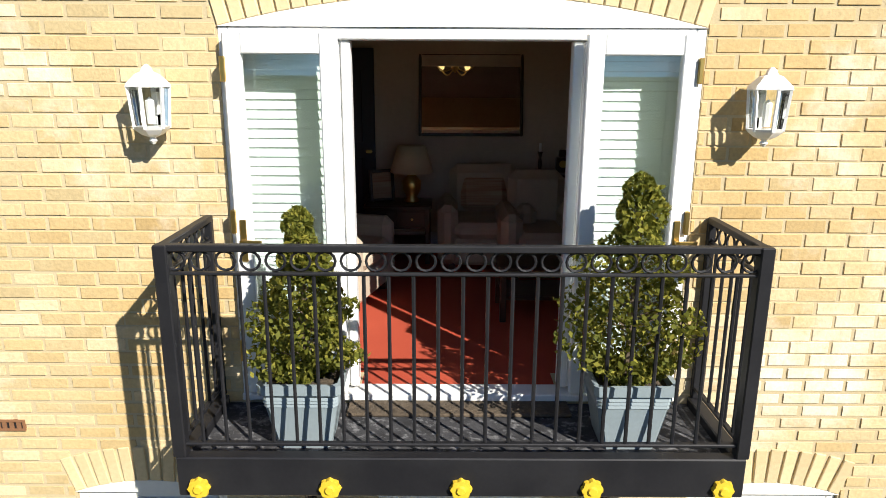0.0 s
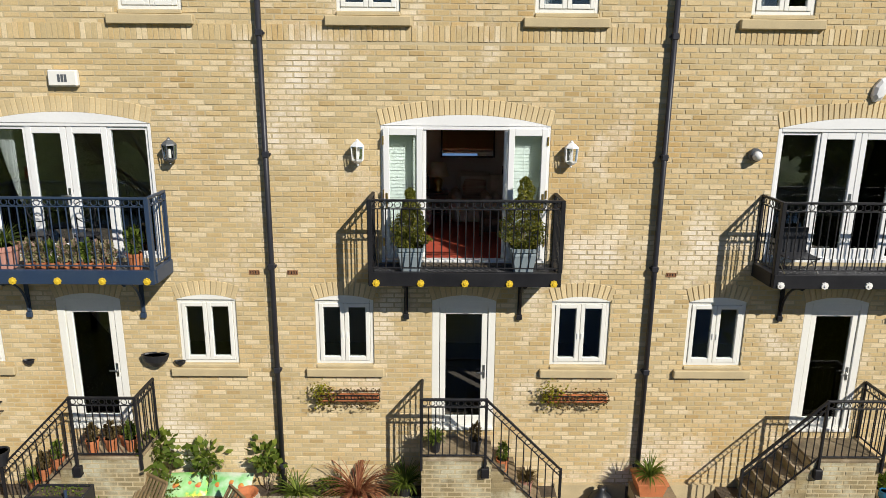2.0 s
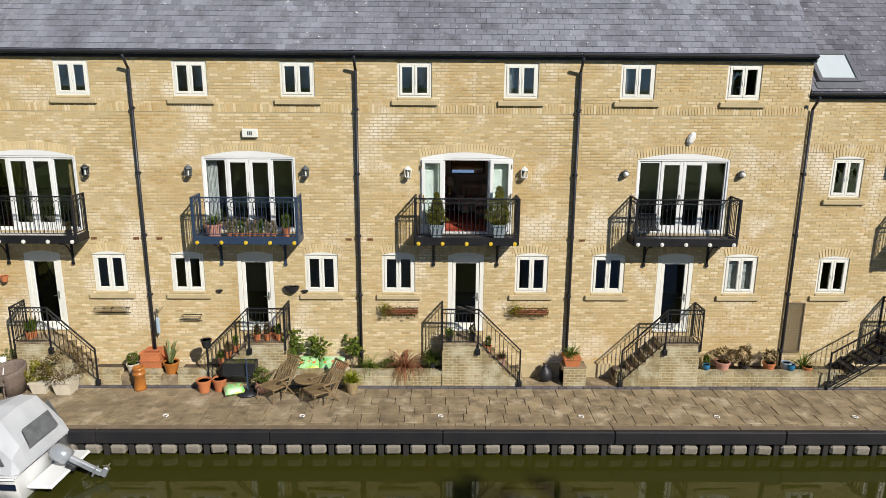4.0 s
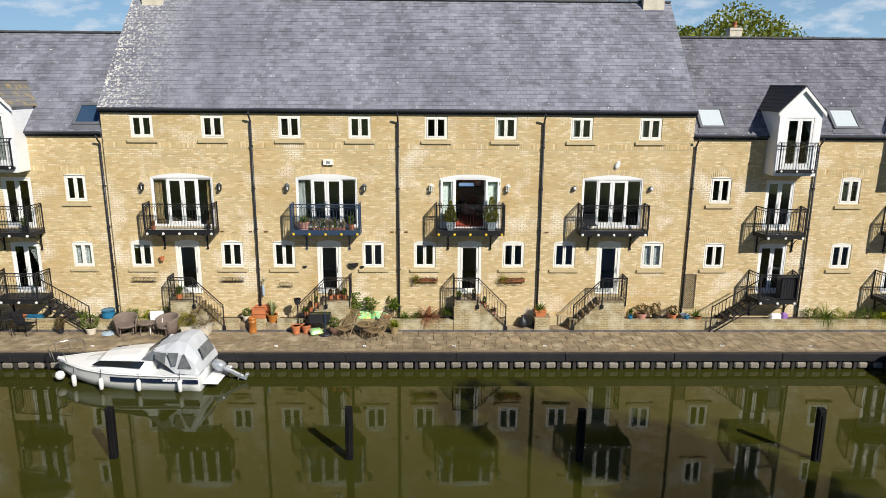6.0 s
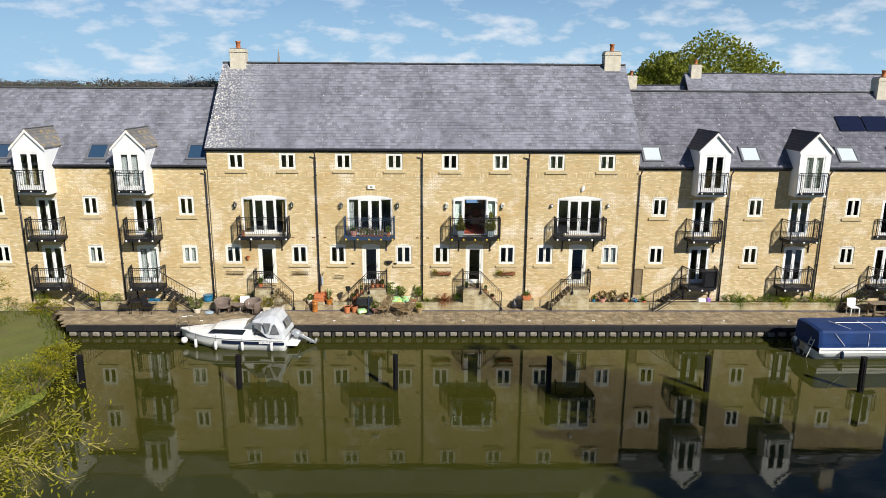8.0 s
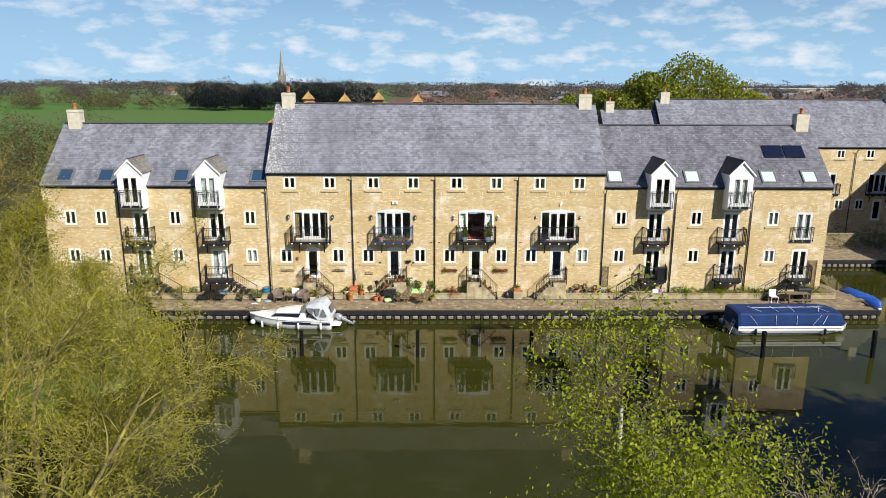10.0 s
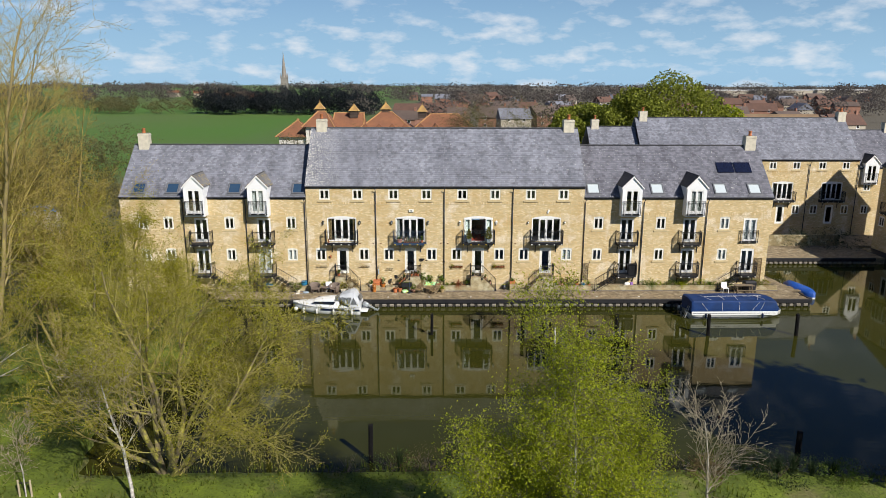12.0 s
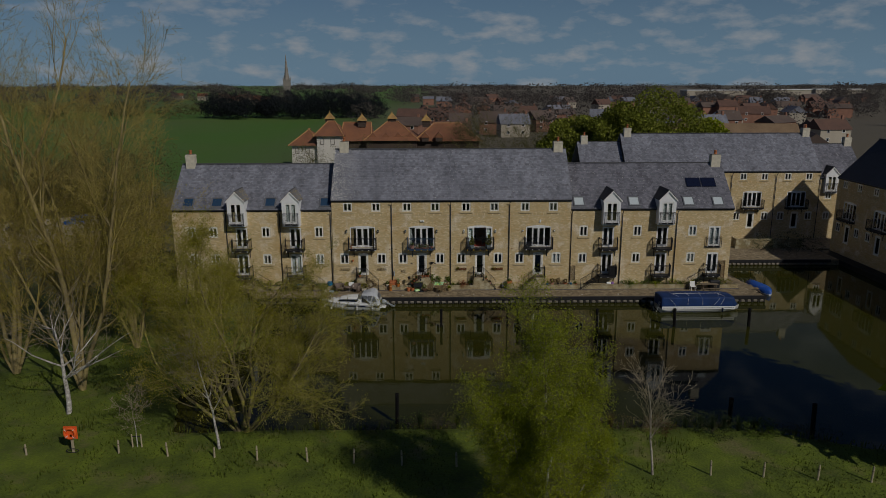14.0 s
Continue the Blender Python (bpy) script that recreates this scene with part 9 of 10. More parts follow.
# ---- trees ----
def seg_mesh(name, segs, n, material, smooth=True):
    """Tapered tubes for an array of segments (x0 y0 z0 x1 y1 z1 r0 r1)."""
    s = np.asarray(segs, float)
    a, b, r0, r1 = s[:, 0:3], s[:, 3:6], s[:, 6], s[:, 7]
    d = b - a
    d /= np.linalg.norm(d, axis=1)[:, None] + 1e-9
    ref = np.where(np.abs(d[:, 2:3]) > 0.9, np.array([[1.0, 0, 0]]), np.array([[0, 0, 1.0]]))
    u = np.cross(d, ref)
    u /= np.linalg.norm(u, axis=1)[:, None]
    w = np.cross(d, u)
    t = 2 * np.pi * np.arange(n) / n
    c = u[:, None, :] * np.cos(t)[None, :, None] + w[:, None, :] * np.sin(t)[None, :, None]
    v = np.concatenate([a[:, None, :] + c * r0[:, None, None], b[:, None, :] + c * r1[:, None, None]], 1)
    m = len(s)
    base = (np.arange(m) * 2 * n)[:, None]
    k = np.arange(n)
    q = np.stack([base + k, base + (k + 1) % n, base + n + (k + 1) % n, base + n + k], -1).reshape(-1)
    me = bpy.data.meshes.new(name)
    me.vertices.add(m * 2 * n)
    me.vertices.foreach_set("co", v.reshape(-1))
    me.loops.add(len(q))
    me.loops.foreach_set("vertex_index", q.astype(np.int32))
    me.polygons.add(m * n)
    me.polygons.foreach_set("loop_start", np.arange(0, len(q), 4, dtype=np.int32))
    me.update(calc_edges=True)
    me.materials.append(material)
    if smooth:
        me.polygons.foreach_set("use_smooth", [True] * (m * n))
    return me


def ribbon_mesh(name, segs, material):
    """Fine twigs as narrow tapered strips, one face each."""
    s = np.asarray(segs, float)
    a, b, r0, r1 = s[:, 0:3], s[:, 3:6], s[:, 6], s[:, 7]
    d = b - a
    ref = np.random.default_rng(1).normal(size=d.shape)
    u = np.cross(d, ref)
    u /= np.linalg.norm(u, axis=1)[:, None] + 1e-9
    v = np.stack([a - u * r0[:, None], a + u * r0[:, None], b + u * r1[:, None], b - u * r1[:, None]], 1)
    m = len(s)
    me = bpy.data.meshes.new(name)
    me.vertices.add(4 * m)
    me.vertices.foreach_set("co", v.reshape(-1))
    me.loops.add(4 * m)
    me.loops.foreach_set("vertex_index", np.arange(4 * m, dtype=np.int32))
    me.polygons.add(m)
    me.polygons.foreach_set("loop_start", np.arange(0, 4 * m, 4, dtype=np.int32))
    me.update(calc_edges=True)
    me.materials.append(material)
    return me


def grow(rng, p, d, L, r, level, spec, segs, twigs, tips):
    """One limb: wanders, bends by spec, and bears side limbs."""
    steps = spec["steps"][level]
    bend = spec["bend"][level]
    q, v = Vector(p), Vector(d).normalized()
    last = level == spec["levels"] - 1
    for k in range(steps):
        f = (k + 1) / steps
        v = (v + Vector((rng.gauss(0, 1), rng.gauss(0, 1), rng.gauss(0, 1))) * spec["wander"][level] + Vector((0, 0, bend))).normalized()
        nxt = q + v * (L / steps)
        ra, rb = r * (1 - 0.75 * (f - 1 / steps)), r * (1 - 0.75 * f)
        ra, rb = max(ra, spec["least"]), max(rb, spec["least"] * 0.7)
        (twigs if level >= spec["levels"] - 1 else segs).append((*q, *nxt, ra, rb))
        if last:
            tips.append((*nxt, f))
        elif f > spec["bare"][level]:
            for _ in range(spec["kids"][level]):
                if rng.random() < spec["chance"][level]:
                    ax = v.orthogonal().normalized()
                    ax.rotate(Matrix.Rotation(rng.uniform(0, 6.283), 3, v))
                    ang = radians(rng.uniform(*spec["angle"][level]))
                    cd = v * math.cos(ang) + ax * math.sin(ang)
                    cl = L * rng.uniform(*spec["ratio"][level]) * (1.15 - 0.5 * f)
                    grow(rng, nxt, cd, cl, rb * spec["thin"][level], level + 1, spec, segs, twigs, tips)
        q = nxt


def make_tree(name, label, x, y, z, starts, spec, bark, twig, leaf, seed, leaf_n=3, leaf_size=0.1, spread=0.15, droop=0.0, aspect=0.45, keep=1.0, group="", zmax=None):
    t = thing(name, label, "tree", (x, y, z), group=group)
    rng = random.Random(seed)
    segs, twigs, tips = [], [], []
    for d, L, r in starts:
        grow(rng, (0.25 * d[0], 0.25 * d[1], -0.1), d, L, r, 0, spec, segs, twigs, tips)
    fat = spec["fat"]
    part("trunk", seg_mesh("trunk", [q for q in segs if q[6] > fat], 7, bark), None, t)
    part("branchwork", seg_mesh("branchwork", [q for q in segs if q[6] <= fat], 3, twig), None, t)["kind"] = "stuff"
    part("twigwork", ribbon_mesh("twigwork", twigs, twig), None, t)["kind"] = "stuff"
    if leaf:
        g = np.random.default_rng(seed)
        tp = np.array(tips)[:, :3]
        if zmax:
            tp = tp[tp[:, 2] < zmax - 5.0 * g.random(len(tp)) ** 2]
        if keep < 1:
            tp = tp[g.random(len(tp)) < keep]
        pts_ = np.repeat(tp, leaf_n, 0)
        pts_ = pts_ + g.normal(size=pts_.shape) * spread
        part("crown", leaf_mesh("crown", pts_, leaf_size, leaf, seed, aspect, droop), None, t)["kind"] = "stuff"
    return t, len(segs), len(twigs), len(tips)


WILLOW = {"levels": 4, "steps": (10, 7, 6, 5), "bend": (0.05, 0.03, 0.02, -0.02), "wander": (0.17, 0.15, 0.14, 0.16), "bare": (0.28, 0.15, 0.1, 0), "kids": (2, 2, 2, 0),
          "chance": (0.8, 0.7, 0.75, 0), "angle": ((25, 55), (25, 60), (20, 55), (0, 0)), "ratio": ((0.3, 0.5), (0.35, 0.55), (0.3, 0.55), (0, 0)), "thin": (0.5, 0.5, 0.5, 0), "least": 0.009, "fat": 0.035}
TALL = {"levels": 4, "steps": (14, 7, 6, 4), "bend": (0.03, 0.07, 0.05, 0.02), "wander": (0.07, 0.10, 0.13, 0.16), "bare": (0.15, 0.15, 0.1, 0), "kids": (2, 2, 2, 0),
        "chance": (0.92, 0.72, 0.74, 0), "angle": ((22, 48), (25, 50), (20, 50), (0, 0)), "ratio": ((0.24, 0.36), (0.35, 0.55), (0.3, 0.5), (0, 0)), "thin": (0.45, 0.5, 0.5, 0), "least": 0.0075, "fat": 0.04}
BIRCH = {"levels": 4, "steps": (12, 6, 5, 5), "bend": (0.03, 0.03, -0.06, -0.15), "wander": (0.05, 0.10, 0.13, 0.12), "bare": (0.08, 0.1, 0.1, 0), "kids": (3, 2, 2, 0),
         "chance": (0.8, 0.75, 0.7, 0), "angle": ((25, 50), (25, 60), (20, 60), (0, 0)), "ratio": ((0.16, 0.28), (0.35, 0.6), (0.35, 0.6), (0, 0)), "thin": (0.4, 0.5, 0.5, 0), "least": 0.007, "fat": 0.03}
SMALL = {"levels": 4, "steps": (7, 6, 5, 4), "bend": (0.02, 0.05, 0.05, 0.02), "wander": (0.06, 0.10, 0.14, 0.16), "bare": (0.3, 0.15, 0.15, 0), "kids": (3, 2, 2, 0),
         "chance": (0.85, 0.65, 0.5, 0), "angle": ((30, 60), (25, 55), (20, 55), (0, 0)), "ratio": ((0.4, 0.65), (0.4, 0.6), (0.35, 0.55), (0, 0)), "thin": (0.45, 0.55, 0.55, 0), "least": 0.008, "fat": 0.02}
BANK = dict(BIRCH, levels=3, steps=(12, 6, 8), kids=(3, 2, 0))
WIDE = dict(SMALL, angle=((50, 75), (25, 50), (20, 50), (0, 0)), ratio=((0.65, 0.95), (0.4, 0.6), (0.35, 0.55), (0, 0)), bare=(0.35, 0.15, 0.15, 0), thin=(0.6, 0.5, 0.5, 0))
M_LEAF_HAZE = leaf_mat("catkin_haze", (0.27, 0.23, 0.025), (0.17, 0.145, 0.02), (0.34, 0.29, 0.03))
M_BIRCHTWIG = mat("birch_twig", (0.15, 0.14, 0.06), (0.10, 0.09, 0.05), 0.85, bump=0, var=0.12)
M_WILLOWBARK = mat("willow_bark", (0.19, 0.155, 0.065), (0.09, 0.07, 0.04), 0.9, scale=1.5, fine=25, bump=0.6, dist=0.02, var=0.2, spot=(0.30, 0.27, 0.05), spot_scale=3.0, spot_at=(0.48, 0.62))
M_WILLOWTWIG = mat("willow_twig", (0.30, 0.26, 0.06), (0.20, 0.17, 0.05), 0.8, bump=0, var=0.12)
M_PALETWIG = mat("pale_twig", (0.31, 0.26, 0.18), (0.20, 0.165, 0.11), 0.85, bump=0, var=0.12)
M_BIRCHBARK = mat("birch_bark", (0.60, 0.57, 0.52), (0.18, 0.16, 0.14), 0.8, scale=7, fine=20, bump=0.2, var=0.15)

M_POPLARBARK = mat("poplar_bark", (0.33, 0.26, 0.10), (0.17, 0.13, 0.06), 0.85, scale=1.5, fine=25, bump=0.4, dist=0.02, var=0.2)
M_POPLARTWIG = mat("poplar_twig", (0.36, 0.285, 0.07), (0.23, 0.175, 0.05), 0.85, bump=0, var=0.12)
TREES = []
TREES.append(make_tree("willow_tree", "many-stemmed crack willow in first yellow-green leaf on the bank", -15.5, -27.5, -0.25,
          [((-0.6, 0.1, 1.0), 9.0, 0.11), ((-0.3, 0.3, 1.0), 10.0, 0.13), ((-0.08, 0.05, 1.0), 10.2, 0.12), ((0.15, 0.15, 1.0), 10.2, 0.13), ((0.42, -0.05, 1.0), 9.8, 0.13), ((0.75, -0.25, 0.8), 9.0, 0.12), ((-0.9, 0.4, 0.7), 7.0, 0.09), ((0.05, 0.7, 1.0), 8.0, 0.10), ((0.95, -0.25, 0.5), 6.4, 0.08), ((0.85, -0.3, 0.8), 9.0, 0.10), ((0.6, -0.1, 1.0), 9.0, 0.11)],
          WILLOW, M_WILLOWBARK, M_WILLOWTWIG, M_LEAF_WILLOW, 5, 2, 0.085, 0.16, 0.2, 0.35, 0.75))
TREES.append(make_tree("willow_tree", "yellow-green willow hanging over the river's west bank", -23.5, -13.0, -0.2,
          [((-0.5, 0.2, 1.0), 8.0, 0.17), ((0.2, -0.1, 1.0), 8.0, 0.17), ((0.7, 0.1, 0.7), 6.0, 0.13), ((-0.2, -0.5, 0.8), 6.5, 0.13), ((0.3, 0.6, 0.8), 6.5, 0.13)],
          WILLOW, M_WILLOWBARK, M_WILLOWTWIG, M_LEAF_WILLOW, 6, 2, 0.11, 0.2, 0.2, 0.35, 1.0))
for k, (x, y, h, r0, lab) in enumerate(((-27.3, -21.9, 22.5, 0.21, "tall many-stemmed tree with yellowish bark and fine bare twigs"), (-33.2, -19.2, 23.5, 0.19, "tall slender tree with fine bare twigs on the west bank"), (-34.6, -24.6, 22.0, 0.18, "tall bare-topped tree beside the river meadow"), (-26.8, -14.6, 18.5, 0.16, "tall hazy tree behind the others on the west bank"))):
    TREES.append(make_tree("poplar_tree", lab, x, y, -0.2, [((0.02, 0.0, 1.0), h, r0), ((0.13, -0.06, 1.0), h * 0.92, r0 * 0.75), ((-0.13, 0.08, 1.0), h * 0.9, r0 * 0.75), ((0.26, 0.12, 1.0), h * 0.86, r0 * 0.6), ((-0.30, -0.05, 1.0), h * 0.66, r0 * 0.5), ((0.05, 0.3, 1.0), h * 0.6, r0 * 0.45)],
              TALL, M_POPLARBARK, M_POPLARTWIG, M_LEAF_HAZE, 30 + k, 1, 0.11, 0.35, 0.0, 0.4, 1.0, group="tall bank trees", zmax=13.5))
TREES.append(make_tree("birch_tree", "spreading birch thick with fresh yellow-green leaves", 0.30, -37.4, -0.2,
          [((-0.03, 0.0, 1.0), 10.3, 0.12), ((0.09, 0.05, 1.0), 9.4, 0.10), ((-0.28, 0.0, 1.0), 7.8, 0.08), ((-0.2, -0.1, 1.0), 7.4, 0.08), ((0.28, 0.0, 1.0), 8.2, 0.08), ((0.05, -0.22, 1.0), 7.8, 0.08), ((0.1, 0.22, 1.0), 8.0, 0.08), ((0.40, 0.1, 1.0), 6.8, 0.07), ((-0.42, 0.1, 1.0), 6.4, 0.07), ((0.12, 0.0, 1.0), 9.4, 0.07), ((0.52, -0.1, 1.0), 5.0, 0.06)],
          BIRCH, M_BIRCHBARK, M_BIRCHTWIG, M_LEAF_BIRCH, 11, 3, 0.064, 0.17, 0.5, 0.5, 0.8))
TREES.append(make_tree("bare_tree", "small bare tree with pale branches on the grass", 6.75, -32.4, -0.2, [((0.02, 0, 1), 4.9, 0.07)], SMALL, M_PALEBARK, M_PALETWIG, None, 12))
TREES.append(make_tree("bare_tree", "small bare white-stemmed tree on the bank", -16.1, -29.5, -0.2, [((-0.06, 0, 1), 5.3, 0.085)], SMALL, M_BIRCHBARK, M_PALETWIG, None, 13))
TREES.append(make_tree("bare_tree", "bare silver birch with a white trunk on the grass", -26.5, -25.2, -0.2, [((0.0, 0, 1), 5.6, 0.17)], WIDE, M_BIRCHBARK, M_PALETWIG, None, 14))
TREES.append(make_tree("sapling", "staked bare sapling on the grass", -20.7, -29.2, -0.2, [((0.02, 0, 1), 3.0, 0.035)], SMALL, M_BIRCHBARK, M_PALETWIG, None, 15))
# trees to the south-east, out of sight, whose shade falls across the water
bt, *_ = make_tree("bank_tree", "leafing bank tree beyond the grass", 24.3, -32.8, -0.2, [((0, 0, 1), 20.5, 0.3), ((0.15, 0.1, 1), 17.0, 0.2), ((-0.12, 0, 1), 17.0, 0.18)], BANK, M_BARK, M_TWIG, M_LEAF_BIRCH, 50, 4, 0.8, 0.5, 0.4, 0.6, group="bank trees")
copy_thing(bt, pose(30.5, -37.5, -0.2, 0, 0, 100))


# ---- bank details ----
def shrub(x, y, z, r, h, leaf, seed, label, n=1600, size=0.09, name="shrub"):
    t = thing(name, label, "shrub", (x, y, z))
    part("stemwork", stems(26, r * 0.9, h * 0.9, seed), M_TWIG, t)["kind"] = "stuff"
    part("foliage", leaf_mesh("foliage", blob_points(n, r, h, seed, lump=0.45), size, leaf, seed), None, t)["kind"] = "stuff"
    return t


for k, (x, y, r_, h, lf) in enumerate(((-30.6, -2.0, 1.4, 2.2, M_LEAF_WILLOW), (-32.5, -4.0, 2.0, 3.0, M_LEAF_GREEN), (-27.0, -5.5, 1.5, 1.6, M_LEAF_GREEN), (-35.5, -1.0, 2.5, 3.2, M_LEAF_DARK), (-24.8, 0.4, 0.9, 1.0, M_LEAF_GREEN), (-23.2, -0.3, 0.8, 0.7, M_LEAF_WILLOW),
                                    (-19.4, -6.2, 0.7, 0.5, M_LEAF_WILLOW), (-18.5, -8.2, 1.0, 0.9, M_LEAF_WILLOW), (-18.2, -10.2, 1.5, 1.4, M_LEAF_WILLOW), (-18.9, -12.4, 1.5, 1.6, M_LEAF_WILLOW), (-31.0, -10.0, 2.4, 2.6, M_LEAF_GREEN), (-38.0, -12.0, 3.0, 3.5, M_LEAF_DARK), (-37.0, 4.0, 3.0, 4.0, M_LEAF_DARK), (-42.0, -4.0, 3.5, 4.0, M_LEAF_GREEN),
                                    (34.5, 14.6, 1.5, 2.3, M_LEAF_DARK), (37.5, 14.4, 1.8, 2.6, M_LEAF_DARK), (40.0, 14.8, 1.6, 2.2, M_LEAF_DARK), (1.2, -28.2, 1.3, 1.0, M_LEAF_DRY), (-0.8, -29.4, 1.1, 0.8, M_LEAF_DARK), (11.5, -28.0, 1.1, 0.9, M_LEAF_DARK), (14.2, -28.3, 1.0, 0.8, M_LEAF_GREEN), (8.6, -27.6, 0.9, 0.7, M_LEAF_DRY))):
    shrub(x, y, -0.3, r_, h, lf, 200 + k, "tangled spring shrub on the river bank")
rb_ = random.Random(61)
for k in range(15):
    x = -7.5 + k * 1.8 + rb_.uniform(-0.4, 0.4)
    shrub(x, bank_edge(x) - rb_.uniform(0.2, 0.9), -0.35, rb_.uniform(0.9, 1.5), rb_.uniform(0.4, 0.8), rb_.choice((M_LEAF_DRY, M_LEAF_DRY, M_LEAF_DARK, M_LEAF_GREEN)), 260 + k, "low tangle of brambles along the bank", 700, 0.07, "bramble")
for k, (x, y) in enumerate(((4.6, -27.2), (5.2, -27.5), (5.9, -27.3), (12.4, -27.6), (13.1, -27.9), (10.2, -27.5), (11.0, -27.6), (11.7, -27.7), (13.9, -28.1), (-1.5, -27.2), (-3.0, -27.0), (-5.2, -26.9))):
    t = thing("reeds", "clump of reeds at the water's edge", "reeds", (x, y, WATER_Z + 0.05), group="reed clumps")
    vs_, fs_ = blades(90, 1.25, 300 + k, 0.03, 0.35, 0.2)
    part("reed_growth", raw("reed_growth", vs_, fs_, M_LEAF_DRY if k < 3 else M_LEAF_DARK), None, t)["kind"] = "stuff"
M_STAKE = mat("pale_stake", (0.42, 0.36, 0.24), (0.30, 0.25, 0.17), 0.85, scale=6, fine=40, bump=0.3, var=0.12, stretch=(1, 1, 0.2))
for k, (x, y, h) in enumerate(((-26.3, -30.0, 0.8), (-21.4, -29.9, 0.95), (-18.65, -30.2, 0.95), (-16.1, -30.4, 0.75), (-13.75, -30.7, 1.0), (-11.05, -30.9, 1.0), (-8.6, -31.1, 1.0), (-6.05, -31.3, 1.0), (-3.2, -31.5, 1.0), (4.5, -32.1, 1.0), (9.7, -32.5, 1.0), (12.3, -32.7, 1.0), (14.9, -33.0, 1.0), (-0.6, -31.8, 1.0), (17.5, -33.2, 1.0))):
    t = thing("fence_stake", "short pale wooden stake on the grass", "stake", (x, y, -0.3), group="row of stakes")
    t.rotation_euler = (0, radians(2.5 * math.sin(k * 2.3)), 0)
    part("stake", lathe([(0.055, -0.2), (0.05, h * 0.9), (0.035, h), (0.0, h + 0.01)], 8), M_STAKE, t)
    part("band", lathe([(0.054, h * 0.72), (0.056, h * 0.74), (0.054, h * 0.78)], 8), M_TIMBER, t)
for dx in (-0.25, 0.25):
    t = thing("tree_stake", "short stake beside a sapling", "stake", (-20.7 + dx, -29.2, -0.3), group="sapling stakes")
    part("stake", lathe([(0.045, -0.2), (0.04, 0.9), (0.0, 0.92)], 8), M_STAKE, t)
    part("tie", boxes((min(0, -dx), max(0, -dx), -0.012, 0.012, 0.75, 0.79)), M_POTBLACK, t)
lb = thing("lifebuoy_stand", "orange lifebuoy in a holder on a wooden post", "lifebuoy", (-23.9, -29.75, -0.3))
M_ORANGE = mat("lifebuoy_orange", (0.80, 0.13, 0.02), (0.7, 0.10, 0.02), 0.5, scale=4, var=0.08)
part("post", boxes((-0.06, 0.06, -0.05, 0.05, -0.2, 1.25), bevel=0.008), M_STAKE, lb)
part("ring", torus(0.29, 0.075, 24, 8, at=(0, -0.13, 1.35)), M_ORANGE, lb, "orange lifebuoy ring", smooth=True)
for k in range(4):
    a = k * math.pi / 2 + 0.78
    part("band", torus(0.079, 0.012, 10, 5, axis="y"), M_FENDER, lb, "white band", loc=(0.29 * math.cos(a), -0.13, 1.35 + 0.29 * math.sin(a)), rot=(90, -math.degrees(a), 0))
part("back_board", boxes((-0.36, 0.36, -0.05, -0.03, 0.98, 1.72), bevel=0.02), M_ORANGE, lb)
part("bracket", torus(0.33, 0.03, 18, 6, at=(0, -0.08, 0.86)), M_POTBLACK, lb, "black rope hoop").scale = (1, 1, 0.35)

# grass tufts on the near bank
g_ = np.random.default_rng(9)
n_ = 62000
gx = g_.uniform(-38, 24, n_)
gy = g_.uniform(-42, -0.5, n_)
ok = [(x, y) for x, y in zip(gx, gy) if into_land(x, y) > 0.35 and (noise.noise((x * 0.25, y * 0.25, 1.0)) > -0.15 or into_land(x, y) < 1.3)]
vs_, fs_ = [], []
for x, y in ok:
    z = land_height(x, y)
    a = 6.28 * ((x * 12.9898 + y * 78.233) % 1)
    hgt = 0.05 + 0.09 * ((x * 3.7 + y * 9.1) % 1) + (0.15 if into_land(x, y) < 1.1 else 0) + max(0.0, 0.35 * noise.noise((x * 0.5, y * 0.5, 9.0)))
    dx, dy = 0.035 * math.cos(a), 0.035 * math.sin(a)
    o = len(vs_)
    vs_ += [(x - dx, y - dy, z - 0.02), (x + dx, y + dy, z - 0.02), (x + dy * 2.5, y - dx * 2.5, z + hgt)]
    fs_.append((o, o + 1, o + 2))
solo("grass_tufts", raw("grass_tufts", vs_, fs_, leaf_mat("grass_blade", (0.12, 0.155, 0.014), (0.065, 0.09, 0.011), (0.16, 0.16, 0.03))), None, "rough tufts of spring grass", "grass", kind="stuff")

# ---- the distance ----
def far_wood(name, label, centres, leaf, seed, size, n_per, trunk=False):
    pts_ = []
    for k, (x, y, r_, h) in enumerate(centres):
        p = blob_points(n_per * 5, r_, h, seed + k, lump=0.4)
        pts_.append(p + [x, y, 0.5])
    return solo(name, leaf_mesh(name, np.concatenate(pts_), size * 0.42, leaf, seed, 0.75), None, label, "trees", kind="stuff")


# These far-wood colours are greyed towards blue to stand for distance haze.
M_LEAF_BARE = leaf_mat("bare_wood", (0.125, 0.108, 0.095), (0.10, 0.088, 0.08), (0.15, 0.13, 0.11))
M_LEAF_BLACK = leaf_mat("evergreen_wood", (0.022, 0.027, 0.030), (0.016, 0.020, 0.024), (0.030, 0.034, 0.036))
M_LEAF_ROUND = leaf_mat("round_tree_leaf", (0.22, 0.25, 0.03), (0.15, 0.17, 0.024), (0.29, 0.31, 0.04))
M_LEAF_BROWNGREEN = leaf_mat("brown_green_wood", (0.14, 0.14, 0.05), (0.10, 0.09, 0.05), (0.19, 0.17, 0.06))
rw = random.Random(12)
far_wood("dark_wood", "dark evergreen wood beyond the field", [(-134 + k * 2.15 + rw.uniform(-2, 2), 335 + rw.uniform(-14, 30), rw.uniform(5, 9), rw.uniform(7, 15)) for k in range(46)], M_LEAF_BLACK, 400, 1.5, 320)
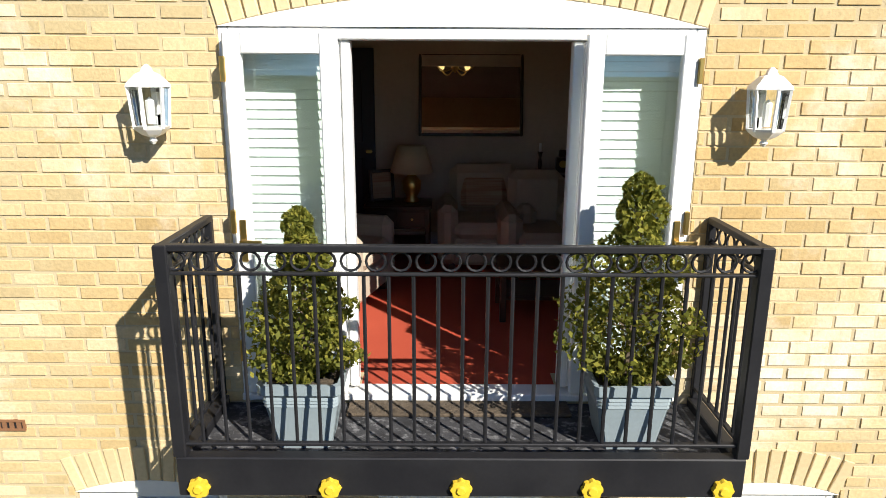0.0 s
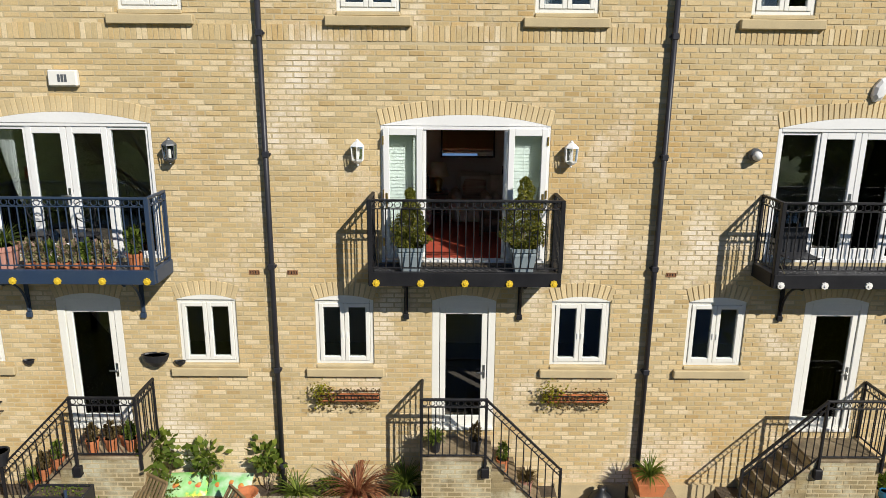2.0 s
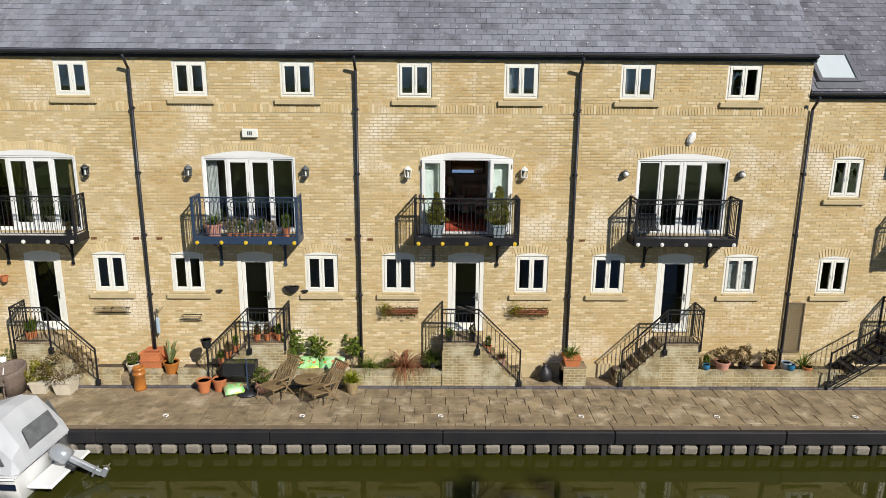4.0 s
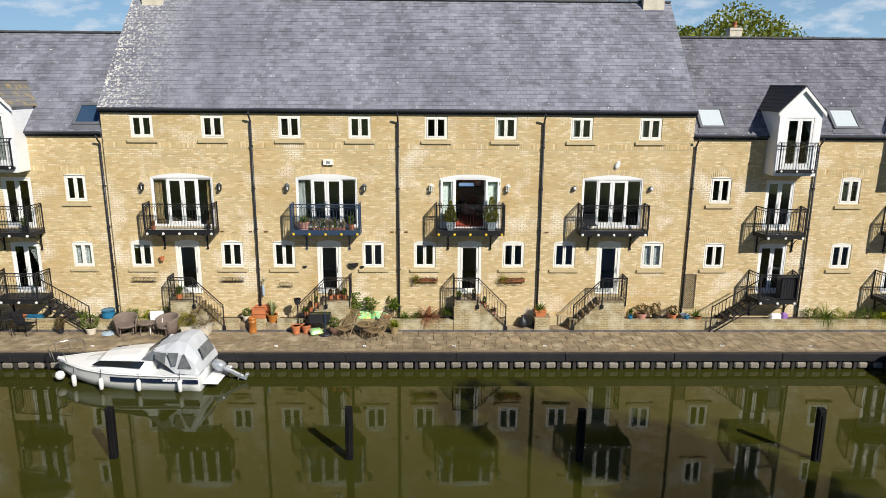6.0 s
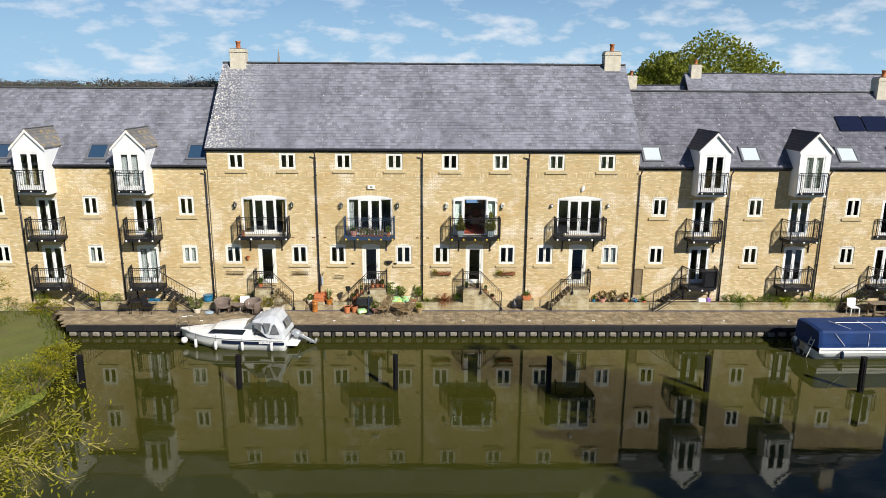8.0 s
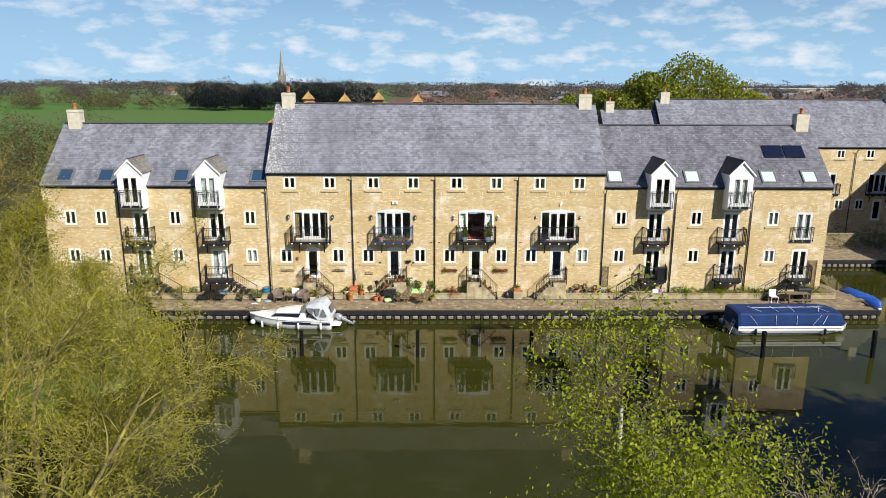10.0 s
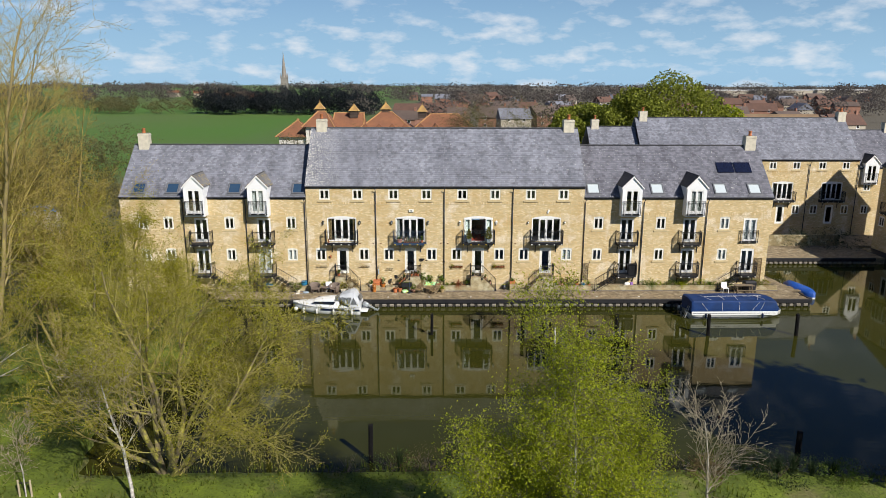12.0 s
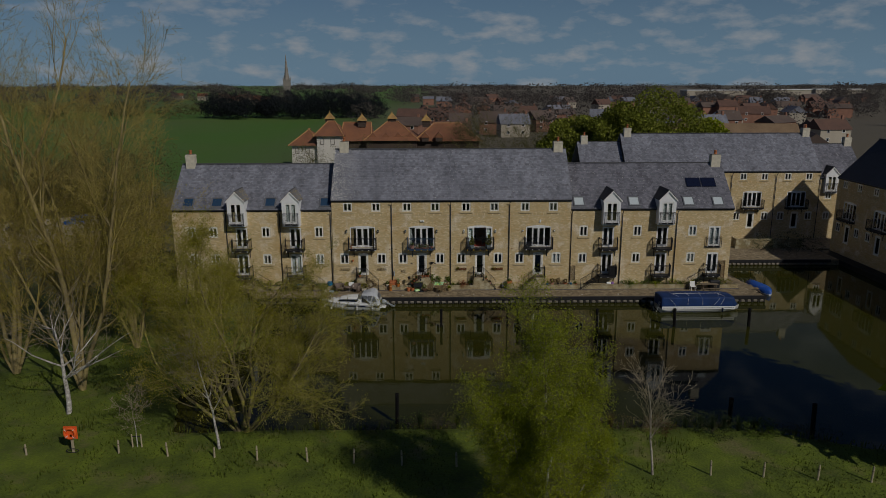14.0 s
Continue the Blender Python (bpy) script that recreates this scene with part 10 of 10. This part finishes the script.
far_wood("bare_wood", "brown leafless woods at the edge of the fields", [(-520 + k * 13 + rw.uniform(-6, 6), 620 + rw.uniform(-60, 120), rw.uniform(8, 14), rw.uniform(8, 16)) for k in range(85)], M_LEAF_BARE, 440, 2.6, 150)
far_wood("town_trees", "leafless town trees among the roofs", [(rw.uniform(-40, 520), rw.uniform(170, 700), rw.uniform(5, 10), rw.uniform(7, 12)) for k in range(150)], M_LEAF_BARE, 560, 2.0, 100)
far_wood("hedgerow", "brown-green hedgerow trees round the field", [(rw.uniform(-330, -150), rw.uniform(330, 430), rw.uniform(4, 8), rw.uniform(5, 9)) for k in range(26)], M_LEAF_BROWNGREEN, 700, 1.6, 130)
far_wood("far_hills_wood", "hazy woods along the horizon", [(rw.uniform(-1600, 1900), rw.uniform(1100, 2600), rw.uniform(25, 60), rw.uniform(10, 19)) for k in range(170)], M_LEAF_BARE, 760, 8.0, 55)
far_wood("meadow_scrub", "tangled brown-green scrub on the west meadow", [(rw.uniform(-78, -31), rw.uniform(-6, 48), rw.uniform(1.6, 3.6), rw.uniform(1.5, 4.2)) for k in range(46)], M_LEAF_BROWNGREEN, 1100, 0.38, 200)
far_wood("west_trees", "olive leafless trees along the west meadow", [(rw.uniform(-68, -47), rw.uniform(27, 56), rw.uniform(3.0, 4.6), rw.uniform(6, 9.5)) for k in range(11)], M_LEAF_BROWNGREEN, 1160, 0.5, 900)
far_wood("yard_bushes", "dark evergreen bushes beside the end house", [(-32.4, 1.0, 1.9, 4.2), (-33.6, 4.5, 2.2, 5.0), (-31.6, -2.6, 1.3, 2.2), (-36.0, 8.0, 2.4, 4.4)], M_LEAF_DARK, 1200, 0.26, 500)
far_wood("scrub", "pale willow scrub behind the houses", [(rw.uniform(-30, -10), rw.uniform(60, 90), rw.uniform(2.0, 3.4), rw.uniform(6, 9)) for k in range(7)], M_LEAF_BROWNGREEN, 830, 0.35, 420)
far_wood("bare_trees", "tangle of bare trees behind the roofs", [(-2 + rw.uniform(0, 24), 75 + rw.uniform(-10, 25), rw.uniform(3.5, 5), rw.uniform(10.5, 13.5)) for k in range(12)], M_LEAF_BROWNGREEN, 860, 0.4, 600)
for k, (x, y, h, r_) in enumerate(((33.4, 55.0, 18.0, 9.4), (27.2, 57.0, 15.6, 7.0), (21.2, 62.0, 13.8, 6.6), (42.0, 55.0, 13.4, 4.6))):
    t = thing("round_tree", "large round tree in fresh green leaf behind the roofs", "tree", (x, y, -0.4), group="green trees behind the roofs")
    tr_ = bmesh.new()
    tube(tr_, (0, 0, 0), (0, 0, h * 0.6), 0.5, 0.2, n=7)
    for j in range(9):
        a = j * 0.7
        tube(tr_, (0, 0, h * (0.25 + 0.03 * j)), (r_ * 0.6 * math.cos(a), r_ * 0.6 * math.sin(a), h * (0.5 + 0.04 * j)), 0.16, 0.04, n=5)
    part("trunk", tr_, M_BARK, t)
    part("crown", leaf_mesh("crown", blob_points(24000, r_, h * 0.85, 900 + k, lump=0.17) + [0, 0, h * 0.13], 0.44, M_LEAF_ROUND if k != 3 else M_LEAF_BIRCH, k, 0.6), None, t)["kind"] = "stuff"

M_REDTILE = mat("red_tile", (0.25, 0.105, 0.05), (0.17, 0.075, 0.042), 0.85, scale=0.3, fine=3, bump=0.1, var=0.12)
M_BROWNTILE = mat("brown_tile", (0.12, 0.085, 0.068), (0.085, 0.062, 0.052), 0.85, scale=0.3, fine=3, bump=0.1, var=0.15)
M_TANTILE = mat("tan_tile", (0.24, 0.165, 0.095), (0.17, 0.11, 0.065), 0.9, scale=0.4, fine=4, bump=0.1, var=0.15)
M_TOWNTILE = mat("weathered_red_tile", (0.13, 0.07, 0.05), (0.095, 0.055, 0.042), 0.9, scale=0.3, fine=3, bump=0.1, var=0.15)
M_RENDER = mat("cream_render", (0.42, 0.37, 0.29), None, 0.85, scale=0.3, fine=3, bump=0, var=0.06)
M_RENDERWHITE = mat("white_render", (0.66, 0.62, 0.56), None, 0.85, scale=0.3, fine=3, bump=0, var=0.06)
M_REDBRICK = mat("red_brick", (0.30, 0.15, 0.10), None, 0.85, scale=0.5, fine=6, bump=0, var=0.12)
M_SPIRE = mat("grey_stone", (0.27, 0.24, 0.21), (0.20, 0.18, 0.16), 0.9, scale=0.2, fine=2, var=0.12)
M_LEADGOLD = mat("cupola_tile", (0.42, 0.26, 0.07), (0.26, 0.15, 0.06), 0.7, scale=1, var=0.15)


def gable_house(x, y, z, w, d, he, hr, rz, wall_m, roof_m, label, group, chim=True, cat="house"):
    t = thing("far_house", label, cat, (x, y, z), group=group)
    t.rotation_euler = (0, 0, radians(rz))
    part("wall", boxes((-w / 2, w / 2, -d / 2, d / 2, 0, he)), wall_m, t)
    bm = bmesh.new()
    v = [bm.verts.new(p) for p in ((-w / 2 - 0.3, -d / 2 - 0.4, he), (w / 2 + 0.3, -d / 2 - 0.4, he), (w / 2 + 0.3, 0, hr), (-w / 2 - 0.3, 0, hr), (-w / 2 - 0.3, d / 2 + 0.4, he), (w / 2 + 0.3, d / 2 + 0.4, he))]
    for f in ((0, 1, 2, 3), (3, 2, 5, 4), (0, 3, 4), (1, 5, 2), (0, 4, 5, 1)):
        bm.faces.new([v[i] for i in f])
    part("roof", bm, roof_m, t)
    if chim and y < 450:
        part("chimney", boxes((w / 2 - 1.2, w / 2 - 0.5, -0.35, 0.35, hr - 0.8, hr + 1.0), bevel=0.03), M_REDBRICK, t)
    n = 2 if y < 320 else 0
    me = cached("farwin", lambda: mesh_of(frame_bm(1.1, 1.2, 0.12, -0.05, 0.05, 0), "window", M_WHITE))
    for k in range(n):
        for zz in ((1.2, 3.9) if he > 4.5 else (1.2,)):
            wd = part("window", me, None, t, loc=(-w / 2 + (k + 0.5) * w / n - 0.55, -d / 2 - 0.02, zz))
            part("pane", cached("farpane", lambda: mesh_of(boxes((0.12, 0.98, 0.0, 0.02, 0.12, 1.08)), "pane", M_TINT)), None, wd)
    return t


rh = random.Random(31)
for k in range(84):
    y = rh.uniform(150, 680)
    x = rh.uniform(-0.05, 0.62) * (y + 60) - 4
    gable_house(x, y, -0.4, rh.uniform(8, 15), rh.uniform(7, 9), rh.uniform(4.6, 5.6), rh.uniform(7.6, 9.4), rh.choice((0, 8, -12, 80, 95, 30)),
                rh.choice((M_REDBRICK, M_RENDER, M_REDBRICK, M_REDBRICK)), rh.choice((M_BROWNTILE, M_TOWNTILE, M_SLATE, M_BROWNTILE)), "distant house among the town roofs", "town houses")
for k in range(10):
    y = rh.uniform(520, 800)
    gable_house(rh.uniform(-0.48, -0.28) * y, y, -0.4, rh.uniform(9, 16), 8, 5, 8.2, rh.uniform(-20, 20), M_RENDER, M_REDTILE, "distant house behind hedges across the field", "houses across the field")
gable_house(52, 78, -0.4, 34, 12, 6.0, 11.6, -6, M_REDBRICK, M_TANTILE, "long red-brown roofed building behind the slate roofs", "town houses", False, "building")
gable_house(74, 80, -0.4, 16, 11, 5.5, 9.8, 70, M_RENDER, M_BROWNTILE, "gabled building beyond the slate roofs", "town houses")
# red-roofed building with cupolas, in several hipped blocks
def hip(x0, x1, y0, y1, z0, z1, ins):
    bm = bmesh.new()
    ym = (y0 + y1) / 2
    v = [bm.verts.new(p) for p in ((x0, y0, z0), (x1, y0, z0), (x1, y1, z0), (x0, y1, z0), (x0 + ins, ym, z1), (x1 - ins, ym, z1))]
    for f in ((0, 1, 5, 4), (1, 2, 5), (2, 3, 4, 5), (3, 0, 4), (0, 3, 2, 1)):
        bm.faces.new([v[i] for i in f])
    return bm


M_DARKTIMBER = mat("dark_boarding", (0.07, 0.048, 0.036), (0.05, 0.035, 0.028), 0.85, scale=0.6, fine=6, bump=0.1, var=0.15)
M_HIPTILE = mat("hip_tile", (0.42, 0.22, 0.09), None, 0.8, scale=1, var=0.1)
rr = thing("cupola_building", "red-tiled building with white walls and small pyramid cupolas", "building", (0, 96, -0.4))
for nm, lab, x0, x1, y0, y1, he, hr, ins, wm in (
        ("left_wing", "white rendered wing under a hipped roof", -37.2, -30.6, 0.0, 10.0, 5.7, 9.2, 4.2, M_RENDERWHITE),
        ("corner_block", "white rendered corner block", -31.2, -25.6, -1.0, 9.0, 7.9, 11.0, 2.7, M_RENDERWHITE),
        ("link_block", "boarded middle block", -25.6, -19.6, 1.5, 11.5, 6.6, 10.6, 0.4, M_DARKTIMBER),
        ("main_block", "boarded main block under a long hipped roof", -19.8, -8.4, -1.5, 11.0, 6.9, 10.9, 5.2, M_DARKTIMBER),
        ("right_block", "boarded block under a hipped roof", -8.4, 6.0, 0.5, 11.0, 6.6, 10.4, 4.8, M_DARKTIMBER)):
    bl = part(nm, boxes((x0, x1, y0, y1, 0, he)), wm, rr, lab)
    part("hipped_roof", hip(x0 - 0.7, x1 + 0.7, y0 - 0.8, y1 + 0.8, he, hr, ins), M_REDTILE, bl, "red hipped tile roof")
    hb_ = bmesh.new()
    ym = (y0 + y1) / 2
    for a_, b_ in (((x0 - 0.7, y0 - 0.8, he), (x0 - 0.7 + ins, ym, hr)), ((x1 + 0.7, y0 - 0.8, he), (x1 + 0.7 - ins, ym, hr)), ((x0 - 0.7 + ins, ym, hr), (x1 + 0.7 - ins, ym, hr))):
        tube(hb_, a_, b_, 0.16, n=5)
    part("hip_line", hb_, M_HIPTILE, bl, "orange hip and ridge tiles")
    for k in range(max(2, int((x1 - x0) / 2.4))):
        wx = x0 + 1.2 + k * 2.4
        wd = part("window", cached("cupwin", lambda: mesh_of(frame_bm(0.9, 1.3, 0.1, -0.06, 0.02, 0), "window", M_DARKTIMBER)), None, bl, loc=(wx - 0.45, y0, he - 1.9))
for x, z in ((-29.0, 10.6), (-21.4, 10.2), (-14.3, 10.6), (-6.2, 10.1)):
    cp = part("cupola", boxes((-0.9, 0.9, -0.9, 0.9, -0.6, 0.9), (-1.0, 1.0, -1.0, 1.0, 0.1, 0.2), (-1.0, 1.0, -1.0, 1.0, 0.5, 0.6)), M_DARKTIMBER, rr, "dark louvred cupola", loc=(x, 5.5, z))
    part("cap", lathe([(1.75, 0.85), (1.6, 0.95), (0.12, 2.3), (0.0, 2.9)], 4), M_LEADGOLD, cp, "ochre pyramid cap", rot=(0, 0, 45))
for x in (-18.4, -15.4, -12.6, -9.8, -6.4, -3.2):
    dm = part("dormer", boxes((-0.8, 0.8, -1.4, 1.2, 0, 1.0)), M_DARKTIMBER, rr, "small gabled dormer", loc=(x, 0.6, 6.6))
    gb_ = bmesh.new()
    v_ = [gb_.verts.new(p) for p in ((-1.1, -1.6, 0.9), (1.1, -1.6, 0.9), (0, -1.6, 2.1), (-1.1, 2.2, 0.9), (1.1, 2.2, 0.9), (0, 2.2, 2.1))]
    for f in ((0, 1, 2), (3, 5, 4), (0, 2, 5, 3), (1, 4, 5, 2)):
        gb_.faces.new([v_[i] for i in f])
    part("gable", gb_, M_REDTILE, dm)
# old stone road bridge west of the houses, with cars on it
def stone_bridge(x, y, rz, n, w, h):
    b = thing("stone_bridge", "low pale stone road bridge with round arches", "bridge", (x, y, -0.6))
    b.rotation_euler = (0, 0, radians(rz))
    L = n * w
    vs, fs, m = [], [], 10
    prof = [(0.0, 0.0)]
    for k in range(n):
        c = (k + 0.5) * w
        prof += [(c - 0.34 * w, 0.0)] + [(c - 0.34 * w * math.cos(math.pi * j / m), 0.2 + 0.30 * w * math.sin(math.pi * j / m)) for j in range(m + 1)] + [(c + 0.34 * w, 0.0)]
    prof.append((L, 0.0))
    for q, z in prof:
        vs += [(q, 0.0, z), (q, 0.0, h), (q, 5.5, z), (q, 5.5, h)]
    for k in range(len(prof) - 1):
        o = 4 * k
        fs += [(o, o + 4, o + 5, o + 1), (o + 2, o + 3, o + 7, o + 6), (o, o + 2, o + 6, o + 4), (o + 1, o + 5, o + 7, o + 3)]
    part("arch_wall", raw("arch_wall", vs, fs, M_BRIDGE), None, b)
    for y0 in (-0.06, 5.2):
        part("parapet", boxes((0, L, y0, y0 + 0.36, h - 0.002, h + 0.75), (0, L, y0 - 0.04, y0 + 0.40, h + 0.75, h + 0.87), bevel=0.02), M_BRIDGE, b, "stone parapet with a coping")
    for k in range(n - 1):
        part("cutwater", boxes(((k + 1) * w - 0.35, (k + 1) * w + 0.35, -0.7, 0.0, 0, h * 0.6), bevel=0.1), M_BRIDGE, b)
    return b


def parked_car(x, y, z, rz, paint, label):
    c = thing("car", label, "car", (x, y, z), group="cars on the bridge")
    c.rotation_euler = (0, 0, radians(rz))
    prof = [(-2.05, 0.35), (-2.1, 0.75), (-1.7, 0.92), (-1.25, 0.98), (-0.65, 1.42), (0.9, 1.45), (1.65, 1.0), (2.05, 0.9), (2.1, 0.45), (2.0, 0.3)]
    loft([[(px, s_ * (0.85 - 0.14 * max(0, pz - 0.95)), pz) for px, pz in prof] for s_ in (-1, 1)], paint, "body", c, smooth=False)
    for s_ in (-1, 1):
        part("side_window", raw("side_window", [(-1.05, s_ * 0.852, 0.99), (1.4, s_ * 0.852, 1.0), (0.8, s_ * 0.80, 1.36), (-0.6, s_ * 0.80, 1.34)], [(0, 1, 2, 3)], M_TINT), None, c, "dark side window")
        for px in (-1.3, 1.3):
            wl_ = part("wheel", tube(bmesh.new(), (px, s_ * 0.7, 0.32), (px, s_ * 0.88, 0.32), 0.32, n=14), M_POTBLACK, c)
            part("rim", tube(bmesh.new(), (px, s_ * 0.88, 0.32), (px, s_ * 0.895, 0.32), 0.2, n=12), M_STEEL, wl_)
    return c


M_BRIDGE = mat("bridge_stone", (0.36, 0.31, 0.23), (0.25, 0.215, 0.16), 0.9, scale=0.8, fine=8, bump=0.3, dist=0.02, var=0.14)
stone_bridge(-66.5, 3.2, 38.5, 6, 4.6, 2.5)
parked_car(-48.0, 20.6, 1.9, 38.5, mat("blue_paint", (0.02, 0.14, 0.42), None, 0.25, var=0.04), "blue car on the bridge")
parked_car(-52.8, 16.8, 1.9, 38.5, mat("dark_paint", (0.02, 0.022, 0.026), None, 0.25, var=0.04), "dark car on the bridge")

# spire
sp = thing("church_spire", "slender stone church spire rising over far trees", "church", (-205, 900, -0.4))
part("tower", boxes((-4.2, 4.2, -4.2, 4.2, 0, 24), (-4.6, 4.6, -4.6, 4.6, 23, 24.4)), M_SPIRE, sp)
part("spire", lathe([(3.6, 24), (2.1, 38), (0.0, 59)], 8), M_SPIRE, sp)
for sx in (-1, 1):
    for sy in (-1, 1):
        part("pinnacle", lathe([(0.7, 24), (0.6, 26.5), (0.0, 30)], 6), M_SPIRE, sp, loc=(sx * 3.9, sy * 3.9, 0))
for k in range(6):
    t = thing("warehouse", "long pale warehouse near the horizon", "warehouse", (420 + k * 130, 1000 + 60 * (k % 3), -0.4), group="far warehouses")
    part("shed", boxes((-45, 45, -15, 15, 0, 8)), M_RENDER, t)
    part("roof", boxes((-46, 46, -16, 16, 8, 9)), M_WHITE, t)


# ---- single bricks beside the open balcony doors ----
BRICK_ME = {}
near_rest = {}
NEAR_BRICKS.sort(key=lambda t: abs(t[1][2] - 5.1) + 0.6 * abs(abs(t[1][0]) - 1.5))
for k, (h_, (a, b, c, d, p)) in enumerate(NEAR_BRICKS):
    if k >= 300:
        near_rest.setdefault(h_, []).append((a, b, c, d, p))
        continue
    w = max(0.02, round((b - a) / 0.01) * 0.01)
    if w not in BRICK_ME:
        BRICK_ME[w] = mesh_of(box(bmesh.new(), 0, w, -0.008, 0.012, 0, BH, bevel=0.003), "brick", M_BRICK_OBJ)
    part("brick", BRICK_ME[w], None, h_, loc=(a, 0.008 - p, c))
for h_, its in near_rest.items():
    part("brickwork", brick_mesh("brickwork", its, 0.0, M_BRICK), None, h_)["kind"] = "stuff"

# ---- single slates above the third house's eave ----
roof_c = [c for c in H["C"][0].children if c.name.startswith("roof")][0]
SL = math.hypot(RIDGE_Y - EAVE_Y, RIDGE_Z - EAVE_Z)
SA = math.atan2(RIDGE_Z - EAVE_Z, RIDGE_Y - EAVE_Y)
courses = int(SL / 0.19)
SLATE_ME = {}
rs = random.Random(77)
for c in range(courses):
    s0, s1 = c * SL / courses - 0.015, (c + 1) * SL / courses + 0.03
    if (s0 + s1) / 2 >= NEAR_SLATES:
        break
    off = (0.13 if c % 2 else 0) + rs.uniform(-0.01, 0.01)
    for i in range(int(U / 0.26) + 2):
        a, b = max(-U / 2, -U / 2 + i * 0.26 - off), min(U / 2, -U / 2 + (i + 1) * 0.26 - off - 0.006)
        if b - a < 0.03:
            continue
        w = round(b - a, 2)
        if w not in SLATE_ME:
            l_ = s1 - s0
            vs_ = [(0, 0, 0.018), (w, 0, 0.018), (w, l_, 0.004), (0, l_, 0.004), (0, 0, 0), (w, 0, 0), (w, l_, 0), (0, l_, 0)]
            SLATE_ME[w] = raw("slate", vs_, [(0, 1, 2, 3), (4, 5, 1, 0), (4, 0, 3, 7), (5, 6, 2, 1), (7, 6, 5, 4)], M_SLATE_OBJ)
        part("slate", SLATE_ME[w], None, roof_c, loc=(a, EAVE_Y + math.cos(SA) * s0, EAVE_Z + 0.004 + math.sin(SA) * s0), rot=(math.degrees(SA) + rs.uniform(-0.3, 0.3), 0, 0))
